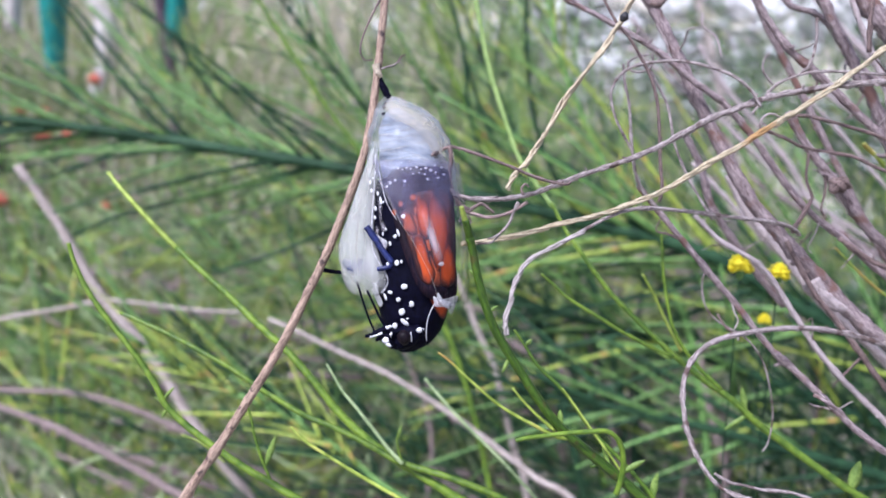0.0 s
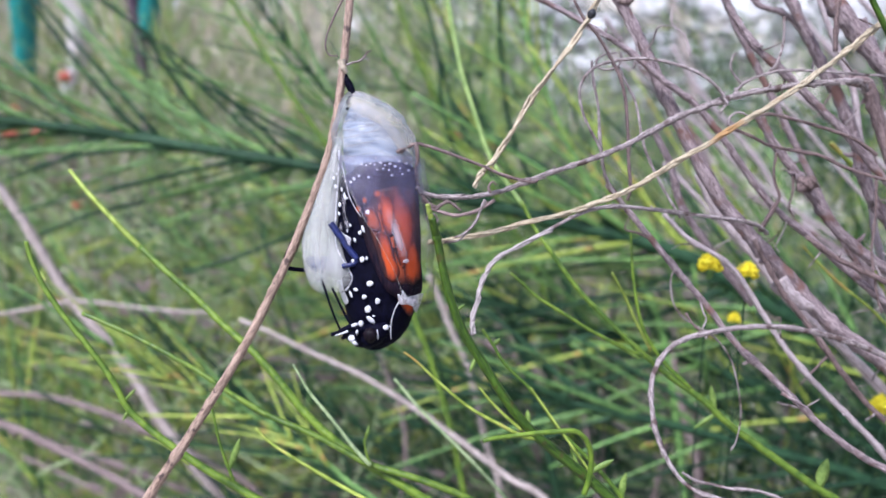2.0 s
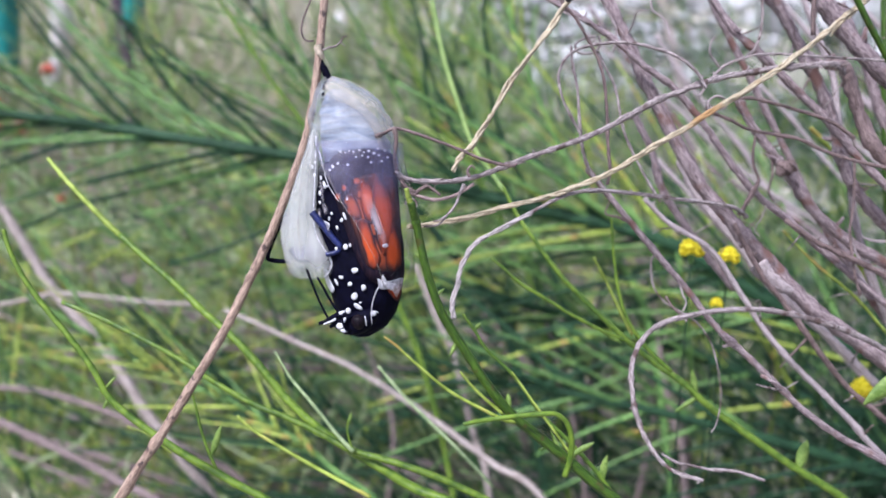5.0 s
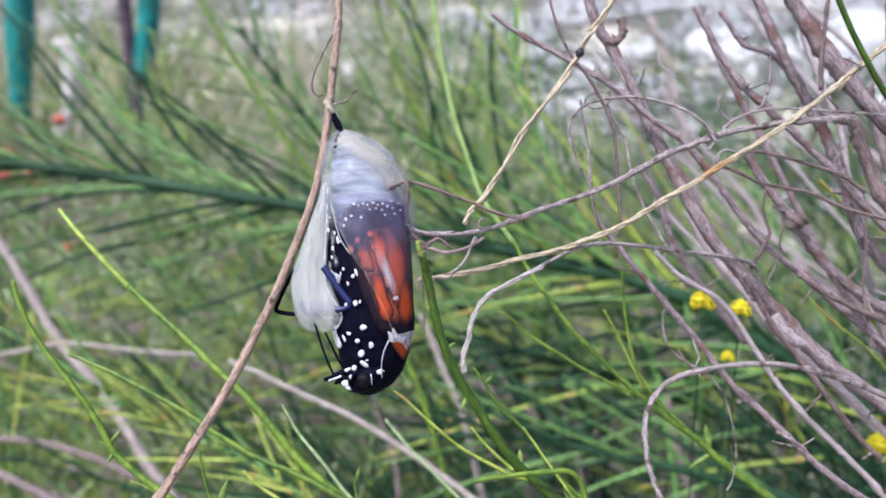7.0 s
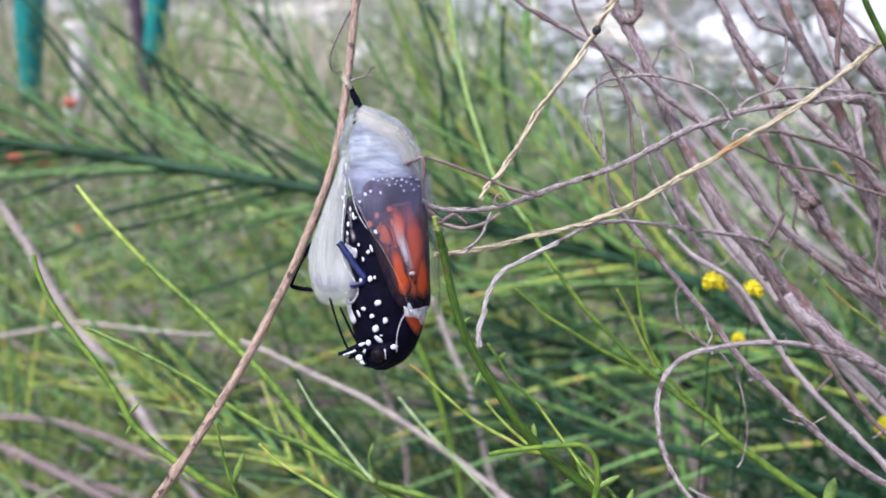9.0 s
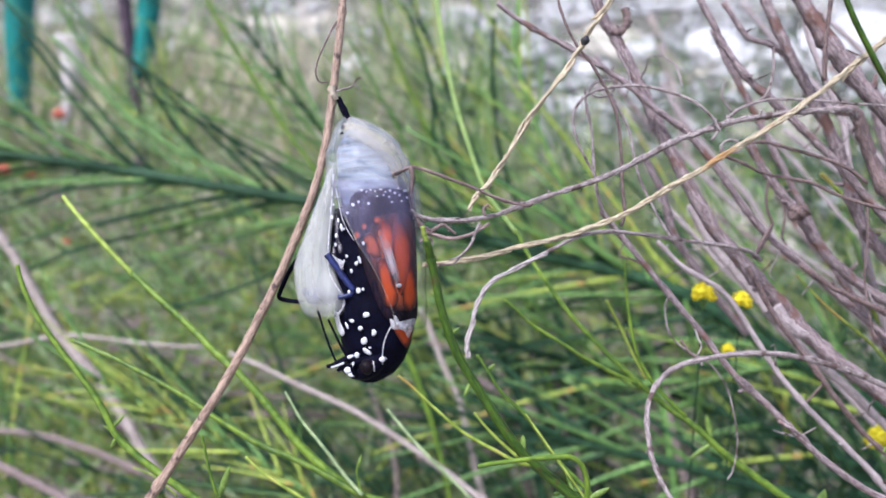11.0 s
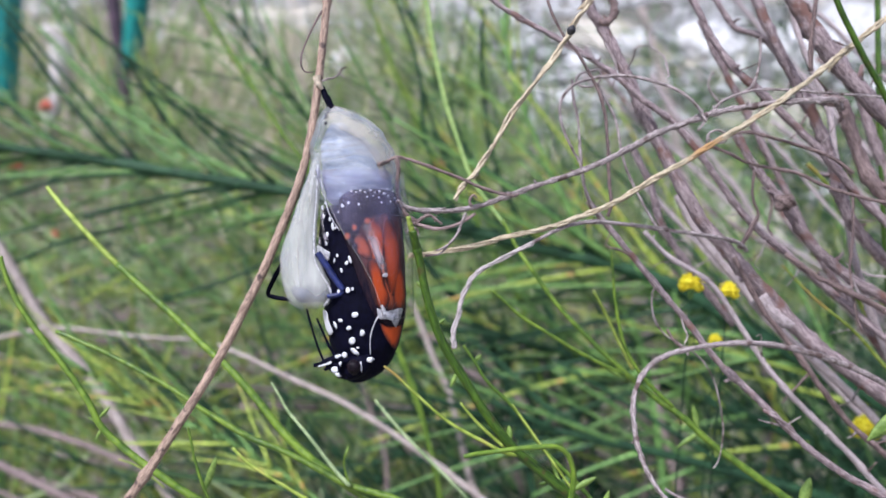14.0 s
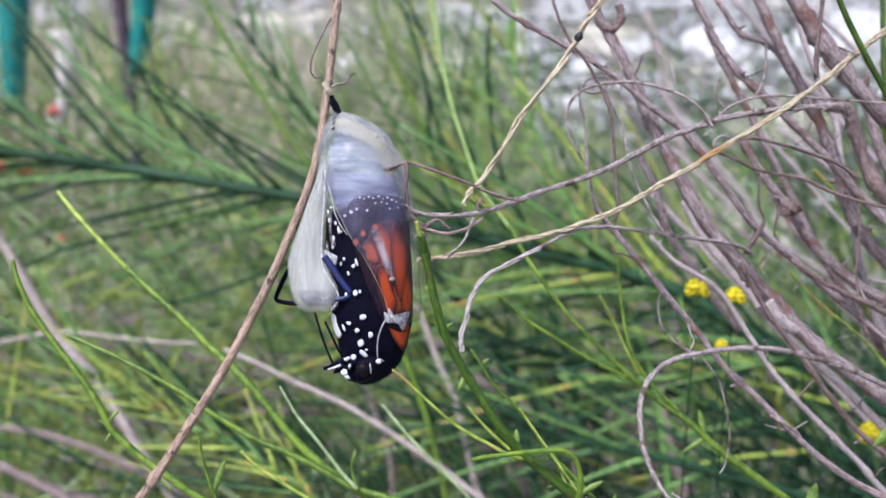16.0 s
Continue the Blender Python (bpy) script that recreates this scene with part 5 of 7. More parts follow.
shrub_45 = limb(shrub, "branch", DARKBARK, [(48.9, 22.0, 321.9), (51.9, 20.9, 316.6), (54.3, 20.3, 312.9), (56.8, 20.0, 310.1), (59.8, 19.4, 306.4), (64.6, 17.9, 300.1), (69.5, 16.8, 294.5), (76.1, 15.5, 289.0), (88.7, 12.4, 277.1)], 0.407, 0.513, rough=0.3, knots=2)
twiglets(shrub_45, [(48.9, 22.0, 321.9), (51.9, 21.0, 316.5), (54.4, 20.4, 312.9), (56.9, 20.2, 310.0), (59.9, 19.6, 306.3), (64.8, 18.3, 299.9), (69.8, 17.1, 294.3), (76.4, 16.0, 288.7)], 3, 56)
shrub_46 = limb(shrub, "branch", DARKBARK, [(57.1, 21.9, 322.4), (61.8, 21.4, 319.2), (66.6, 21.2, 316.9), (71.5, 20.9, 314.6), (78.2, 20.3, 310.9)], 0.407, 0.551, rough=0.3, knots=2)
twiglets(shrub_46, [(57.1, 21.9, 322.4), (61.8, 21.4, 319.2), (66.6, 21.2, 316.9), (71.5, 20.9, 314.6), (78.2, 20.3, 310.9)], 3, 57)
limb(shrub, "twig", GREY, [(-4.3, 1.0, 335.5), (-3.1, 1.7, 334.5), (-0.6, 2.4, 333.9), (3.1, 3.3, 333.7), (6.9, 4.3, 334.2), (10.0, 5.5, 335.1), (14.7, 6.8, 336.5), (19.5, 8.0, 337.8), (24.4, 9.4, 339.5), (28.5, 10.8, 341.4), (32.7, 12.3, 343.2), (37.0, 13.5, 344.5), (41.3, 14.8, 345.7), (45.8, 15.8, 346.3), (50.2, 16.9, 346.8), (54.8, 17.8, 347.1), (59.0, 18.7, 347.2), (60.9, 19.6, 346.8), (61.9, 20.2, 345.6)], 0.364, 0.594, knots=14, rough=0.45, flakes=10)
limb(shrub, "twig", DARKBARK, [(-6.4, -1.1, 340.6), (-5.7, 2.5, 340.3), (-4.4, 2.8, 340.9), (-3.5, 2.9, 340.8), (-0.6, 2.7, 339.9), (3.8, 2.3, 338.3), (7.5, 1.9, 336.8), (10.7, 1.8, 336.1), (11.6, 1.9, 336.3)], 0.255, 0.257, knots=3)
limb(shrub, "twig", DARKBARK, [(-4.3, 2.6, 341.0), (-4.1, 2.3, 339.3), (-4.3, 2.0, 337.6), (-4.1, 1.6, 335.8), (-3.5, 1.3, 334.3), (-2.6, 1.2, 333.2), (-1.7, 1.2, 332.8)], 0.36, 0.30, knots=2)
limb(shrub, "twig", TANDARK, [(-3.5, 1.5, 333.8), (-2.2, 1.2, 332.6), (-0.6, 1.0, 332.1), (0.9, 0.9, 331.8), (3.1, 1.0, 332.2), (4.7, 1.1, 333.0), (6.0, 1.3, 333.8)], 0.294, 0.257, knots=3)
limb(shrub, "twig", DARKBARK, [(-1.9, 1.1, 332.4), (-0.9, 1.3, 333.2), (0.0, 1.4, 333.5), (0.9, 1.2, 332.9), (1.6, 1.0, 332.4)], 0.331, 0.184, knots=2)
limb(shrub, "twig", GREY, [(4.6, -0.6, 334.3), (4.1, -0.7, 333.1), (3.6, -0.9, 331.8), (2.8, -1.0, 330.6), (1.6, -1.0, 329.7), (0.7, -0.9, 329.4)], 0.216, 0.146, knots=2)
limb(shrub, "twig", GREY, [(-3.1, 0.8, 331.2), (-2.6, 1.0, 331.9), (-1.9, 1.0, 331.9), (-1.5, 0.8, 331.2), (-1.9, 0.6, 330.5)], 0.184, 0.147)
limb(shrub, "stub", DARKBARK, [(5.4, 0.6, 334.9), (5.1, 0.8, 335.6), (5.6, 1.0, 336.3), (6.1, 0.9, 335.9)], 0.218, 0.109)
limb(shrub, "straw", STRAW, [(-2.6, -1.0, 328.8), (-0.9, 0.1, 328.5), (1.1, 1.2, 328.5), (5.4, 2.4, 329.0), (10.0, 3.7, 329.9), (15.5, 5.0, 330.8), (20.3, 6.5, 332.0), (25.2, 8.0, 333.6), (30.2, 9.8, 336.1), (36.1, 11.6, 339.0), (41.3, 13.5, 341.8), (47.4, 15.4, 345.0), (52.8, 17.4, 348.2), (57.4, 19.3, 351.1), (62.2, 21.3, 354.4), (66.1, 23.1, 357.0), (71.0, 25.1, 360.2), (77.7, 27.6, 365.2)], 0.30, 0.47, rough=0.6, flakes=30, strands=3)
limb(shrub, "straw", GREY, [(-0.6, -1.0, 328.7), (1.3, -1.0, 329.0), (2.7, -0.6, 330.5), (3.8, -0.3, 331.7)], 0.146, 0.146, rough=0.2)
limb(shrub, "straw", STRAW, [(3.2, -0.1, 335.8), (3.8, 1.1, 336.8), (4.7, 2.3, 337.7), (6.2, 3.6, 339.1), (8.4, 5.4, 342.2), (11.4, 7.6, 346.8), (15.3, 9.8, 351.5), (17.8, 11.6, 354.6), (19.3, 13.2, 356.9), (20.5, 14.6, 358.6), (22.5, 16.2, 361.2), (25.5, 18.2, 365.0)], 0.30, 0.46, rough=0.6, flakes=18, strands=2)
limb(shrub, "bud", BLACKBARK, [(18.3, 8.6, 356.4), (18.6, 8.8, 356.9), (18.9, 8.9, 357.5)], 0.631, 0.557, rough=0.15, belly=True)
limb(shrub, "twisted_tip", GREYTWIST, [(3.2, -5.3, 317.6), (3.0, -4.8, 318.7), (3.1, -4.2, 319.8), (3.8, -3.4, 321.7), (4.1, -2.7, 323.3), (4.9, -2.0, 325.0), (6.4, -1.2, 326.7), (9.7, -0.6, 328.4), (13.4, 0.1, 330.1)], 0.33, 0.29, strands=3, rough=0.6)
limb(shrub, "twig", GREY, [(12.3, -0.0, 329.6), (13.7, 2.8, 329.4), (17.9, 5.9, 330.6), (22.4, 8.7, 330.9), (28.6, 11.2, 329.9), (35.9, 13.5, 328.4), (41.8, 15.8, 327.1), (47.1, 18.1, 325.6), (50.1, 20.3, 323.5)], 0.294, 0.401, rough=0.3, knots=3)
limb(shrub, "twig", GREY, [(80.6, 14.3, 297.8), (73.3, 14.4, 302.5), (68.2, 13.9, 305.4), (62.2, 13.3, 308.0), (56.3, 12.5, 309.9), (51.4, 11.5, 311.2), (46.6, 10.3, 311.9), (41.0, 9.0, 312.0), (35.6, 7.5, 311.5), (32.1, 5.8, 310.5), (29.8, 3.8, 308.5), (28.7, 1.7, 306.2), (28.6, -0.6, 303.1), (29.0, -2.8, 300.8), (30.0, -4.9, 298.6), (31.5, -6.9, 296.8), (33.3, -8.6, 296.2), (36.2, -10.2, 296.0)], 0.588, 0.331, knots=10, rough=0.3)
limb(shrub, "twig", GREY, [(31.0, -8.2, 298.9), (32.9, -8.4, 297.8), (35.2, -8.4, 297.2), (37.5, -8.4, 296.6), (41.3, -8.4, 296.2), (45.1, -8.6, 294.9)], 0.223, 0.262, knots=3)
limb(shrub, "twig", GREY, [(38.9, 12.1, 344.6), (37.6, 13.1, 346.8), (35.2, 14.0, 348.7), (31.3, 14.9, 350.1), (27.4, 15.5, 350.7), (23.4, 15.8, 350.3), (21.1, 16.0, 349.6), (19.4, 15.9, 348.1), (18.7, 15.7, 346.0), (19.2, 15.2, 343.3), (20.5, 14.8, 340.5), (21.9, 14.4, 338.1), (22.3, 14.1, 336.0)], 0.277, 0.246, knots=3)
limb(shrub, "twig", GREY, [(21.0, 20.2, 349.9), (21.4, 19.7, 346.9), (22.1, 19.1, 343.7), (22.5, 18.0, 338.8), (23.1, 17.2, 334.7), (24.2, 16.7, 331.8), (26.4, 16.2, 329.1)], 0.250, 0.339, knots=3)
limb(shrub, "twig", DARKBARK, [(15.6, 18.2, 364.2), (17.0, 17.3, 359.7), (18.9, 16.7, 356.2), (20.9, 16.4, 353.9), (22.6, 16.0, 351.2), (24.3, 15.5, 348.1), (25.2, 15.0, 345.0), (25.6, 14.2, 341.0), (25.9, 13.3, 336.3), (26.3, 12.7, 332.7), (25.9, 12.5, 330.8)], 0.238, 0.328, knots=2)
limb(shrub, "twig", GREY, [(24.3, 18.5, 351.3), (22.3, 18.4, 350.9), (21.3, 18.2, 350.0), (22.1, 17.9, 349.0), (23.9, 17.8, 349.1), (24.9, 18.1, 350.2), (24.7, 18.5, 351.4)], 0.205, 0.205)
limb(shrub, "twig", GREY, [(24.7, 20.0, 349.4), (26.0, 19.3, 347.0), (27.6, 18.3, 343.8), (28.5, 16.9, 339.0), (29.7, 16.0, 335.8), (31.8, 14.8, 331.8), (34.3, 13.6, 327.8)], 0.250, 0.250, knots=2)
limb(shrub, "twig", DARKBARK, [(45.5, 19.5, 341.9), (47.8, 19.9, 342.2), (50.5, 20.2, 341.7), (55.8, 20.0, 340.3), (61.1, 19.8, 338.5), (64.8, 19.5, 336.1)], 0.255, 0.345, knots=3)
limb(shrub, "twig", DARKBARK, [(41.7, 19.1, 340.4), (45.2, 19.0, 339.1), (48.7, 18.8, 337.5), (55.7, 18.7, 336.2), (60.1, 18.4, 334.3), (66.3, 18.0, 332.5), (73.4, 17.9, 331.2)], 0.297, 0.345, knots=3)
limb(shrub, "twig", GREY, [(41.3, 18.2, 340.7), (41.7, 18.7, 342.0), (43.0, 19.0, 342.6), (44.5, 19.0, 341.9), (44.1, 18.8, 340.8), (42.6, 19.0, 340.8), (41.7, 19.5, 341.5)], 0.210, 0.212)
limb(shrub, "twig", GREY, [(40.4, 19.7, 342.4), (42.2, 20.6, 344.6), (44.4, 21.5, 346.7), (47.9, 22.1, 348.0), (51.5, 22.4, 348.4), (57.6, 22.5, 348.1), (64.6, 22.5, 347.6), (73.4, 22.5, 347.1)], 0.255, 0.259, knots=2)
limb(shrub, "twig", GREY, [(51.8, 28.6, 355.9), (51.8, 27.6, 352.5), (50.9, 26.6, 349.1), (49.6, 26.3, 347.8)], 0.265, 0.265, knots=1)
limb(shrub, "twig", DARKBARK, [(58.6, 25.8, 365.0), (58.3, 25.1, 360.1), (58.1, 24.6, 356.0), (58.3, 23.9, 351.0)], 0.382, 0.431, knots=1)
limb(shrub, "twig", DARKBARK, [(69.0, 26.3, 331.2), (69.0, 24.5, 325.0), (68.5, 23.0, 319.7), (69.5, 20.9, 312.7), (70.4, 20.2, 310.0)], 0.276, 0.230, knots=1)
limb(shrub, "twig", PALEBARK, [(78.2, 22.3, 318.2), (74.5, 22.5, 318.5), (71.8, 22.6, 318.7), (70.3, 22.9, 319.4)], 0.276, 0.184)
limb(shrub, "twig", DARKBARK, [(48.5, 19.5, 324.0), (50.0, 20.2, 326.6), (51.3, 20.8, 328.7), (51.5, 21.0, 329.6), (50.6, 21.7, 332.1), (50.9, 22.8, 335.9)], 0.354, 0.221, knots=2)
limb(shrub, "twig", DARKBARK, [(49.8, 22.4, 323.3), (50.9, 22.8, 325.1), (52.2, 23.4, 327.0), (52.9, 23.8, 328.7)], 0.543, 0.271)
limb(shrub, "knot", DARKBARK, [(57.5, 27.8, 328.4), (58.3, 28.1, 329.3), (59.2, 28.2, 329.9), (59.8, 28.4, 330.8)], 1.400, 1.587, rough=0.5, belly=True)
limb(shrub, "twig", DARKBARK, [(57.3, 32.2, 332.9), (57.9, 30.9, 328.3), (57.3, 30.0, 325.1), (58.1, 29.5, 323.5)], 0.286, 0.191)
limb(shrub, "twig", GREY, [(34.6, 15.2, 319.2), (34.0, 14.8, 317.7), (34.4, 13.9, 314.4), (36.3, 13.1, 311.9), (40.6, 12.3, 309.4), (43.2, 11.3, 306.1), (44.4, 10.1, 302.0), (44.9, 8.9, 297.9), (44.3, 7.8, 294.1), (43.4, 7.4, 292.5)], 0.173, 0.129, rough=0.1)
limb(shrub, "twig", DARKBARK, [(35.7, 11.5, 313.6), (37.0, 11.0, 311.8), (39.1, 10.4, 310.1)], 0.255, 0.170, knots=1)
limb(shrub, "twig", PALEBARK, [(37.9, 11.9, 315.1), (38.3, 11.5, 313.8), (38.8, 11.2, 312.7), (38.3, 10.9, 311.4)], 0.170, 0.127)
limb(shrub, "bark_flake", PALEBARK, [(53.4, 21.9, 314.8), (55.2, 21.4, 313.0), (57.5, 20.8, 311.3), (59.3, 20.6, 310.7)], 0.919, 0.368, flat=1.9)
limb(shrub, "twig", DARKBARK, [(27.6, 35.0, 358.3), (28.7, 34.9, 358.0), (29.8, 35.1, 358.9), (30.2, 35.6, 360.5), (29.7, 36.0, 361.9)], 0.643, 0.827, knots=1, rough=0.5)
limb(shrub, "twig", PALEBARK, [(37.3, 39.5, 356.6), (37.5, 38.8, 354.3), (39.7, 38.3, 352.5), (40.6, 37.3, 349.3)], 0.239, 0.191)
limb(shrub, "twig", GREY, [(45.3, 25.9, 346.1), (43.8, 26.5, 348.2), (44.1, 27.1, 350.1), (44.8, 27.2, 350.6)], 0.221, 0.177)
limb(shrub, "twig", MAUVE, [(50.2, 7.9, 302.1), (53.6, 7.3, 300.1), (54.9, 6.9, 298.9)], 0.339, 0.255, knots=2)
limb(shrub, "twig", GREY, [(28.6, 34.0, 354.8), (30.4, 32.9, 351.3), (29.9, 31.9, 347.8)], 0.230, 0.230, knots=1)

def rock(x, y, size, seed):
    """A pale weathered boulder bedded in the ground."""
    rnd = random.Random(seed)
    bm = bmesh.new()
    bmesh.ops.create_icosphere(bm, subdivisions=3, radius=size)
    for q in bm.verts:
        n = q.co.normalized()
        q.co *= 1 + 0.35 * noise.noise(n * 1.3 + Vector((seed * 3.1, 0, 0))) + 0.1 * noise.noise(n * 4 + Vector((seed, 2, 0)))
        q.co.z *= 0.75
    me = bpy.data.meshes.new("boulder")
    bm.to_mesh(me)
    bm.free()
    me.materials.append(STONE)
    ob = new("boulder", me)
    ob.matrix_world = pose(x, y, ground_height(x, y) + size * 0.35, 0, 0, rnd.uniform(0, 360))
    tagged(ob, "pale grey weathered boulder on dry ground", "boulder", "boulders")


def flower(at, size, material):
    """A small round flower head of overlapping petals on a green cup, with a stalk down to the ground (millimetres)."""
    x, y, z = at
    red = material is RED
    size *= 0.7 if red else 1.6
    fl = thing("flower", "small red flower head in the grass" if red else "small round yellow flower head on a thin stalk", "flower", (0, 0, 0), "red flowers" if red else "yellow flowers")
    for ring, (count, out, up) in enumerate(((9, 0.9, 0.1), (8, 0.75, 0.45), (7, 0.5, 0.75), (4, 0.2, 0.95))):
        for k in range(count):
            a = 2 * math.pi * (k + 0.5 * ring) / count
            way = (math.cos(a) * out, math.sin(a) * out, up)
            leaf(fl, material, (x, y, z - size * 0.45), way, size * (0.95 + 0.1 * ring), size * 0.8, "petal")
    limb(fl, "flower_centre", material, [(x, y, z - size * 0.55), (x, y, z), (x, y, z + size * 0.5)], size * 0.62, size * 0.6, rough=0.3, belly=True)
    limb(fl, "cup", GREEN, [(x, y, z - size * 1.3), (x, y, z - size * 0.9), (x, y, z - size * 0.3)], size * 0.15, size * 0.4, rough=0.1)
    limb(fl, "stalk", GREEN if red else DEEP, [(x, y, z - size), (x + 3, y + 2, z * 0.6), (x + 6, y + 5, z * 0.3), (x + 4, y + 6, -5)], size * 0.14 if red else 0.16, size * 0.16 if red else 0.22, rough=0.05)


def comb(parent, points, count, seed, mats, reach=(0.04, 0.1), up=0.9, down=0.9, stout=0.0011):
    """Straight thin side shoots along a branch whose tip is its first point (millimetres)."""
    rnd = random.Random(seed)
    line = spline([Vector(p) / 1000 for p in points], 10)
    for k in range(count):
        i = int((len(line) - 2) * (k + rnd.random()) / count)
        p, along = line[i], (line[i] - line[i + 1]).normalized()
        side = along.cross(Vector((0, -1, 0))).normalized()
        rise = rnd.uniform(0.15, up) if k % 2 else -rnd.uniform(0.15, down)
        go = (along + side * rise + Vector((0, rnd.uniform(-0.35, 0.35), 0))).normalized()
        ln = rnd.uniform(*reach)
        sag = Vector((rnd.uniform(-0.05, 0.05), 0, rnd.uniform(-0.14, 0.02)))
        tip = spline([p + (go * t + sag * t * t) * ln for t in (0, 0.5, 1.0)], 4)
        r = stout * rnd.uniform(0.4, 1.0)
        v, f = tube(tip, [r * (1 - 0.6 * q / len(tip)) for q in range(len(tip))], 6)
        link_mesh("shoot", v, f, rnd.choice(mats), parent)


# ---- broom branch behind, pale stalks, flowers ----
backshrub = thing("dry_shrub", "pale mauve leafless shrub standing behind", "dead shrub")
backshrub_89 = limb(backshrub, "branch", PALEBARK, [(112.0, 160.8, 328.1), (128.6, 156.9, 315.8), (143.5, 153.1, 303.5), (160.5, 149.1, 291.2), (175.5, 145.3, 278.8), (203.1, 137.8, 255.1), (214.2, 92.3, 97.8), (217.9, 46.8, -59.6)], 0.738, 1.107, rough=0.3, knots=2)
backshrub_90 = limb(backshrub, "branch", MAUVE, [(158.6, 189.6, 348.4), (174.4, 185.4, 334.9), (187.5, 181.2, 321.5), (202.9, 177.0, 308.1), (218.4, 172.8, 294.7), (230.4, 120.5, 114.0), (234.5, 68.4, -66.6)], 0.904, 1.305, rough=0.3, knots=2)
backshrub_91 = limb(backshrub, "branch", PALEBARK, [(103.2, 185.2, 368.8), (114.2, 181.3, 355.9), (126.4, 177.3, 343.0), (138.0, 173.3, 330.1), (149.9, 169.3, 317.1), (178.9, 163.6, 299.5), (207.8, 157.5, 280.4), (219.4, 107.8, 108.9), (223.3, 58.3, -62.8)], 0.869, 1.351, rough=0.3, knots=2)
backshrub_92 = limb(backshrub, "branch", PALEBARK, [(86.3, 103.0, 367.6), (97.5, 100.1, 358.4), (107.0, 97.3, 349.2), (117.5, 94.4, 340.1), (128.8, 91.5, 330.9), (149.3, 86.5, 315.0), (157.6, 34.9, 136.5), (160.3, -16.6, -41.9)], 0.549, 0.754, rough=0.3, knots=2)
backshrub_93 = limb(backshrub, "branch", PALEBARK, [(55.2, 191.7, 340.7), (71.7, 187.5, 327.2), (89.5, 183.2, 313.7), (103.7, 179.0, 300.2), (121.3, 174.7, 286.7), (151.6, 168.3, 266.8), (181.9, 158.8, 236.1), (212.2, 151.7, 213.6), (224.4, 111.0, 73.1), (228.4, 70.4, -67.3)], 0.708, 0.910, rough=0.3, knots=2)
backshrub_94 = limb(backshrub, "branch", MAUVE, [(93.6, 118.1, 315.6), (100.0, 114.9, 305.1), (109.8, 111.6, 294.5), (117.1, 108.4, 284.0), (124.5, 105.2, 273.4), (148.1, 100.5, 258.7), (171.8, 94.9, 241.1), (181.2, 52.8, 95.7), (184.4, 10.9, -49.6)], 0.631, 0.946, rough=0.3, knots=2)
backshrub_95 = limb(backshrub, "branch", MAUVE, [(55.2, 191.4, 350.5), (65.2, 187.3, 337.1), (77.0, 183.2, 323.7), (87.2, 179.1, 310.3), (97.0, 175.1, 296.9), (127.0, 169.4, 279.4), (157.0, 163.8, 262.2), (187.0, 158.1, 244.7), (217.0, 150.2, 219.5), (229.0, 108.7, 76.5), (233.1, 67.4, -66.5)], 0.700, 1.000, rough=0.3, knots=2)
backshrub_96 = limb(backshrub, "branch", PALEBARK, [(153.2, 173.7, 328.9), (168.5, 169.7, 316.0), (180.1, 165.7, 303.0), (193.1, 161.7, 290.1), (206.7, 157.6, 277.1), (218.3, 108.3, 106.7), (222.2, 59.0, -64.0)], 0.581, 0.872, rough=0.3, knots=2)
backshrub_97 = limb(backshrub, "branch", MAUVE, [(131.1, 175.4, 347.7), (147.3, 171.4, 335.0), (165.8, 167.4, 322.3), (181.5, 163.3, 309.5), (197.3, 159.3, 296.8), (208.8, 107.4, 117.4), (212.6, 55.6, -62.1)], 0.859, 1.145, rough=0.3, knots=2)
backshrub_98 = limb(backshrub, "branch", PALEBARK, [(90.5, 121.7, 331.6), (100.8, 118.5, 321.1), (109.8, 115.3, 310.6), (120.1, 112.0, 300.1), (130.8, 108.8, 289.7), (154.3, 102.0, 268.1), (177.9, 96.6, 251.2), (187.3, 53.1, 100.8), (190.5, 9.7, -49.5)], 0.471, 0.706, rough=0.3, knots=2)
backshrub_99 = limb(backshrub, "branch", PALEBARK, [(55.2, 100.8, 318.0), (64.9, 97.8, 308.3), (74.2, 94.8, 298.6), (84.9, 91.8, 288.9), (94.2, 88.8, 279.2), (115.9, 82.1, 257.3), (137.6, 77.0, 241.4), (159.4, 71.5, 223.9), (168.1, 32.5, 89.2), (171.0, -6.4, -45.4)], 0.580, 0.797, rough=0.3, knots=2)
backshrub_100 = limb(backshrub, "branch", PALEBARK, [(87.9, 221.8, 339.1), (97.3, 217.3, 324.2), (110.5, 212.7, 309.2), (123.2, 208.1, 294.3), (133.5, 203.6, 279.3), (167.0, 194.2, 249.2), (200.5, 184.8, 219.4), (234.0, 174.1, 184.8), (247.4, 136.5, 55.2), (251.9, 99.1, -74.5)], 0.894, 1.341, rough=0.3, knots=2)
limbbr = thing("broom_branch", "dark green leaning broom branch with many side shoots", "broom branch")
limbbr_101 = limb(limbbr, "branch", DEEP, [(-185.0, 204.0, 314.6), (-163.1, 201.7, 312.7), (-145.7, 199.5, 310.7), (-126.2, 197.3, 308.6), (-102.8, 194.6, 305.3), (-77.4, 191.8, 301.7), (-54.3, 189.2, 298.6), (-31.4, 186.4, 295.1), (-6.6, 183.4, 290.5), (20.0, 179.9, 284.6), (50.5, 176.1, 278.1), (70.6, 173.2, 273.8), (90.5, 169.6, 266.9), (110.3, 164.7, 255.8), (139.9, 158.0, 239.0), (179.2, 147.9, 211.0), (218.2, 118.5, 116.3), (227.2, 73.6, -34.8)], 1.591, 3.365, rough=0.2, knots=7)
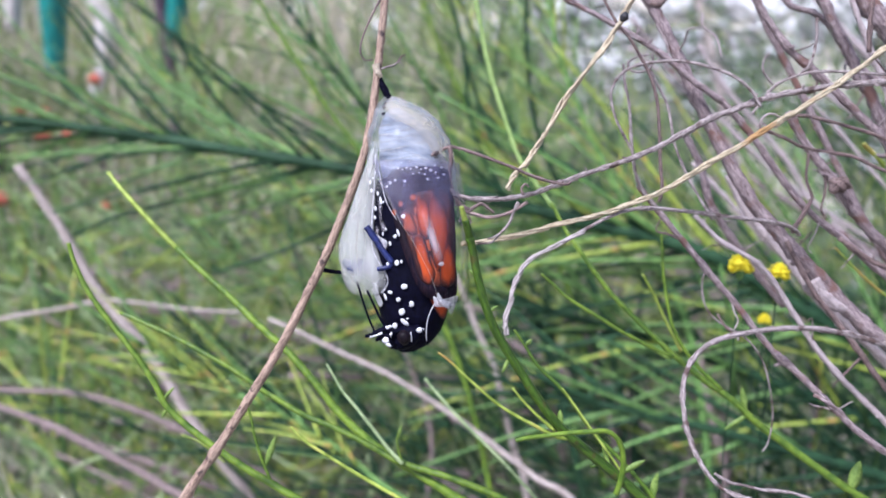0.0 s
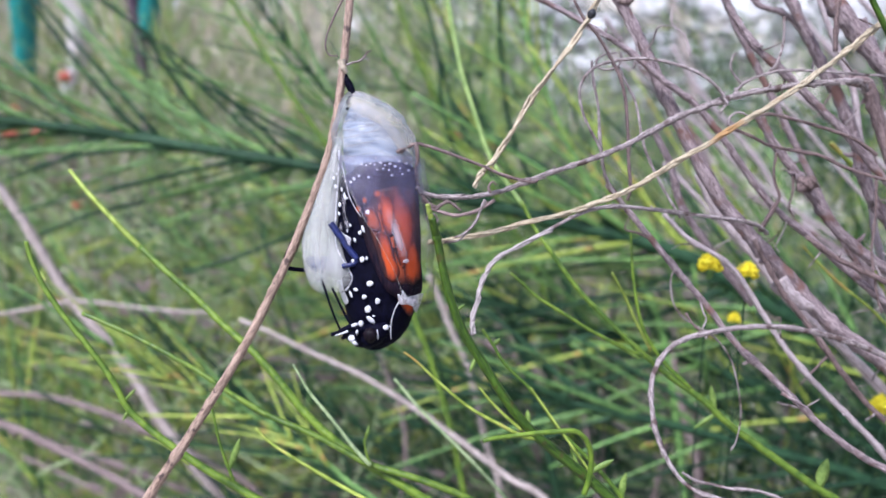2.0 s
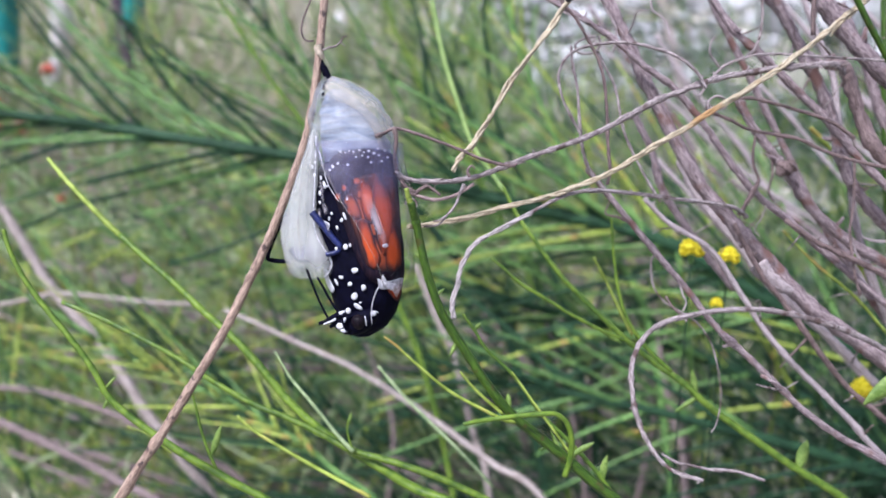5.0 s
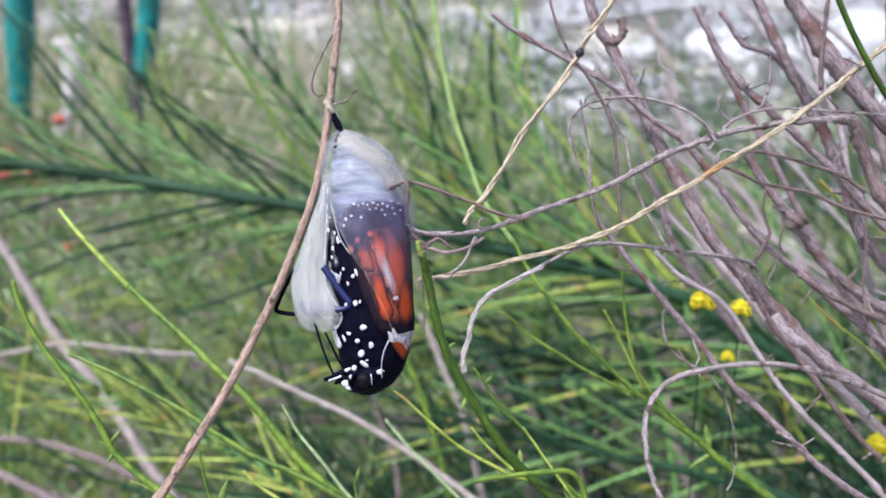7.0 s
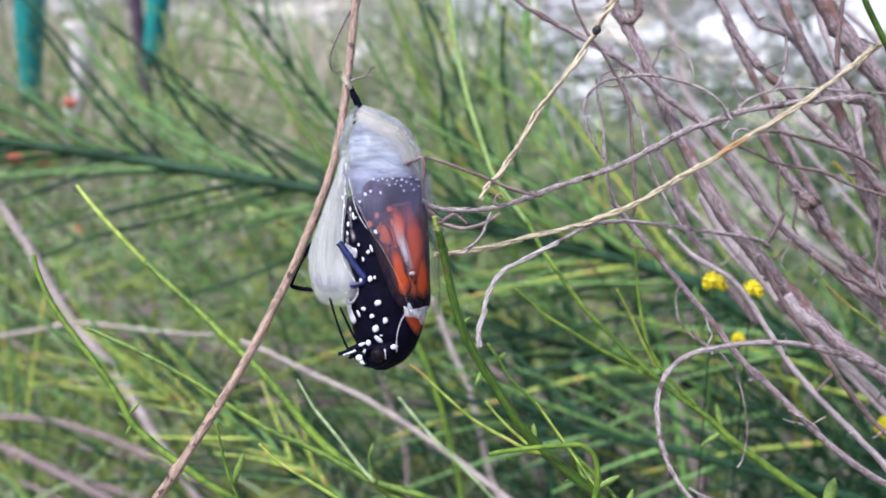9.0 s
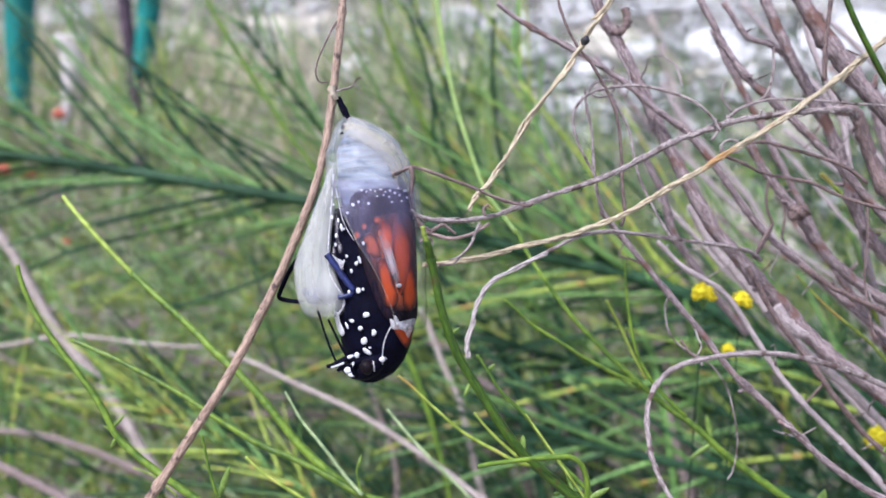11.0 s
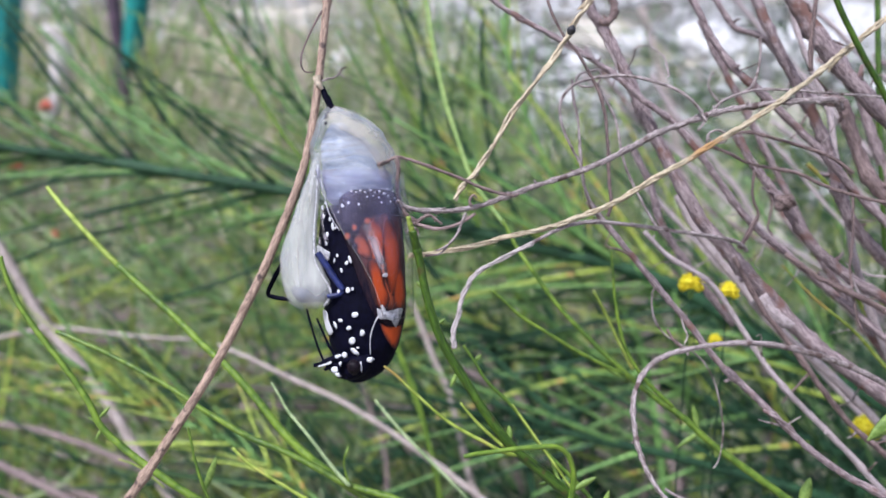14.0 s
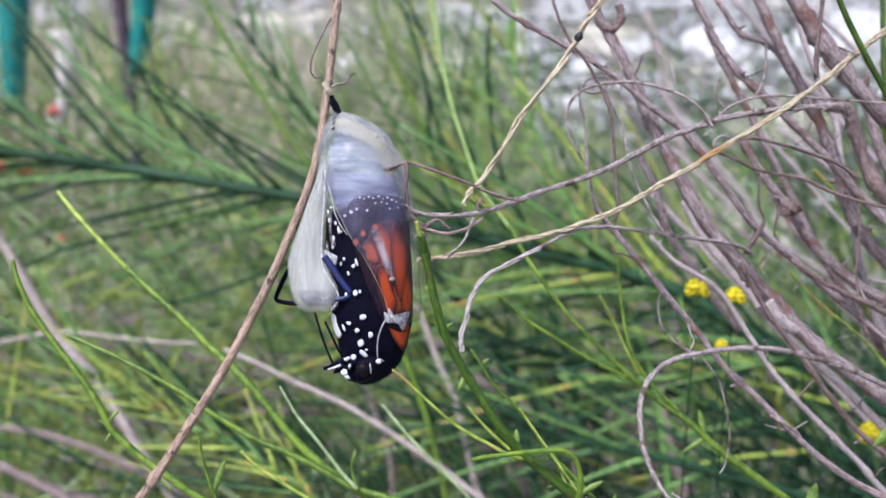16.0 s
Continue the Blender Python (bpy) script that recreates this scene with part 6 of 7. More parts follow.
limbbr_102 = limb(limbbr, "shoot", DEEP, [(-170.2, 237.2, 358.9), (-166.4, 237.1, 353.5), (-160.3, 235.9, 344.7), (-151.9, 233.7, 332.6), (-141.0, 231.1, 319.3), (-132.4, 229.5, 309.2), (-126.0, 229.3, 303.9), (-114.9, 229.1, 298.8)], 0.679, 1.400, rough=0.05)
limbbr_103 = limb(limbbr, "shoot", DEEP, [(-118.4, 221.8, 345.4), (-114.8, 223.4, 336.8), (-108.4, 223.9, 324.7), (-100.7, 224.7, 313.4), (-92.7, 225.7, 302.9), (-82.2, 227.2, 294.5)], 0.658, 1.283, rough=0.05)
limbbr_104 = limb(limbbr, "shoot", GREEN, [(-161.5, 246.2, 354.6), (-145.2, 241.3, 339.0), (-128.9, 236.5, 323.4), (-112.6, 232.9, 312.3), (-96.2, 230.5, 305.2), (-77.6, 227.7, 296.8), (-61.2, 225.8, 291.3)], 0.817, 1.400, rough=0.05)
limbbr_105 = limb(limbbr, "shoot", DEEP, [(-189.5, 240.9, 334.2), (-175.5, 237.9, 324.9), (-166.2, 235.6, 317.6), (-154.5, 233.1, 309.8), (-145.2, 231.3, 304.2)], 0.700, 1.167, rough=0.05)
limbbr_106 = limb(limbbr, "shoot", DEEP, [(-184.9, 226.6, 284.9), (-170.9, 227.3, 288.4), (-156.9, 228.7, 294.1), (-145.2, 230.0, 299.7), (-138.2, 230.7, 302.7)], 0.583, 1.050, rough=0.05)
limbbr_107 = limb(limbbr, "shoot", GREEN, [(-183.8, 212.4, 271.9), (-164.4, 215.6, 276.9), (-147.1, 219.4, 284.3), (-127.3, 223.2, 291.7), (-114.2, 226.5, 296.9), (-107.9, 228.8, 298.4)], 0.566, 1.167, rough=0.05)
limbbr_108 = limb(limbbr, "shoot", DEEP, [(-165.7, 209.9, 264.4), (-148.5, 213.7, 271.6), (-126.5, 216.7, 276.7), (-104.3, 219.7, 281.4), (-81.7, 222.9, 287.1), (-61.2, 225.7, 291.0)], 0.679, 1.283, rough=0.05)
limbbr_109 = limb(limbbr, "shoot", DEEP, [(-134.2, 204.5, 284.3), (-114.1, 210.5, 288.6), (-95.6, 216.3, 292.0), (-76.4, 221.4, 292.8), (-63.6, 225.8, 291.3)], 0.658, 1.050, rough=0.05)
limbbr_110 = limb(limbbr, "shoot", GREEN, [(-112.3, 200.7, 272.8), (-94.1, 206.7, 276.9), (-75.2, 212.8, 281.2), (-58.0, 218.4, 284.1), (-40.2, 224.1, 286.9)], 0.658, 1.167, rough=0.05)
limbbr_111 = limb(limbbr, "shoot", DEEP, [(-103.5, 195.1, 253.9), (-82.3, 198.9, 259.6), (-60.7, 203.3, 267.5), (-34.2, 208.3, 277.7), (-14.1, 212.3, 284.2)], 0.658, 1.357, rough=0.05)
limbbr_112 = limb(limbbr, "shoot", DEEP, [(-2.7, 216.2, 334.5), (1.7, 213.8, 319.6), (8.3, 211.4, 304.4), (17.3, 209.5, 291.3), (28.7, 207.8, 279.0), (40.2, 207.7, 272.1)], 0.658, 1.244, rough=0.05)
limbbr_113 = limb(limbbr, "shoot", GREEN, [(1.7, 194.2, 258.7), (21.6, 198.2, 262.1), (42.0, 202.2, 265.5), (65.0, 205.5, 266.4)], 0.658, 1.131, rough=0.05)
limbbr_114 = limb(limbbr, "shoot", DEEP, [(-2.6, 178.9, 241.5), (20.9, 180.9, 242.9), (42.5, 183.3, 245.4), (66.6, 185.8, 249.0), (88.8, 189.4, 255.7), (102.5, 191.9, 258.3)], 0.742, 1.315, rough=0.05)
limbbr_115 = limb(limbbr, "shoot", DEEP, [(20.7, 175.0, 229.4), (44.4, 178.0, 232.6), (70.6, 181.5, 237.9), (93.0, 185.8, 245.4), (111.2, 189.6, 251.0)], 0.742, 1.315, rough=0.05)
limbbr_116 = limb(limbbr, "shoot", DEEP, [(31.3, 168.9, 209.1), (53.0, 173.1, 216.2), (79.3, 177.2, 223.5), (108.2, 181.3, 230.9), (137.5, 184.2, 234.3)], 0.742, 1.315, rough=0.05)
limbbr_117 = limb(limbbr, "shoot", GREEN, [(46.7, 166.4, 237.8), (72.5, 169.9, 233.8), (94.9, 174.7, 233.9), (124.5, 180.5, 238.2), (141.9, 183.9, 233.2)], 0.718, 1.096, rough=0.05)
limbbr_118 = limb(limbbr, "shoot", GREEN, [(-34.4, 212.5, 355.5), (-24.2, 212.1, 336.8), (-13.7, 211.5, 317.6), (-5.0, 211.4, 299.9), (8.5, 211.4, 282.8)], 0.636, 1.131, rough=0.05)
limbbr_119 = limb(limbbr, "shoot", DEEP, [(-13.2, 215.6, 367.8), (-7.0, 214.9, 351.5), (-3.1, 214.1, 334.7), (-1.6, 212.7, 315.3), (3.9, 211.6, 297.6), (13.0, 210.7, 280.6)], 0.636, 1.131, rough=0.05)
limbbr_120 = limb(limbbr, "shoot", DEEP, [(20.7, 213.7, 363.9), (19.9, 213.8, 349.6), (21.3, 213.0, 332.7), (23.7, 211.6, 313.3), (30.7, 209.9, 293.5), (42.4, 207.9, 273.2)], 0.742, 1.131, rough=0.05)
comb(limbbr_101, [(-163.8, 202.9, 312.5), (-146.2, 200.6, 310.6), (-126.7, 198.3, 308.4), (-103.1, 195.6, 305.2), (-77.6, 192.7, 301.5), (-54.5, 190.0, 298.5), (-31.5, 187.1, 294.9), (-6.6, 184.0, 290.4), (20.0, 180.4, 284.5)], 46, 4, (DEEP, GREEN,), reach=(0.04, 0.10), up=0.95, down=0.5, stout=0.0012)
comb(limbbr_101, [(20.0, 180.4, 284.5), (50.5, 176.2, 278.0), (70.5, 172.8, 273.9), (90.2, 168.7, 267.2), (109.7, 163.4, 256.3), (139.0, 156.3, 239.8), (177.7, 145.8, 212.2)], 44, 5, (DEEP, GREEN, GREEN, LIME,), reach=(0.05, 0.11), up=0.7, down=0.9, stout=0.0013)
# two low branches added at right; shade is put into their dark green
limbb = thing("broom_branch", "low broom branch, dark green standing in for shade", "broom branch")
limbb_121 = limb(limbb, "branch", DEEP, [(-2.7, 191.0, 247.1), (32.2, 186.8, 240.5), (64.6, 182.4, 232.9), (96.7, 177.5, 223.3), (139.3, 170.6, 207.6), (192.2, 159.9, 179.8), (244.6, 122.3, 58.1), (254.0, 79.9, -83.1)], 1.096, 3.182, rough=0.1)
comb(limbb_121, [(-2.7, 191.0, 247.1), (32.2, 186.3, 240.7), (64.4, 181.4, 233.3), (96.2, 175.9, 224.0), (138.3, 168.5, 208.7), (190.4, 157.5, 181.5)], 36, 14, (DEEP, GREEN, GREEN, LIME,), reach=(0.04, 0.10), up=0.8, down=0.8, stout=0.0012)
limbc = thing("broom_branch", "broom branch near the ground, coloured dark for shade", "broom branch")
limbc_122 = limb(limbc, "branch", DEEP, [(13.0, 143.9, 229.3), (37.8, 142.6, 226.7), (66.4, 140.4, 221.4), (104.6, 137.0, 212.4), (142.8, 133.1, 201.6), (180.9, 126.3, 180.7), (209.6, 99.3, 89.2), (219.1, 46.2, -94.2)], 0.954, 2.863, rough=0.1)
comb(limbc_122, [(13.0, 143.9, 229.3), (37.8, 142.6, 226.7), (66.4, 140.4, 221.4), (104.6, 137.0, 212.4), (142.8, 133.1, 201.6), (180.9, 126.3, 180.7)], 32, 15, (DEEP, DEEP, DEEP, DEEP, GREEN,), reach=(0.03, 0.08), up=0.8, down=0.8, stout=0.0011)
limbd = thing("broom_branch", "yellow-green broom branch with fine shoots", "broom branch")
limbd_123 = limb(limbd, "branch", GREEN, [(-210.3, 280.1, 252.0), (-173.3, 275.1, 246.3), (-136.8, 269.7, 239.4), (-95.4, 262.8, 227.4), (-51.8, 254.3, 210.4), (1.9, 242.1, 180.9), (65.6, 218.0, 111.1), (104.6, 164.0, -64.2), (111.8, 104.2, -262.4)], 0.689, 1.570, rough=0.1)
comb(limbd_123, [(-210.3, 280.1, 252.0), (-172.7, 273.6, 246.7), (-135.8, 266.8, 240.3), (-94.3, 258.5, 228.9), (-51.0, 248.7, 212.7), (1.9, 235.3, 184.4)], 60, 16, (LIME, GREEN, GREEN, PALEGREEN,), reach=(0.03, 0.09), up=0.9, down=0.9, stout=0.0006)
limbe = thing("broom_branch", "yellow-green broom branch with fine shoots", "broom branch")
limbe_124 = limb(limbe, "branch", DEEP, [(-227.0, 279.5, 212.6), (-183.3, 273.7, 205.8), (-137.4, 266.2, 193.7), (-92.1, 258.1, 179.2), (-42.0, 246.9, 154.4), (12.9, 231.9, 116.9), (53.4, 194.9, 1.8), (66.4, 147.8, -150.3)], 0.707, 1.612, rough=0.1)
comb(limbe_124, [(-227.0, 279.5, 212.6), (-182.7, 272.6, 206.2), (-136.6, 264.1, 194.7), (-91.3, 255.0, 180.7), (-41.5, 242.8, 156.8), (12.7, 227.0, 120.4)], 56, 17, (LIME, GREEN, DEEP, PALEGREEN,), reach=(0.03, 0.085), up=0.9, down=0.9, stout=0.0006)
limbf = thing("broom_branch", "upright dark green broom branch", "broom branch")
limbf_125 = limb(limbf, "branch", DEEP, [(-83.4, 246.6, 361.8), (-65.3, 236.8, 339.6), (-48.7, 227.8, 320.0), (-25.5, 217.0, 294.3), (1.7, 204.2, 262.5), (32.9, 186.7, 214.2), (65.8, 134.4, 45.7), (71.8, 89.7, -98.9)], 0.817, 2.192, rough=0.1)
comb(limbf_125, [(-83.4, 246.6, 361.8), (-64.9, 234.6, 339.7), (-48.1, 223.5, 320.5), (-25.0, 210.6, 295.5), (1.7, 196.1, 265.1)], 34, 18, (DEEP, GREEN,), reach=(0.03, 0.09), up=0.6, down=0.6, stout=0.0007)
limbg = thing("broom_branch", "upright dark green broom branch", "broom branch")
limbg_126 = limb(limbg, "branch", DEEP, [(-16.9, 302.7, 381.0), (-3.4, 290.6, 350.2), (7.2, 280.1, 324.8), (20.3, 268.2, 294.9), (38.4, 254.9, 260.4), (63.9, 235.2, 204.2), (89.1, 185.9, 45.3), (93.5, 141.2, -99.0)], 0.940, 2.291, rough=0.1)
comb(limbg_126, [(-16.9, 302.7, 381.0), (-3.4, 288.4, 350.2), (7.1, 275.7, 325.2), (19.9, 261.8, 296.0), (37.5, 246.6, 262.7)], 34, 19, (DEEP, GREEN, LIME,), reach=(0.04, 0.1), up=0.6, down=0.6, stout=0.0007)
limbh = thing("broom_branch", "upright light green broom branch", "broom branch")
limbh_127 = limb(limbh, "branch", GREEN, [(-211.7, 350.6, 388.1), (-185.7, 333.4, 348.4), (-163.2, 320.6, 323.6), (-135.4, 307.8, 299.4), (-99.8, 294.2, 273.1), (-53.8, 277.6, 236.8), (13.0, 247.1, 154.0), (53.7, 189.0, -26.3), (61.1, 162.8, -98.7)], 1.039, 2.149, rough=0.1)
comb(limbh_127, [(-211.7, 350.6, 388.1), (-184.3, 330.3, 348.5), (-160.8, 314.4, 324.1), (-132.4, 298.7, 300.6), (-96.8, 282.4, 275.6), (-51.8, 263.3, 241.4)], 34, 20, (GREEN, LIME,), reach=(0.04, 0.1), up=0.6, down=0.6, stout=0.0007)
limbi = thing("broom_branch", "yellow-green broom branch between grass stalks", "broom branch")
limbi_128 = limb(limbi, "branch", GREEN, [(-105.5, 123.3, 257.5), (-89.7, 119.4, 250.1), (-70.7, 115.3, 242.7), (-50.3, 110.9, 233.9), (-31.7, 105.6, 222.1), (-8.5, 96.1, 196.1), (4.7, 65.2, 95.0), (7.9, 19.1, -59.6)], 0.509, 1.138, rough=0.1)
comb(limbi_128, [(-105.5, 123.3, 257.5), (-89.3, 118.4, 250.5), (-70.0, 113.4, 243.8), (-49.6, 108.0, 235.6), (-31.1, 101.8, 224.5)], 30, 23, (LIME, GREEN,), reach=(0.02, 0.05), up=0.8, down=0.6, stout=0.0007)
limbj = thing("broom_branch", "light green broom branch among dry twigs", "broom branch")
limbj_129 = limb(limbj, "branch", GREEN, [(27.1, 212.4, 359.9), (31.3, 206.5, 339.5), (39.8, 199.8, 317.2), (50.4, 193.2, 294.8), (65.3, 184.6, 266.4), (84.3, 171.3, 221.6), (99.2, 124.1, 58.7), (101.3, 77.0, -104.4)], 0.742, 1.697, rough=0.1)
comb(limbj_129, [(27.1, 212.4, 359.9), (31.3, 206.5, 339.5), (39.8, 199.8, 317.2), (50.4, 193.2, 294.8), (65.3, 184.6, 266.4)], 30, 24, (GREEN, LIME,), reach=(0.03, 0.07), up=0.6, down=0.6, stout=0.0007)
st1180 = thing("dead_stalk", "tall pale dry stalk standing further back", "dead stalk", group="dead stalks")
st1180_136 = limb(st1180, "stalk", PALE, [(212.2, 733.6, 376.4), (230.8, 717.6, 322.1), (246.1, 698.5, 257.0), (259.7, 670.0, 159.3), (253.5, 564.1, -208.7)], 3.959, 5.656)
pale1 = thing("dead_stalk", "pale dry stalk leaning behind the shoots", "dead stalk", group="dead stalks")
pale1_137 = limb(pale1, "stalk", PALE, [(-176.5, 198.6, 296.5), (-170.1, 196.1, 288.4), (-163.8, 193.3, 279.3), (-159.5, 191.5, 273.2), (-151.0, 187.2, 259.0), (-142.6, 183.4, 246.4), (-129.8, 179.1, 232.6), (-119.2, 174.8, 218.4), (-109.7, 170.2, 203.2), (-98.0, 165.6, 188.0), (-74.7, 154.0, 149.4), (-39.3, 72.2, 85.0)], 1.803, 2.121)
pale2 = thing("dead_stalk", "pinkish dry stalk lying between the shoots", "dead stalk", group="dead stalks")
pale2_138 = limb(pale2, "stalk", PALE, [(-65.7, 133.7, 260.4), (-54.5, 129.9, 257.2), (-43.6, 126.0, 253.3), (-26.0, 121.2, 247.0), (-8.8, 115.7, 238.1), (3.1, 110.9, 231.4), (18.0, 105.2, 221.9), (34.3, 99.1, 210.8), (67.6, 88.9, 150.9)], 0.707, 1.057)
pale3 = thing("dead_stalk", "pale broken dry stalk standing in the grass", "dead stalk", group="dead stalks")
pale3_139 = limb(pale3, "stalk", PALE, [(-6.4, 164.8, 264.4), (-2.4, 162.3, 255.9), (1.6, 159.2, 245.4), (7.5, 155.5, 233.1), (11.1, 151.3, 218.8), (14.4, 147.4, 205.5), (19.4, 141.8, 186.6), (25.3, 121.4, 116.2)], 0.990, 1.287)
pale4 = thing("dead_stalk", "thin pale stalk lying across the grass", "dead stalk", group="dead stalks")
pale4_140 = limb(pale4, "stalk", PALE, [(-80.5, 153.1, 254.4), (-99.3, 157.8, 253.6), (-118.6, 162.7, 253.8), (-134.4, 167.3, 253.1), (-152.7, 170.8, 248.5), (-183.8, 174.0, 241.8), (-245.0, 175.2, 225.7), (-286.7, 131.8, 56.4)], 0.668, 0.954)
pale5 = thing("dead_stalk", "dull pinkish dry stalk low in the grass", "dead stalk", group="dead stalks")
pale5_141 = limb(pale5, "stalk", STALK, [(-260.2, 212.3, 193.4), (-195.3, 210.7, 192.6), (-173.7, 209.9, 191.6), (-154.4, 208.2, 187.1), (-132.8, 205.4, 179.1), (-108.8, 201.6, 167.7), (-79.9, 195.7, 149.4), (-60.7, 180.7, 98.7)], 1.322, 1.563, rough=0.3, knots=3)
pale6 = thing("dead_stalk", "dull brown dry stalk low in the grass", "dead stalk", group="dead stalks")
pale6_142 = limb(pale6, "stalk", STALK, [(-214.2, 159.1, 228.9), (-160.7, 153.1, 212.1), (-144.9, 150.8, 205.6), (-131.0, 148.7, 199.0), (-113.2, 145.6, 189.6), (-89.5, 140.2, 172.6), (-73.6, 123.4, 115.6)], 1.287, 1.584, rough=0.3, knots=3)
pale7 = thing("dead_stalk", "thin brown upright stalk behind the dry loop", "dead stalk", group="dead stalks")
pale7_143 = limb(pale7, "stalk", STALK, [(84.3, 174.9, 233.9), (86.0, 171.3, 221.6), (88.6, 167.7, 209.4), (91.8, 164.1, 197.2), (95.0, 159.4, 180.9), (97.1, 135.9, 99.4)], 1.273, 1.485, rough=0.3, knots=3)
pale8 = thing("dead_stalk", "thin brown upright stalk in the grass", "dead stalk", group="dead stalks")
pale8_144 = limb(pale8, "stalk", STALK, [(75.2, 236.0, 228.6), (73.6, 230.4, 209.1), (71.9, 224.8, 189.5), (70.6, 219.2, 169.9), (70.1, 191.0, 72.1)], 1.018, 1.273, rough=0.3, knots=3)
flower((49.3, 41.8, 311.2), 1.59, YELLOW)
flower((56.2, 41.2, 309.8), 1.38, YELLOW)
flower((61.0, 57.2, 293.5), 0.96, YELLOW)
flower((93.0, 51.4, 275.7), 2.04, YELLOW)
flower((-288.2, 513.4, 297.2), 7.64, RED)
flower((-279.7, 486.4, 203.9), 6.79, RED)
flower((7.0, 495.3, 256.5), 7.21, RED)
flower((-328.1, 506.9, 271.7), 8.48, RED)
flower((-285.1, 451.5, 263.2), 7.00, RED)
flower((-302.6, 452.4, 265.0), 8.17, RED)
flower((-305.1, 391.5, 234.1), 8.48, RED)
flower((-460.2, 711.0, 247.5), 9.05, RED)
for _i, (_x, _y, _size) in enumerate(((0.98, 2.05, 0.12), (1.22, 2.2, 0.15), (0.80, 2.3, 0.09), (1.05, 1.75, 0.06), (0.62, 2.35, 0.06), (0.42, 2.1, 0.05),
                                      (0.25, 2.25, 0.055), (0.12, 2.0, 0.035), (0.33, 1.8, 0.03), (-0.35, 1.7, 0.045), (-0.22, 2.1, 0.05), (1.3, 1.8, 0.07), (-0.62, 1.75, 0.05), (-0.9, 1.9, 0.07), (-0.75, 2.2, 0.06))):
    rock(_x, _y, _size, _i + 1)


def build_stake(at, tall, sleeve, label):
    """An upright dark stake with a drooping teal plastic sleeve tied beside it."""
    x, y = at
    st = thing("garden_stake", label, "garden stake", (x, y, ground_height(x, y)), "garden stakes")
    limb(st, "stake", STAKE, [(0, 0, -20), (6, 0, tall * 300), (2, 0, tall * 700), (10, 0, tall * 1000)], 9, 8)
    for sx, top, bottom, w, skin_of, word in sleeve:
        limb(st, "sleeve", skin_of, [(sx, 0, top), (sx + 4, -4, top * 0.7 + bottom * 0.3), (sx - 10, -2, top * 0.35 + bottom * 0.65), (sx - 30, 0, bottom)], w, w * 0.45, word, rough=0.4)


build_stake((-0.395, 0.95), 0.62, [(44, 560, 292, 23, TEAL, "teal plastic sleeve")], "dark upright stake with a teal plastic sleeve")
build_stake((-0.67, 1.0), 0.60, [(132, 600, 225, 29, TEAL, "teal plastic sleeve"), (84, 600, 290, 22, WHITEPLASTIC, "off-white plastic sleeve"), (34, 600, 300, 40, CYAN, "bright cyan plastic sleeve"), (182, 330, 190, 19, WHITEPLASTIC, "off-white plastic sleeve")], "dark upright stake with a wide teal plastic sleeve")


for _i, (_x, _y, _top) in enumerate(((0.06, 0.19, 0.23), (0.095, 0.2, 0.235), (0.115, 0.225, 0.22), (0.15, 0.21, 0.24), (0.04, 0.23, 0.22), (-0.015, 0.2, 0.22))):
    _stalk = thing("dead_stalk", "thin pinkish brown stalk standing in the shade", "dead stalk", (0, 0, 0), "dead stalks")
    limb(_stalk, "stalk", STALK, [((_x - 0.022) * 1000, _y * 1000 + 8, _top * 1060), ((_x - 0.012) * 1000, _y * 1000 + 4, _top * 960), ((_x - 0.002) * 1000, _y * 1000 - 3, _top * 800), (_x * 1000 + (-1) ** _i * 7, _y * 1000 - 6, _top * 500), (_x * 1000 + 6, _y * 1000 - 9, -20)], 0.3, 1.5 + 0.2 * (_i % 3), rough=0.25)


# ---- fill: bushes, grass, gravel, distance ----
def build_bush(x, y, height, per_stem, seed, label, mats, lean=-0.6, stems=6):
    """A rush-like broom bush: arching stems with straight thin side shoots along them."""
    rnd = random.Random(seed)
    b = thing("broom_bush", label, "broom bush", (x, y, ground_height(x, y)), "broom bushes")
    for _ in range(stems):
        way = Vector((rnd.gauss(lean, 0.35), rnd.uniform(-0.18, 0.22), 1))
        bend = Vector((rnd.uniform(-0.45, 0.1), rnd.uniform(-0.1, 0.1), -0.15))
        tall = height * rnd.uniform(0.75, 1.15)
        line = spline([Vector((0, 0, -0.02)) + (way * t + bend * t * t) * tall for t in (0, 0.25, 0.5, 0.75, 1.0)], 5)
        n = len(line)
        wide = rnd.uniform(0.0011, 0.0019)
        v, f = tube(line, [wide * (1 - 0.7 * i / n) for i in range(n)], 6, 0.1)
        stalk = link_mesh("stem", v, f, DEEP, b)
        for k in range(per_stem):
            i = min(n - 2, int(n * (0.22 + 0.78 * (k + rnd.random()) / per_stem)))
            p = line[i]
            along = (line[i + 1] - line[i]).normalized()
            out = along.cross(Vector((rnd.uniform(-0.5, 0.5), 1, rnd.uniform(-0.5, 0.5)))).normalized() * (1 if k % 2 else -1)
            go = (along + out * rnd.uniform(0.25, 0.75)).normalized()
            size = rnd.uniform(0.035, 0.095)
            sag = Vector((rnd.uniform(-0.12, 0.12), 0, rnd.uniform(-0.12, 0.08)))
            tip = spline([p + (go * t + sag * t * t) * size for t in (0, 0.5, 1.0)], 3)
            r = rnd.uniform(0.0005, 0.0011)
            v, f = tube(tip, [r * (1 - 0.55 * q / len(tip)) for q in range(len(tip))], 5)
            link_mesh("shoot", v, f, rnd.choice(mats), stalk)


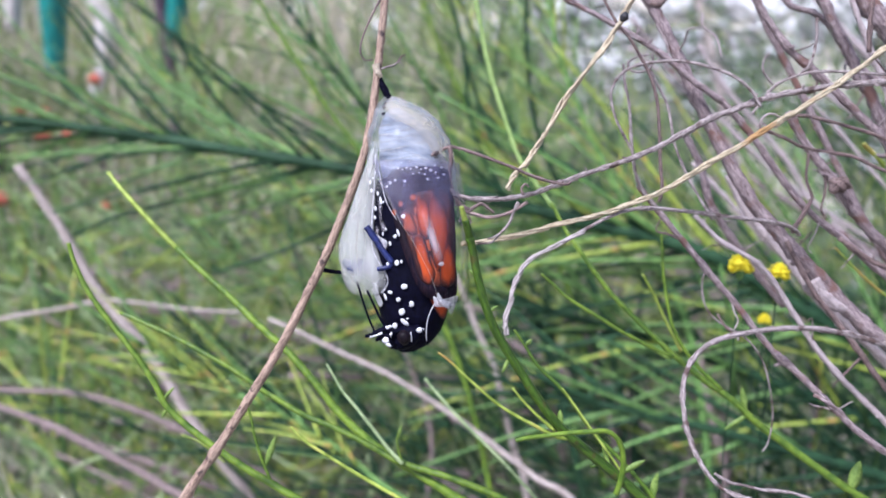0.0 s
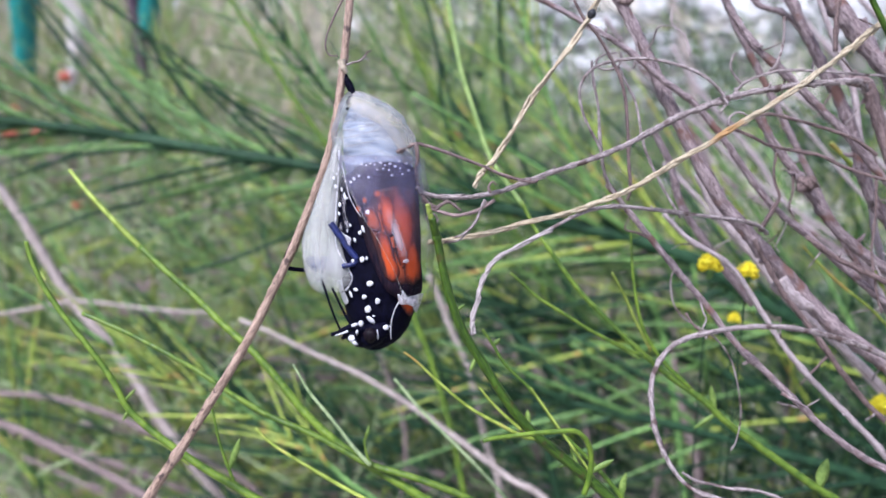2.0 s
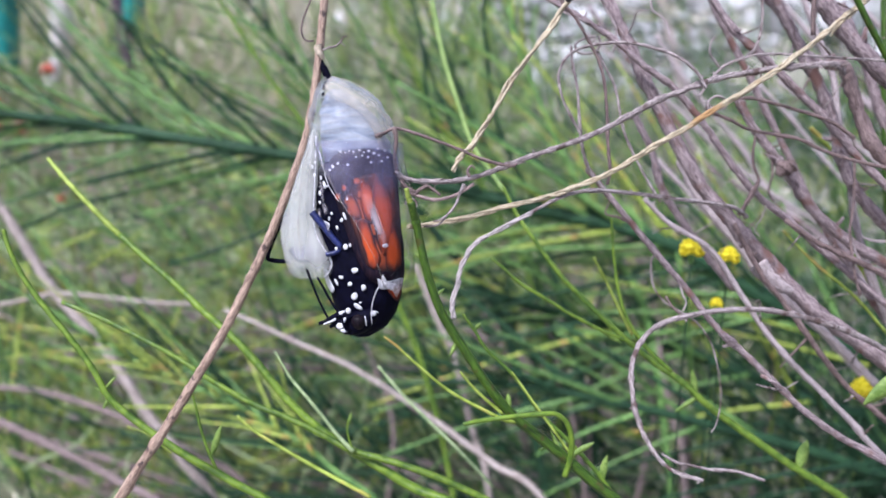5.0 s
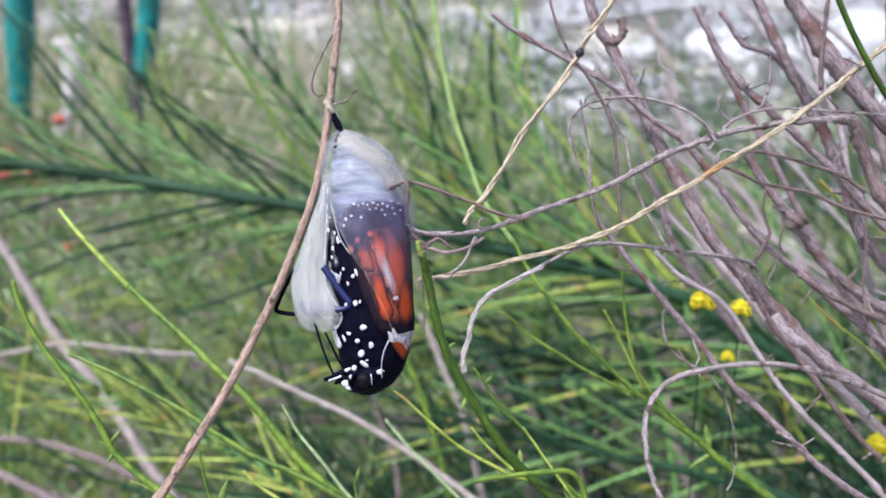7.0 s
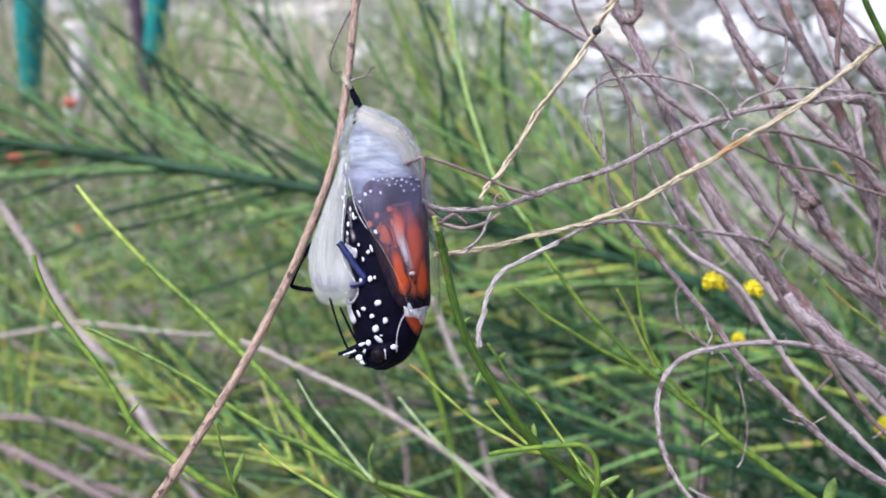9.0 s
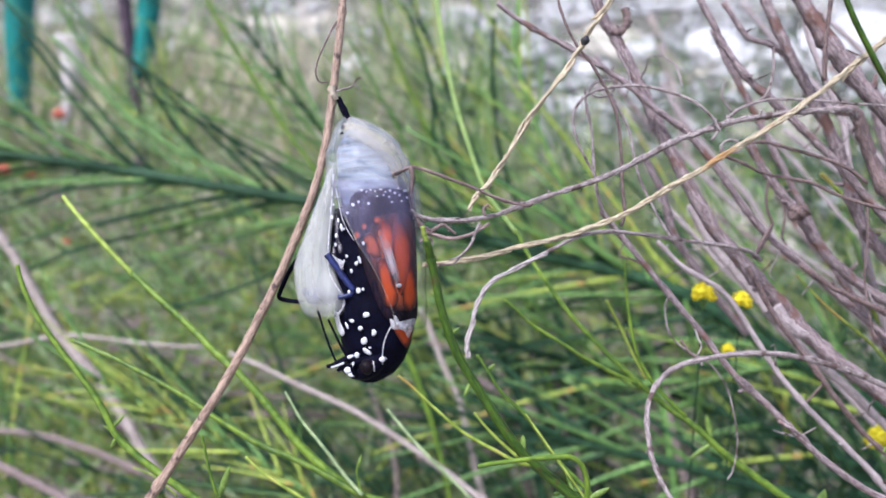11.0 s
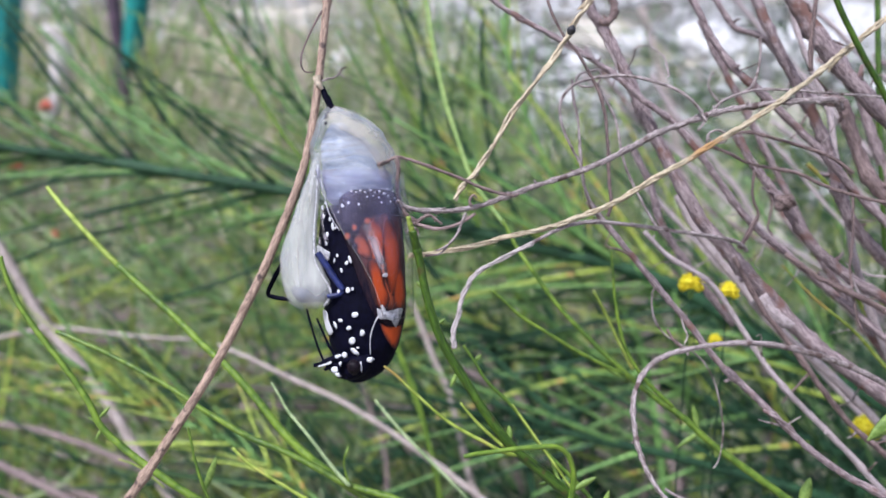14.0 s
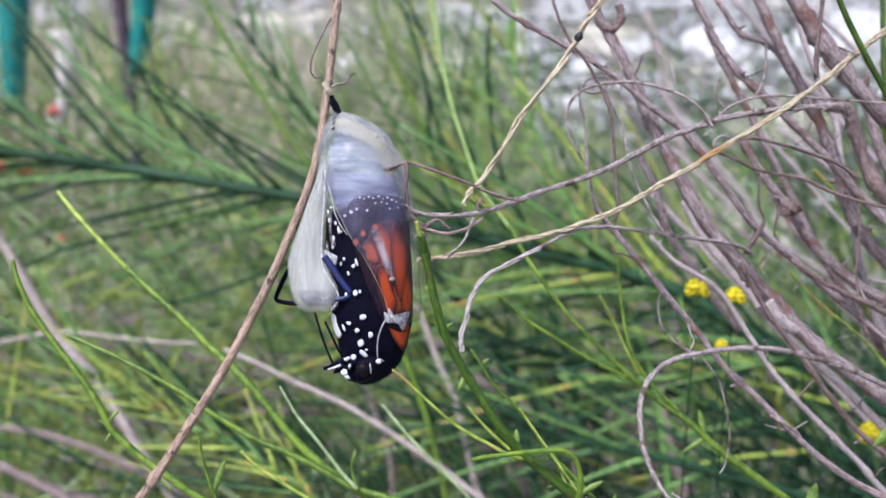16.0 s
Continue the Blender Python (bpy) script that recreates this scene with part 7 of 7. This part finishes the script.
def blades(name, material, count, box, tall, width, seed, label, lean=0.5, clump=-9.0):
    """Many thin folded blades on the ground; box: x0, x1 per metre of distance, y0, y1."""
    rnd = random.Random(seed)
    v, f = [], []
    for _ in range(count):
        y = box[2] + (box[3] - box[2]) * rnd.random() ** 1.6
        x = rnd.uniform(box[0], box[1])
        if noise.noise(Vector((x * 6, y * 6, seed))) < clump:
            continue
        h = tall * rnd.uniform(0.35, 1.0)
        w = width * rnd.uniform(0.5, 1.2) * (0.6 + 0.5 * y)
        base = Vector((x, y, ground_height(x, y) - 0.01))
        a = rnd.uniform(0, 6.28)
        side = Vector((math.cos(a), math.sin(a), 0))
        way = Vector((rnd.uniform(-lean, lean), rnd.uniform(-lean, lean), 1))
        sag = Vector((rnd.uniform(-lean, lean), rnd.uniform(-lean, lean), -0.3 * rnd.random()))
        s = len(v)
        for t, q in ((0, 1), (0.4, 0.85), (0.75, 0.55), (1, 0.08)):
            c = base + (way * t + sag * t * t) * h
            v += [c - side * w * q, c + side * w * q, c + Vector((side.y, -side.x, 0)) * w * q * 0.5]
        for i in range(3):
            o = s + i * 3
            f += [(o, o + 2, o + 5, o + 3), (o + 2, o + 1, o + 4, o + 5), (o + 1, o, o + 3, o + 4)]
    ob = link_mesh(name, v, f, material)
    tagged(ob, label, "grass", kind="stuff")


blades("grass", BLADE, 4000, (-0.9, 0.9, 0.16, 1.5), 0.25, 0.0012, 5, "tall thin green grass between the bushes")
blades("tall_grass", WEED, 3800, (-1.1, 0.15, 0.5, 2.0), 0.40, 0.0022, 15, "tall light green grass further back", 0.4, 0.0)
blades("tall_grass", BLADE, 500, (0.1, 1.3, 0.6, 2.0), 0.34, 0.0022, 25, "tufts of green grass among the stones", 0.4, 0.1)
blades("tall_dry_grass", HAY, 2200, (-1.7, 0.0, 0.7, 2.4), 0.42, 0.003, 16, "tall pale dead grass further back", 0.35, 0.08)
blades("far_dry_grass", HAY, 2600, (-1.6, -0.25, 1.05, 2.2), 0.2, 0.005, 46, "short bleached grass behind the stakes", 0.6)
blades("weeds", WEED, 4600, (-0.9, 0.35, 0.24, 1.2), 0.27, 0.0015, 31, "soft yellow-green weeds on the ground", 0.8, 0.05)
blades("dry_grass", HAY, 1700, (-0.9, 0.25, 0.22, 1.2), 0.25, 0.0011, 9, "pale dead grass stalks on the ground", 1.0)


def build_litter():
    """Broken dry stalks caught between the plants."""
    rnd = random.Random(77)
    v, f, grain = [], [], []
    for _ in range(420):
        y = rnd.uniform(0.2, 0.95)
        x = rnd.uniform(-0.62, 0.3) * (y + 0.1)
        if noise.noise(Vector((x * 5, y * 5, 9))) < -0.05:
            continue
        p = Vector((x, y, ground_height(x, y) + rnd.uniform(0.01, 0.2)))
        a = rnd.uniform(-0.7, 0.5)
        way = Vector((math.cos(a), rnd.uniform(-0.4, 0.4), rnd.uniform(-0.35, 0.15)))
        ln = rnd.uniform(0.03, 0.12)
        sag = Vector((0, 0, -rnd.uniform(0, 0.25)))
        line = spline([p + (way * t + sag * t * t) * ln for t in (0, 0.4, 0.7, 1.0)], 3)
        r = rnd.uniform(0.0008, 0.0022)
        t, g = tube(line, [r * (1 - 0.3 * q / len(line)) for q in range(len(line))], 6, 0.25, grain=grain)
        f += [tuple(q + len(v) for q in face) for face in g]
        v += t
    tagged(link_mesh("dry_litter", v, f, STALK, grain=grain), "tangle of broken pale dry stalks caught between plants", "litter", kind="stuff")


build_litter()


def crooked_weed(x, y, height, seed, label, mats, stems=7):
    """A low weed of crooked thin stems with short zigzag side twigs."""
    rnd = random.Random(seed)
    w = thing("bushy_weed", label, "weed", (x, y, ground_height(x, y)), "bushy weeds")

    def zigzag(p, way, ln, steps):
        out = [p]
        for _ in range(steps):
            way = (way + Vector((rnd.uniform(-0.55, 0.55), rnd.uniform(-0.3, 0.3), rnd.uniform(-0.3, 0.4)))).normalized()
            p = p + way * ln / steps
            out.append(p)
        return spline(out, 3)

    for _ in range(stems):
        line = zigzag(Vector((rnd.uniform(-0.03, 0.03), rnd.uniform(-0.03, 0.03), -0.01)), Vector((rnd.uniform(-0.6, 0.4), rnd.uniform(-0.2, 0.2), 1)).normalized(), height * rnd.uniform(0.8, 1.2), 6)
        n = len(line)
        r = rnd.uniform(0.0007, 0.0011)
        v, f = tube(line, [r * (1 - 0.6 * q / n) for q in range(n)], 5, 0.15)
        stalk = link_mesh("stem", v, f, rnd.choice(mats), w)
        for _ in range(8):
            k = rnd.randrange(n // 3, n - 1)
            tip = zigzag(line[k], Vector((rnd.uniform(-1, 1), rnd.uniform(-0.4, 0.4), rnd.uniform(0.0, 0.9))).normalized(), rnd.uniform(0.02, 0.055), 4)
            r2 = rnd.uniform(0.0004, 0.0009)
            v, f = tube(tip, [r2 * (1 - 0.5 * q / len(tip)) for q in range(len(tip))], 5, 0.2)
            link_mesh("twig", v, f, rnd.choice(mats), stalk)


def build_gravel():
    rnd = random.Random(3)
    v, f = [], []
    base = [Vector(p).normalized() for p in ((0, 0, 1), (0.9, 0, 0.4), (0.28, 0.85, 0.45), (-0.72, 0.52, 0.4), (-0.72, -0.52, 0.5), (0.28, -0.85, 0.4), (0, 0, -1))]
    tri = [(0, 1, 2), (0, 2, 3), (0, 3, 4), (0, 4, 5), (0, 5, 1), (6, 2, 1), (6, 3, 2), (6, 4, 3), (6, 5, 4), (6, 1, 5)]
    for _ in range(8500):
        y = 0.8 + 2.6 * rnd.random()
        x = rnd.uniform(-1.5, 2.0)
        if noise.noise(Vector((x * 2.6, y * 2.6, 2))) < (0.1 if x < 0 else -0.12):
            continue
        r = rnd.uniform(0.006, 0.02) * (0.7 + 0.25 * y)
        s = len(v)
        for p in base:
            q = p * r * rnd.uniform(0.75, 1.25)
            v.append((x + q.x * 1.2, y + q.y, ground_height(x, y) + r * 0.25 + q.z * 0.6))
        f += [tuple(s + a for a in t) for t in tri]
    tagged(link_mesh("gravel", v, f, STONE, smooth=False), "pale grey loose stones on dry soil", "gravel", kind="stuff")


build_gravel()
_rnd = random.Random(21)
for _i in range(17):
    _y = 0.19 + 0.045 * _i
    _x = _rnd.uniform(-0.30, 0.55) if _i < 10 else _rnd.uniform(-0.55, 0.8)
    _lime = _x < 0.12 and _i % 2 == 0
    _tall = _rnd.uniform(0.28, 0.36) + 0.16 * _y
    build_bush(_x, _y, _tall * (0.72 if _x < 0.25 else 0.95), 17, 100 + _i, "rush-like green broom bush with long thin shoots",
               (GREEN, LIME, LIME, PALEGREEN) if _lime else (DEEP, GREEN, GREEN, LIME) if _i % 3 else (DEEP, DEEP, GREEN), lean=-0.75 if _x > 0 else -0.35)


# added bushes whose dark colour stands for the shade under the dry shrub
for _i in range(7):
    build_bush(0.15 + 0.058 * _i, 0.18 + 0.03 * (_i % 3), 0.25, 15, 300 + _i, "low broom bush, its dark green standing in for shade", (DEEP,), lean=-0.55, stems=7)
for _i in range(16):
    _y = 0.24 + 0.03 * _i
    crooked_weed(_rnd.uniform(-0.62, 0.12) * (_y + 0.1), _y, _rnd.uniform(0.17, 0.24), 500 + _i, "yellow-green weed with crooked thin twigs",
                 (LIME, PALEGREEN, GREEN, PALELIME) if _i % 3 else (LIME, HAY, PALEGREEN))
for _i in range(14):
    _y = 0.2 + 0.022 * _i
    crooked_weed(_rnd.uniform(-0.5, 0.08) * (_y + 0.1), _y, _rnd.uniform(0.215, 0.27), 700 + _i, "bright yellow-green weed with crooked thin twigs", (LIME, LIME, PALEGREEN, GREEN), 5)
for _i in range(12):
    _y = 0.42 + 0.06 * _i
    crooked_weed(_rnd.uniform(-0.05, 0.6) * (_y + 0.1), _y, _rnd.uniform(0.24, 0.30) + 0.04 * _y, 600 + _i, "green weed with crooked thin twigs", (GREEN, DEEP, LIME))


def build_hedge():
    """A far belt of low scrub that closes the view."""
    rnd = random.Random(8)
    v, f = [], []
    for _ in range(1700):
        a = rnd.uniform(0, 6.283)
        r = 9 + rnd.uniform(0, 5)
        h = rnd.random() ** 1.4 * (0.42 + 0.3 * math.sin(a * 7))
        p = Vector((r * math.cos(a), r * math.sin(a), ground_height(r * math.cos(a), r * math.sin(a)) + h))
        d = Vector((rnd.uniform(-1, 1), rnd.uniform(-1, 1), rnd.uniform(-0.6, 1))).normalized()
        e = d.cross(Vector((0.3, 0.2, 1))).normalized()
        q = rnd.uniform(0.06, 0.16)
        s = len(v)
        v += [p - d * q, p + e * q * 0.4, p + d * q, p - e * q * 0.4, p + d.cross(e) * q * 0.2]
        f += [(s, s + 1, s + 4), (s + 1, s + 2, s + 4), (s + 2, s + 3, s + 4), (s + 3, s, s + 4)]
    tagged(link_mesh("far_scrub", v, f, WEED, smooth=False), "distant belt of low green scrub", "scrub", kind="stuff")


build_hedge()


def motions():
    walk(stem, [
        (0.0, pose(0.00080, 0.00007, 0.00029)),
        (2.0, pose(0.00080, 0.00007, 0.00029)),
        (4.2, pose(0.00075, 0.00006, 0.00027)),
        (6.5, pose(0.00025, 0.00002, 0.00010)),
        (7.5, pose(0.00030, 0.00002, 0.00010)),
        (8.2, pose(0.00045, 0.00003, 0.00015)),
        (10.3, pose(0.00000, 0.00000, 0.00000)),
        (16.0, pose(0.00000, 0.00000, 0.00000)),
    ])
    walk(case, [
        (0.0, HANG @ pose(0.00069, 0, -0.00009, 0, 0.48, 0)),
        (0.5, HANG @ pose(0.00054, 0, -0.00008, 0, 0.36, 0)),
        (1.0, HANG @ pose(0.00038, 0, 0.00008, 0, 0.55, 0)),
        (1.5, HANG @ pose(0.00051, 0, 0.00007, 0, 0.76, 0)),
        (2.0, HANG @ pose(0.00051, 0, 0.00010, 0, 0.52, 0)),
        (2.5, HANG @ pose(0.00056, 0, 0.00009, 0, 0.48, 0)),
        (3.0, HANG @ pose(0.00037, 0, -0.00009, 0, 0.23, 0)),
        (3.5, HANG @ pose(0.00040, 0, 0.00002, 0, 0.47, 0)),
        (4.0, HANG @ pose(0.00026, 0, -0.00006, 0, -0.05, 0)),
        (6.5, HANG @ pose(0.00014, 0, 0.00010, 0, -0.27, 0)),
        (7.0, HANG @ pose(0.00020, 0, 0.00003, 0, -0.18, 0)),
        (7.5, HANG @ pose(0.00021, 0, 0.00001, 0, -0.07, 0)),
        (8.0, HANG @ pose(0.00043, 0, 0.00023, 0, 0.69, 0)),
        (8.2, HANG @ pose(0.00047, 0, 0.00010, 0, 0.14, 0)),
        (10.3, HANG @ pose(0.00033, 0, 0.00007, 0, 0.94, 0)),
        (10.5, HANG @ pose(0.00039, 0, 0.00007, 0, 0.85, 0)),
        (11.0, HANG @ pose(0.00043, 0, -0.00007, 0, 0.85, 0)),
        (11.5, HANG @ pose(0.00025, 0, -0.00009, 0, 0.46, 0)),
        (12.0, HANG @ pose(0.00024, 0, 0.00001, 0, 0.66, 0)),
        (12.5, HANG @ pose(0.00016, 0, -0.00014, 0, 0.22, 0)),
        (13.0, HANG @ pose(0.00026, 0, -0.00007, 0, 0.34, 0)),
        (13.5, HANG @ pose(0.00015, 0, -0.00016, 0, 0.05, 0)),
        (14.0, HANG @ pose(0.00016, 0, -0.00008, 0, 0.07, 0)),
        (14.5, HANG @ pose(0.00000, 0, 0.00000, 0, -0.00, 0)),
        (15.0, HANG @ pose(0.00008, 0, -0.00004, 0, 0.28, 0)),
        (15.5, HANG @ pose(0.00015, 0, -0.00026, 0, -0.18, 0)),
        (16.0, HANG @ pose(-0.00010, 0, -0.00008, 0, -0.12, 0)),
    ])
    walk(butterfly, [
        (0.0, HANG @ pose(-0.00073, 0, 0.00188, 0, -0.39, 0)),
        (0.5, HANG @ pose(-0.00089, 0, 0.00193, 0, -0.64, 0)),
        (1.0, HANG @ pose(-0.00132, 0, 0.00205, 0, -1.20, 0)),
        (1.5, HANG @ pose(-0.00114, 0, 0.00204, 0, -0.89, 0)),
        (2.0, HANG @ pose(-0.00111, 0, 0.00207, 0, -1.11, 0)),
        (2.5, HANG @ pose(-0.00119, 0, 0.00207, 0, -1.68, 0)),
        (3.0, HANG @ pose(-0.00137, 0, 0.00184, 0, -2.00, 0)),
        (3.5, HANG @ pose(-0.00162, 0, 0.00183, 0, -2.44, 0)),
        (4.0, HANG @ pose(-0.00197, 0, 0.00160, 0, -3.87, 0)),
        (4.2, HANG @ pose(-0.00209, 0, 0.00153, 0, -4.35, 0)),
        (6.5, HANG @ pose(-0.00112, 0, 0.00142, 0, -2.19, 0)),
        (7.0, HANG @ pose(-0.00081, 0, 0.00127, 0, -1.43, 0)),
        (7.5, HANG @ pose(-0.00073, 0, 0.00123, 0, -1.14, 0)),
        (8.0, HANG @ pose(-0.00051, 0, 0.00133, 0, -0.43, 0)),
        (8.2, HANG @ pose(-0.00067, 0, 0.00120, 0, -0.95, 0)),
        (10.3, HANG @ pose(-0.00098, 0, 0.00113, 0, -1.18, 0)),
        (10.5, HANG @ pose(-0.00083, 0, 0.00115, 0, -1.10, 0)),
        (11.0, HANG @ pose(-0.00094, 0, 0.00098, 0, -1.34, 0)),
        (11.5, HANG @ pose(-0.00126, 0, 0.00078, 0, -2.43, 0)),
        (12.0, HANG @ pose(-0.00109, 0, 0.00075, 0, -2.03, 0)),
        (12.5, HANG @ pose(-0.00080, 0, 0.00037, 0, -2.09, 0)),
        (13.0, HANG @ pose(-0.00041, 0, 0.00013, 0, -1.41, 0)),
        (13.5, HANG @ pose(0.00017, 0, -0.00004, 0, 0.10, 0)),
        (14.0, HANG @ pose(0.00039, 0, -0.00004, 0, 0.47, 0)),
        (14.5, HANG @ pose(0.00000, 0, 0.00000, 0, -0.00, 0)),
        (15.0, HANG @ pose(-0.00006, 0, -0.00010, 0, -0.20, 0)),
        (15.5, HANG @ pose(-0.00013, 0, -0.00041, 0, -0.90, 0)),
        (16.0, HANG @ pose(-0.00053, 0, -0.00001, 0, -1.13, 0)),
    ])
    walk(forewing, [
        (0.0, pose(0.00166, 0.00156, -0.00030, -0.25, 0.83, -16.48)),
        (0.5, pose(0.00166, 0.00156, -0.00035, -0.28, 0.96, -16.48)),
        (1.0, pose(0.00194, 0.00156, -0.00033, -0.50, 1.68, -16.49)),
        (1.5, pose(0.00189, 0.00156, -0.00032, -0.47, 1.58, -16.49)),
        (2.0, pose(0.00186, 0.00156, -0.00033, -0.46, 1.56, -16.49)),
        (2.5, pose(0.00197, 0.00154, -0.00045, -0.61, 2.07, -16.31)),
        (3.0, pose(0.00195, 0.00153, -0.00050, -0.62, 2.14, -16.13)),
        (3.5, pose(0.00222, 0.00149, -0.00048, -0.79, 2.80, -15.71)),
        (4.0, pose(0.00240, 0.00145, -0.00046, -1.01, 3.69, -15.30)),
        (4.2, pose(0.00250, 0.00143, -0.00042, -1.11, 4.14, -15.06)),
        (6.5, pose(0.00137, 0.00112, -0.00003, -0.39, 1.88, -11.78)),
        (7.0, pose(0.00111, 0.00104, 0.00007, -0.24, 1.23, -10.90)),
        (7.5, pose(0.00102, 0.00096, 0.00009, -0.19, 1.05, -10.03)),
        (8.0, pose(0.00103, 0.00087, 0.00022, -0.18, 1.11, -9.15)),
        (8.2, pose(0.00121, 0.00084, 0.00021, -0.17, 1.08, -8.81)),
        (10.3, pose(0.00138, 0.00066, 0.00023, -0.25, 2.10, -6.87)),
        (10.5, pose(0.00128, 0.00064, 0.00021, -0.23, 1.94, -6.68)),
        (11.0, pose(0.00144, 0.00068, 0.00031, -0.27, 2.17, -7.16)),
        (11.5, pose(0.00159, 0.00073, 0.00036, -0.38, 2.86, -7.63)),
        (12.0, pose(0.00137, 0.00048, 0.00021, -0.24, 2.68, -5.04)),
        (12.5, pose(0.00098, 0.00036, 0.00002, -0.15, 2.31, -3.75)),
        (13.0, pose(0.00067, 0.00008, 0.00003, -0.03, 1.75, -0.82)),
        (13.5, pose(-0.00002, 0.00008, -0.00012, 0.00, -0.05, -0.82)),
        (14.0, pose(-0.00023, 0.00000, -0.00004, 0.00, -0.40, 0.00)),
        (14.5, pose(0.00000, 0.00000, 0.00000, 0.00, -0.00, 0.00)),
        (15.0, pose(0.00014, 0.00000, 0.00006, 0.00, 0.48, 0.00)),
        (15.5, pose(0.00028, 0.00000, 0.00015, 0.00, 0.72, 0.00)),
        (16.0, pose(0.00043, -0.00016, -0.00029, 0.03, 1.01, 1.64)),
    ])
    walk(abdomen, [
        (0.0, pose(0.00145, 0.00062, -0.00131, -0.10, 0.86, -6.52)),
        (0.5, pose(0.00145, 0.00062, -0.00135, -0.11, 0.99, -6.52)),
        (1.0, pose(0.00171, 0.00062, -0.00133, -0.20, 1.74, -6.52)),
        (1.5, pose(0.00167, 0.00062, -0.00132, -0.19, 1.64, -6.52)),
        (2.0, pose(0.00164, 0.00062, -0.00133, -0.19, 1.62, -6.52)),
        (2.5, pose(0.00175, 0.00062, -0.00140, -0.24, 2.15, -6.45)),
        (3.0, pose(0.00173, 0.00061, -0.00139, -0.25, 2.22, -6.38)),
        (3.5, pose(0.00200, 0.00059, -0.00132, -0.32, 2.89, -6.22)),
        (4.0, pose(0.00218, 0.00058, -0.00127, -0.40, 3.80, -6.06)),
        (4.2, pose(0.00228, 0.00057, -0.00121, -0.44, 4.26, -5.97)),
        (6.5, pose(0.00124, 0.00045, -0.00083, -0.16, 1.91, -4.69)),
        (7.0, pose(0.00101, 0.00042, -0.00073, -0.09, 1.25, -4.34)),
        (7.5, pose(0.00094, 0.00038, -0.00071, -0.07, 1.07, -3.99)),
        (8.0, pose(0.00095, 0.00035, -0.00057, -0.07, 1.12, -3.65)),
        (8.2, pose(0.00114, 0.00034, -0.00059, -0.07, 1.09, -3.51)),
        (10.3, pose(0.00131, 0.00026, -0.00056, -0.10, 2.12, -2.74)),
        (10.5, pose(0.00122, 0.00026, -0.00058, -0.09, 1.95, -2.67)),
        (11.0, pose(0.00137, 0.00027, -0.00053, -0.11, 2.19, -2.86)),
        (11.5, pose(0.00151, 0.00029, -0.00041, -0.15, 2.89, -3.05)),
        (12.0, pose(0.00133, 0.00019, -0.00039, -0.09, 2.69, -2.01)),
        (12.5, pose(0.00095, 0.00014, -0.00032, -0.06, 2.31, -1.50)),
        (13.0, pose(0.00067, 0.00003, -0.00012, -0.01, 1.75, -0.33)),
        (13.5, pose(-0.00002, 0.00003, -0.00012, 0.00, -0.05, -0.33)),
        (14.0, pose(-0.00023, 0.00000, -0.00004, 0.00, -0.40, 0.00)),
        (14.5, pose(0.00000, 0.00000, 0.00000, 0.00, -0.00, 0.00)),
        (15.0, pose(0.00014, 0.00000, 0.00006, 0.00, 0.48, 0.00)),
        (15.5, pose(0.00028, 0.00000, 0.00015, 0.00, 0.72, 0.00)),
        (16.0, pose(0.00043, -0.00006, -0.00016, 0.01, 1.01, 0.65)),
    ])


motions()
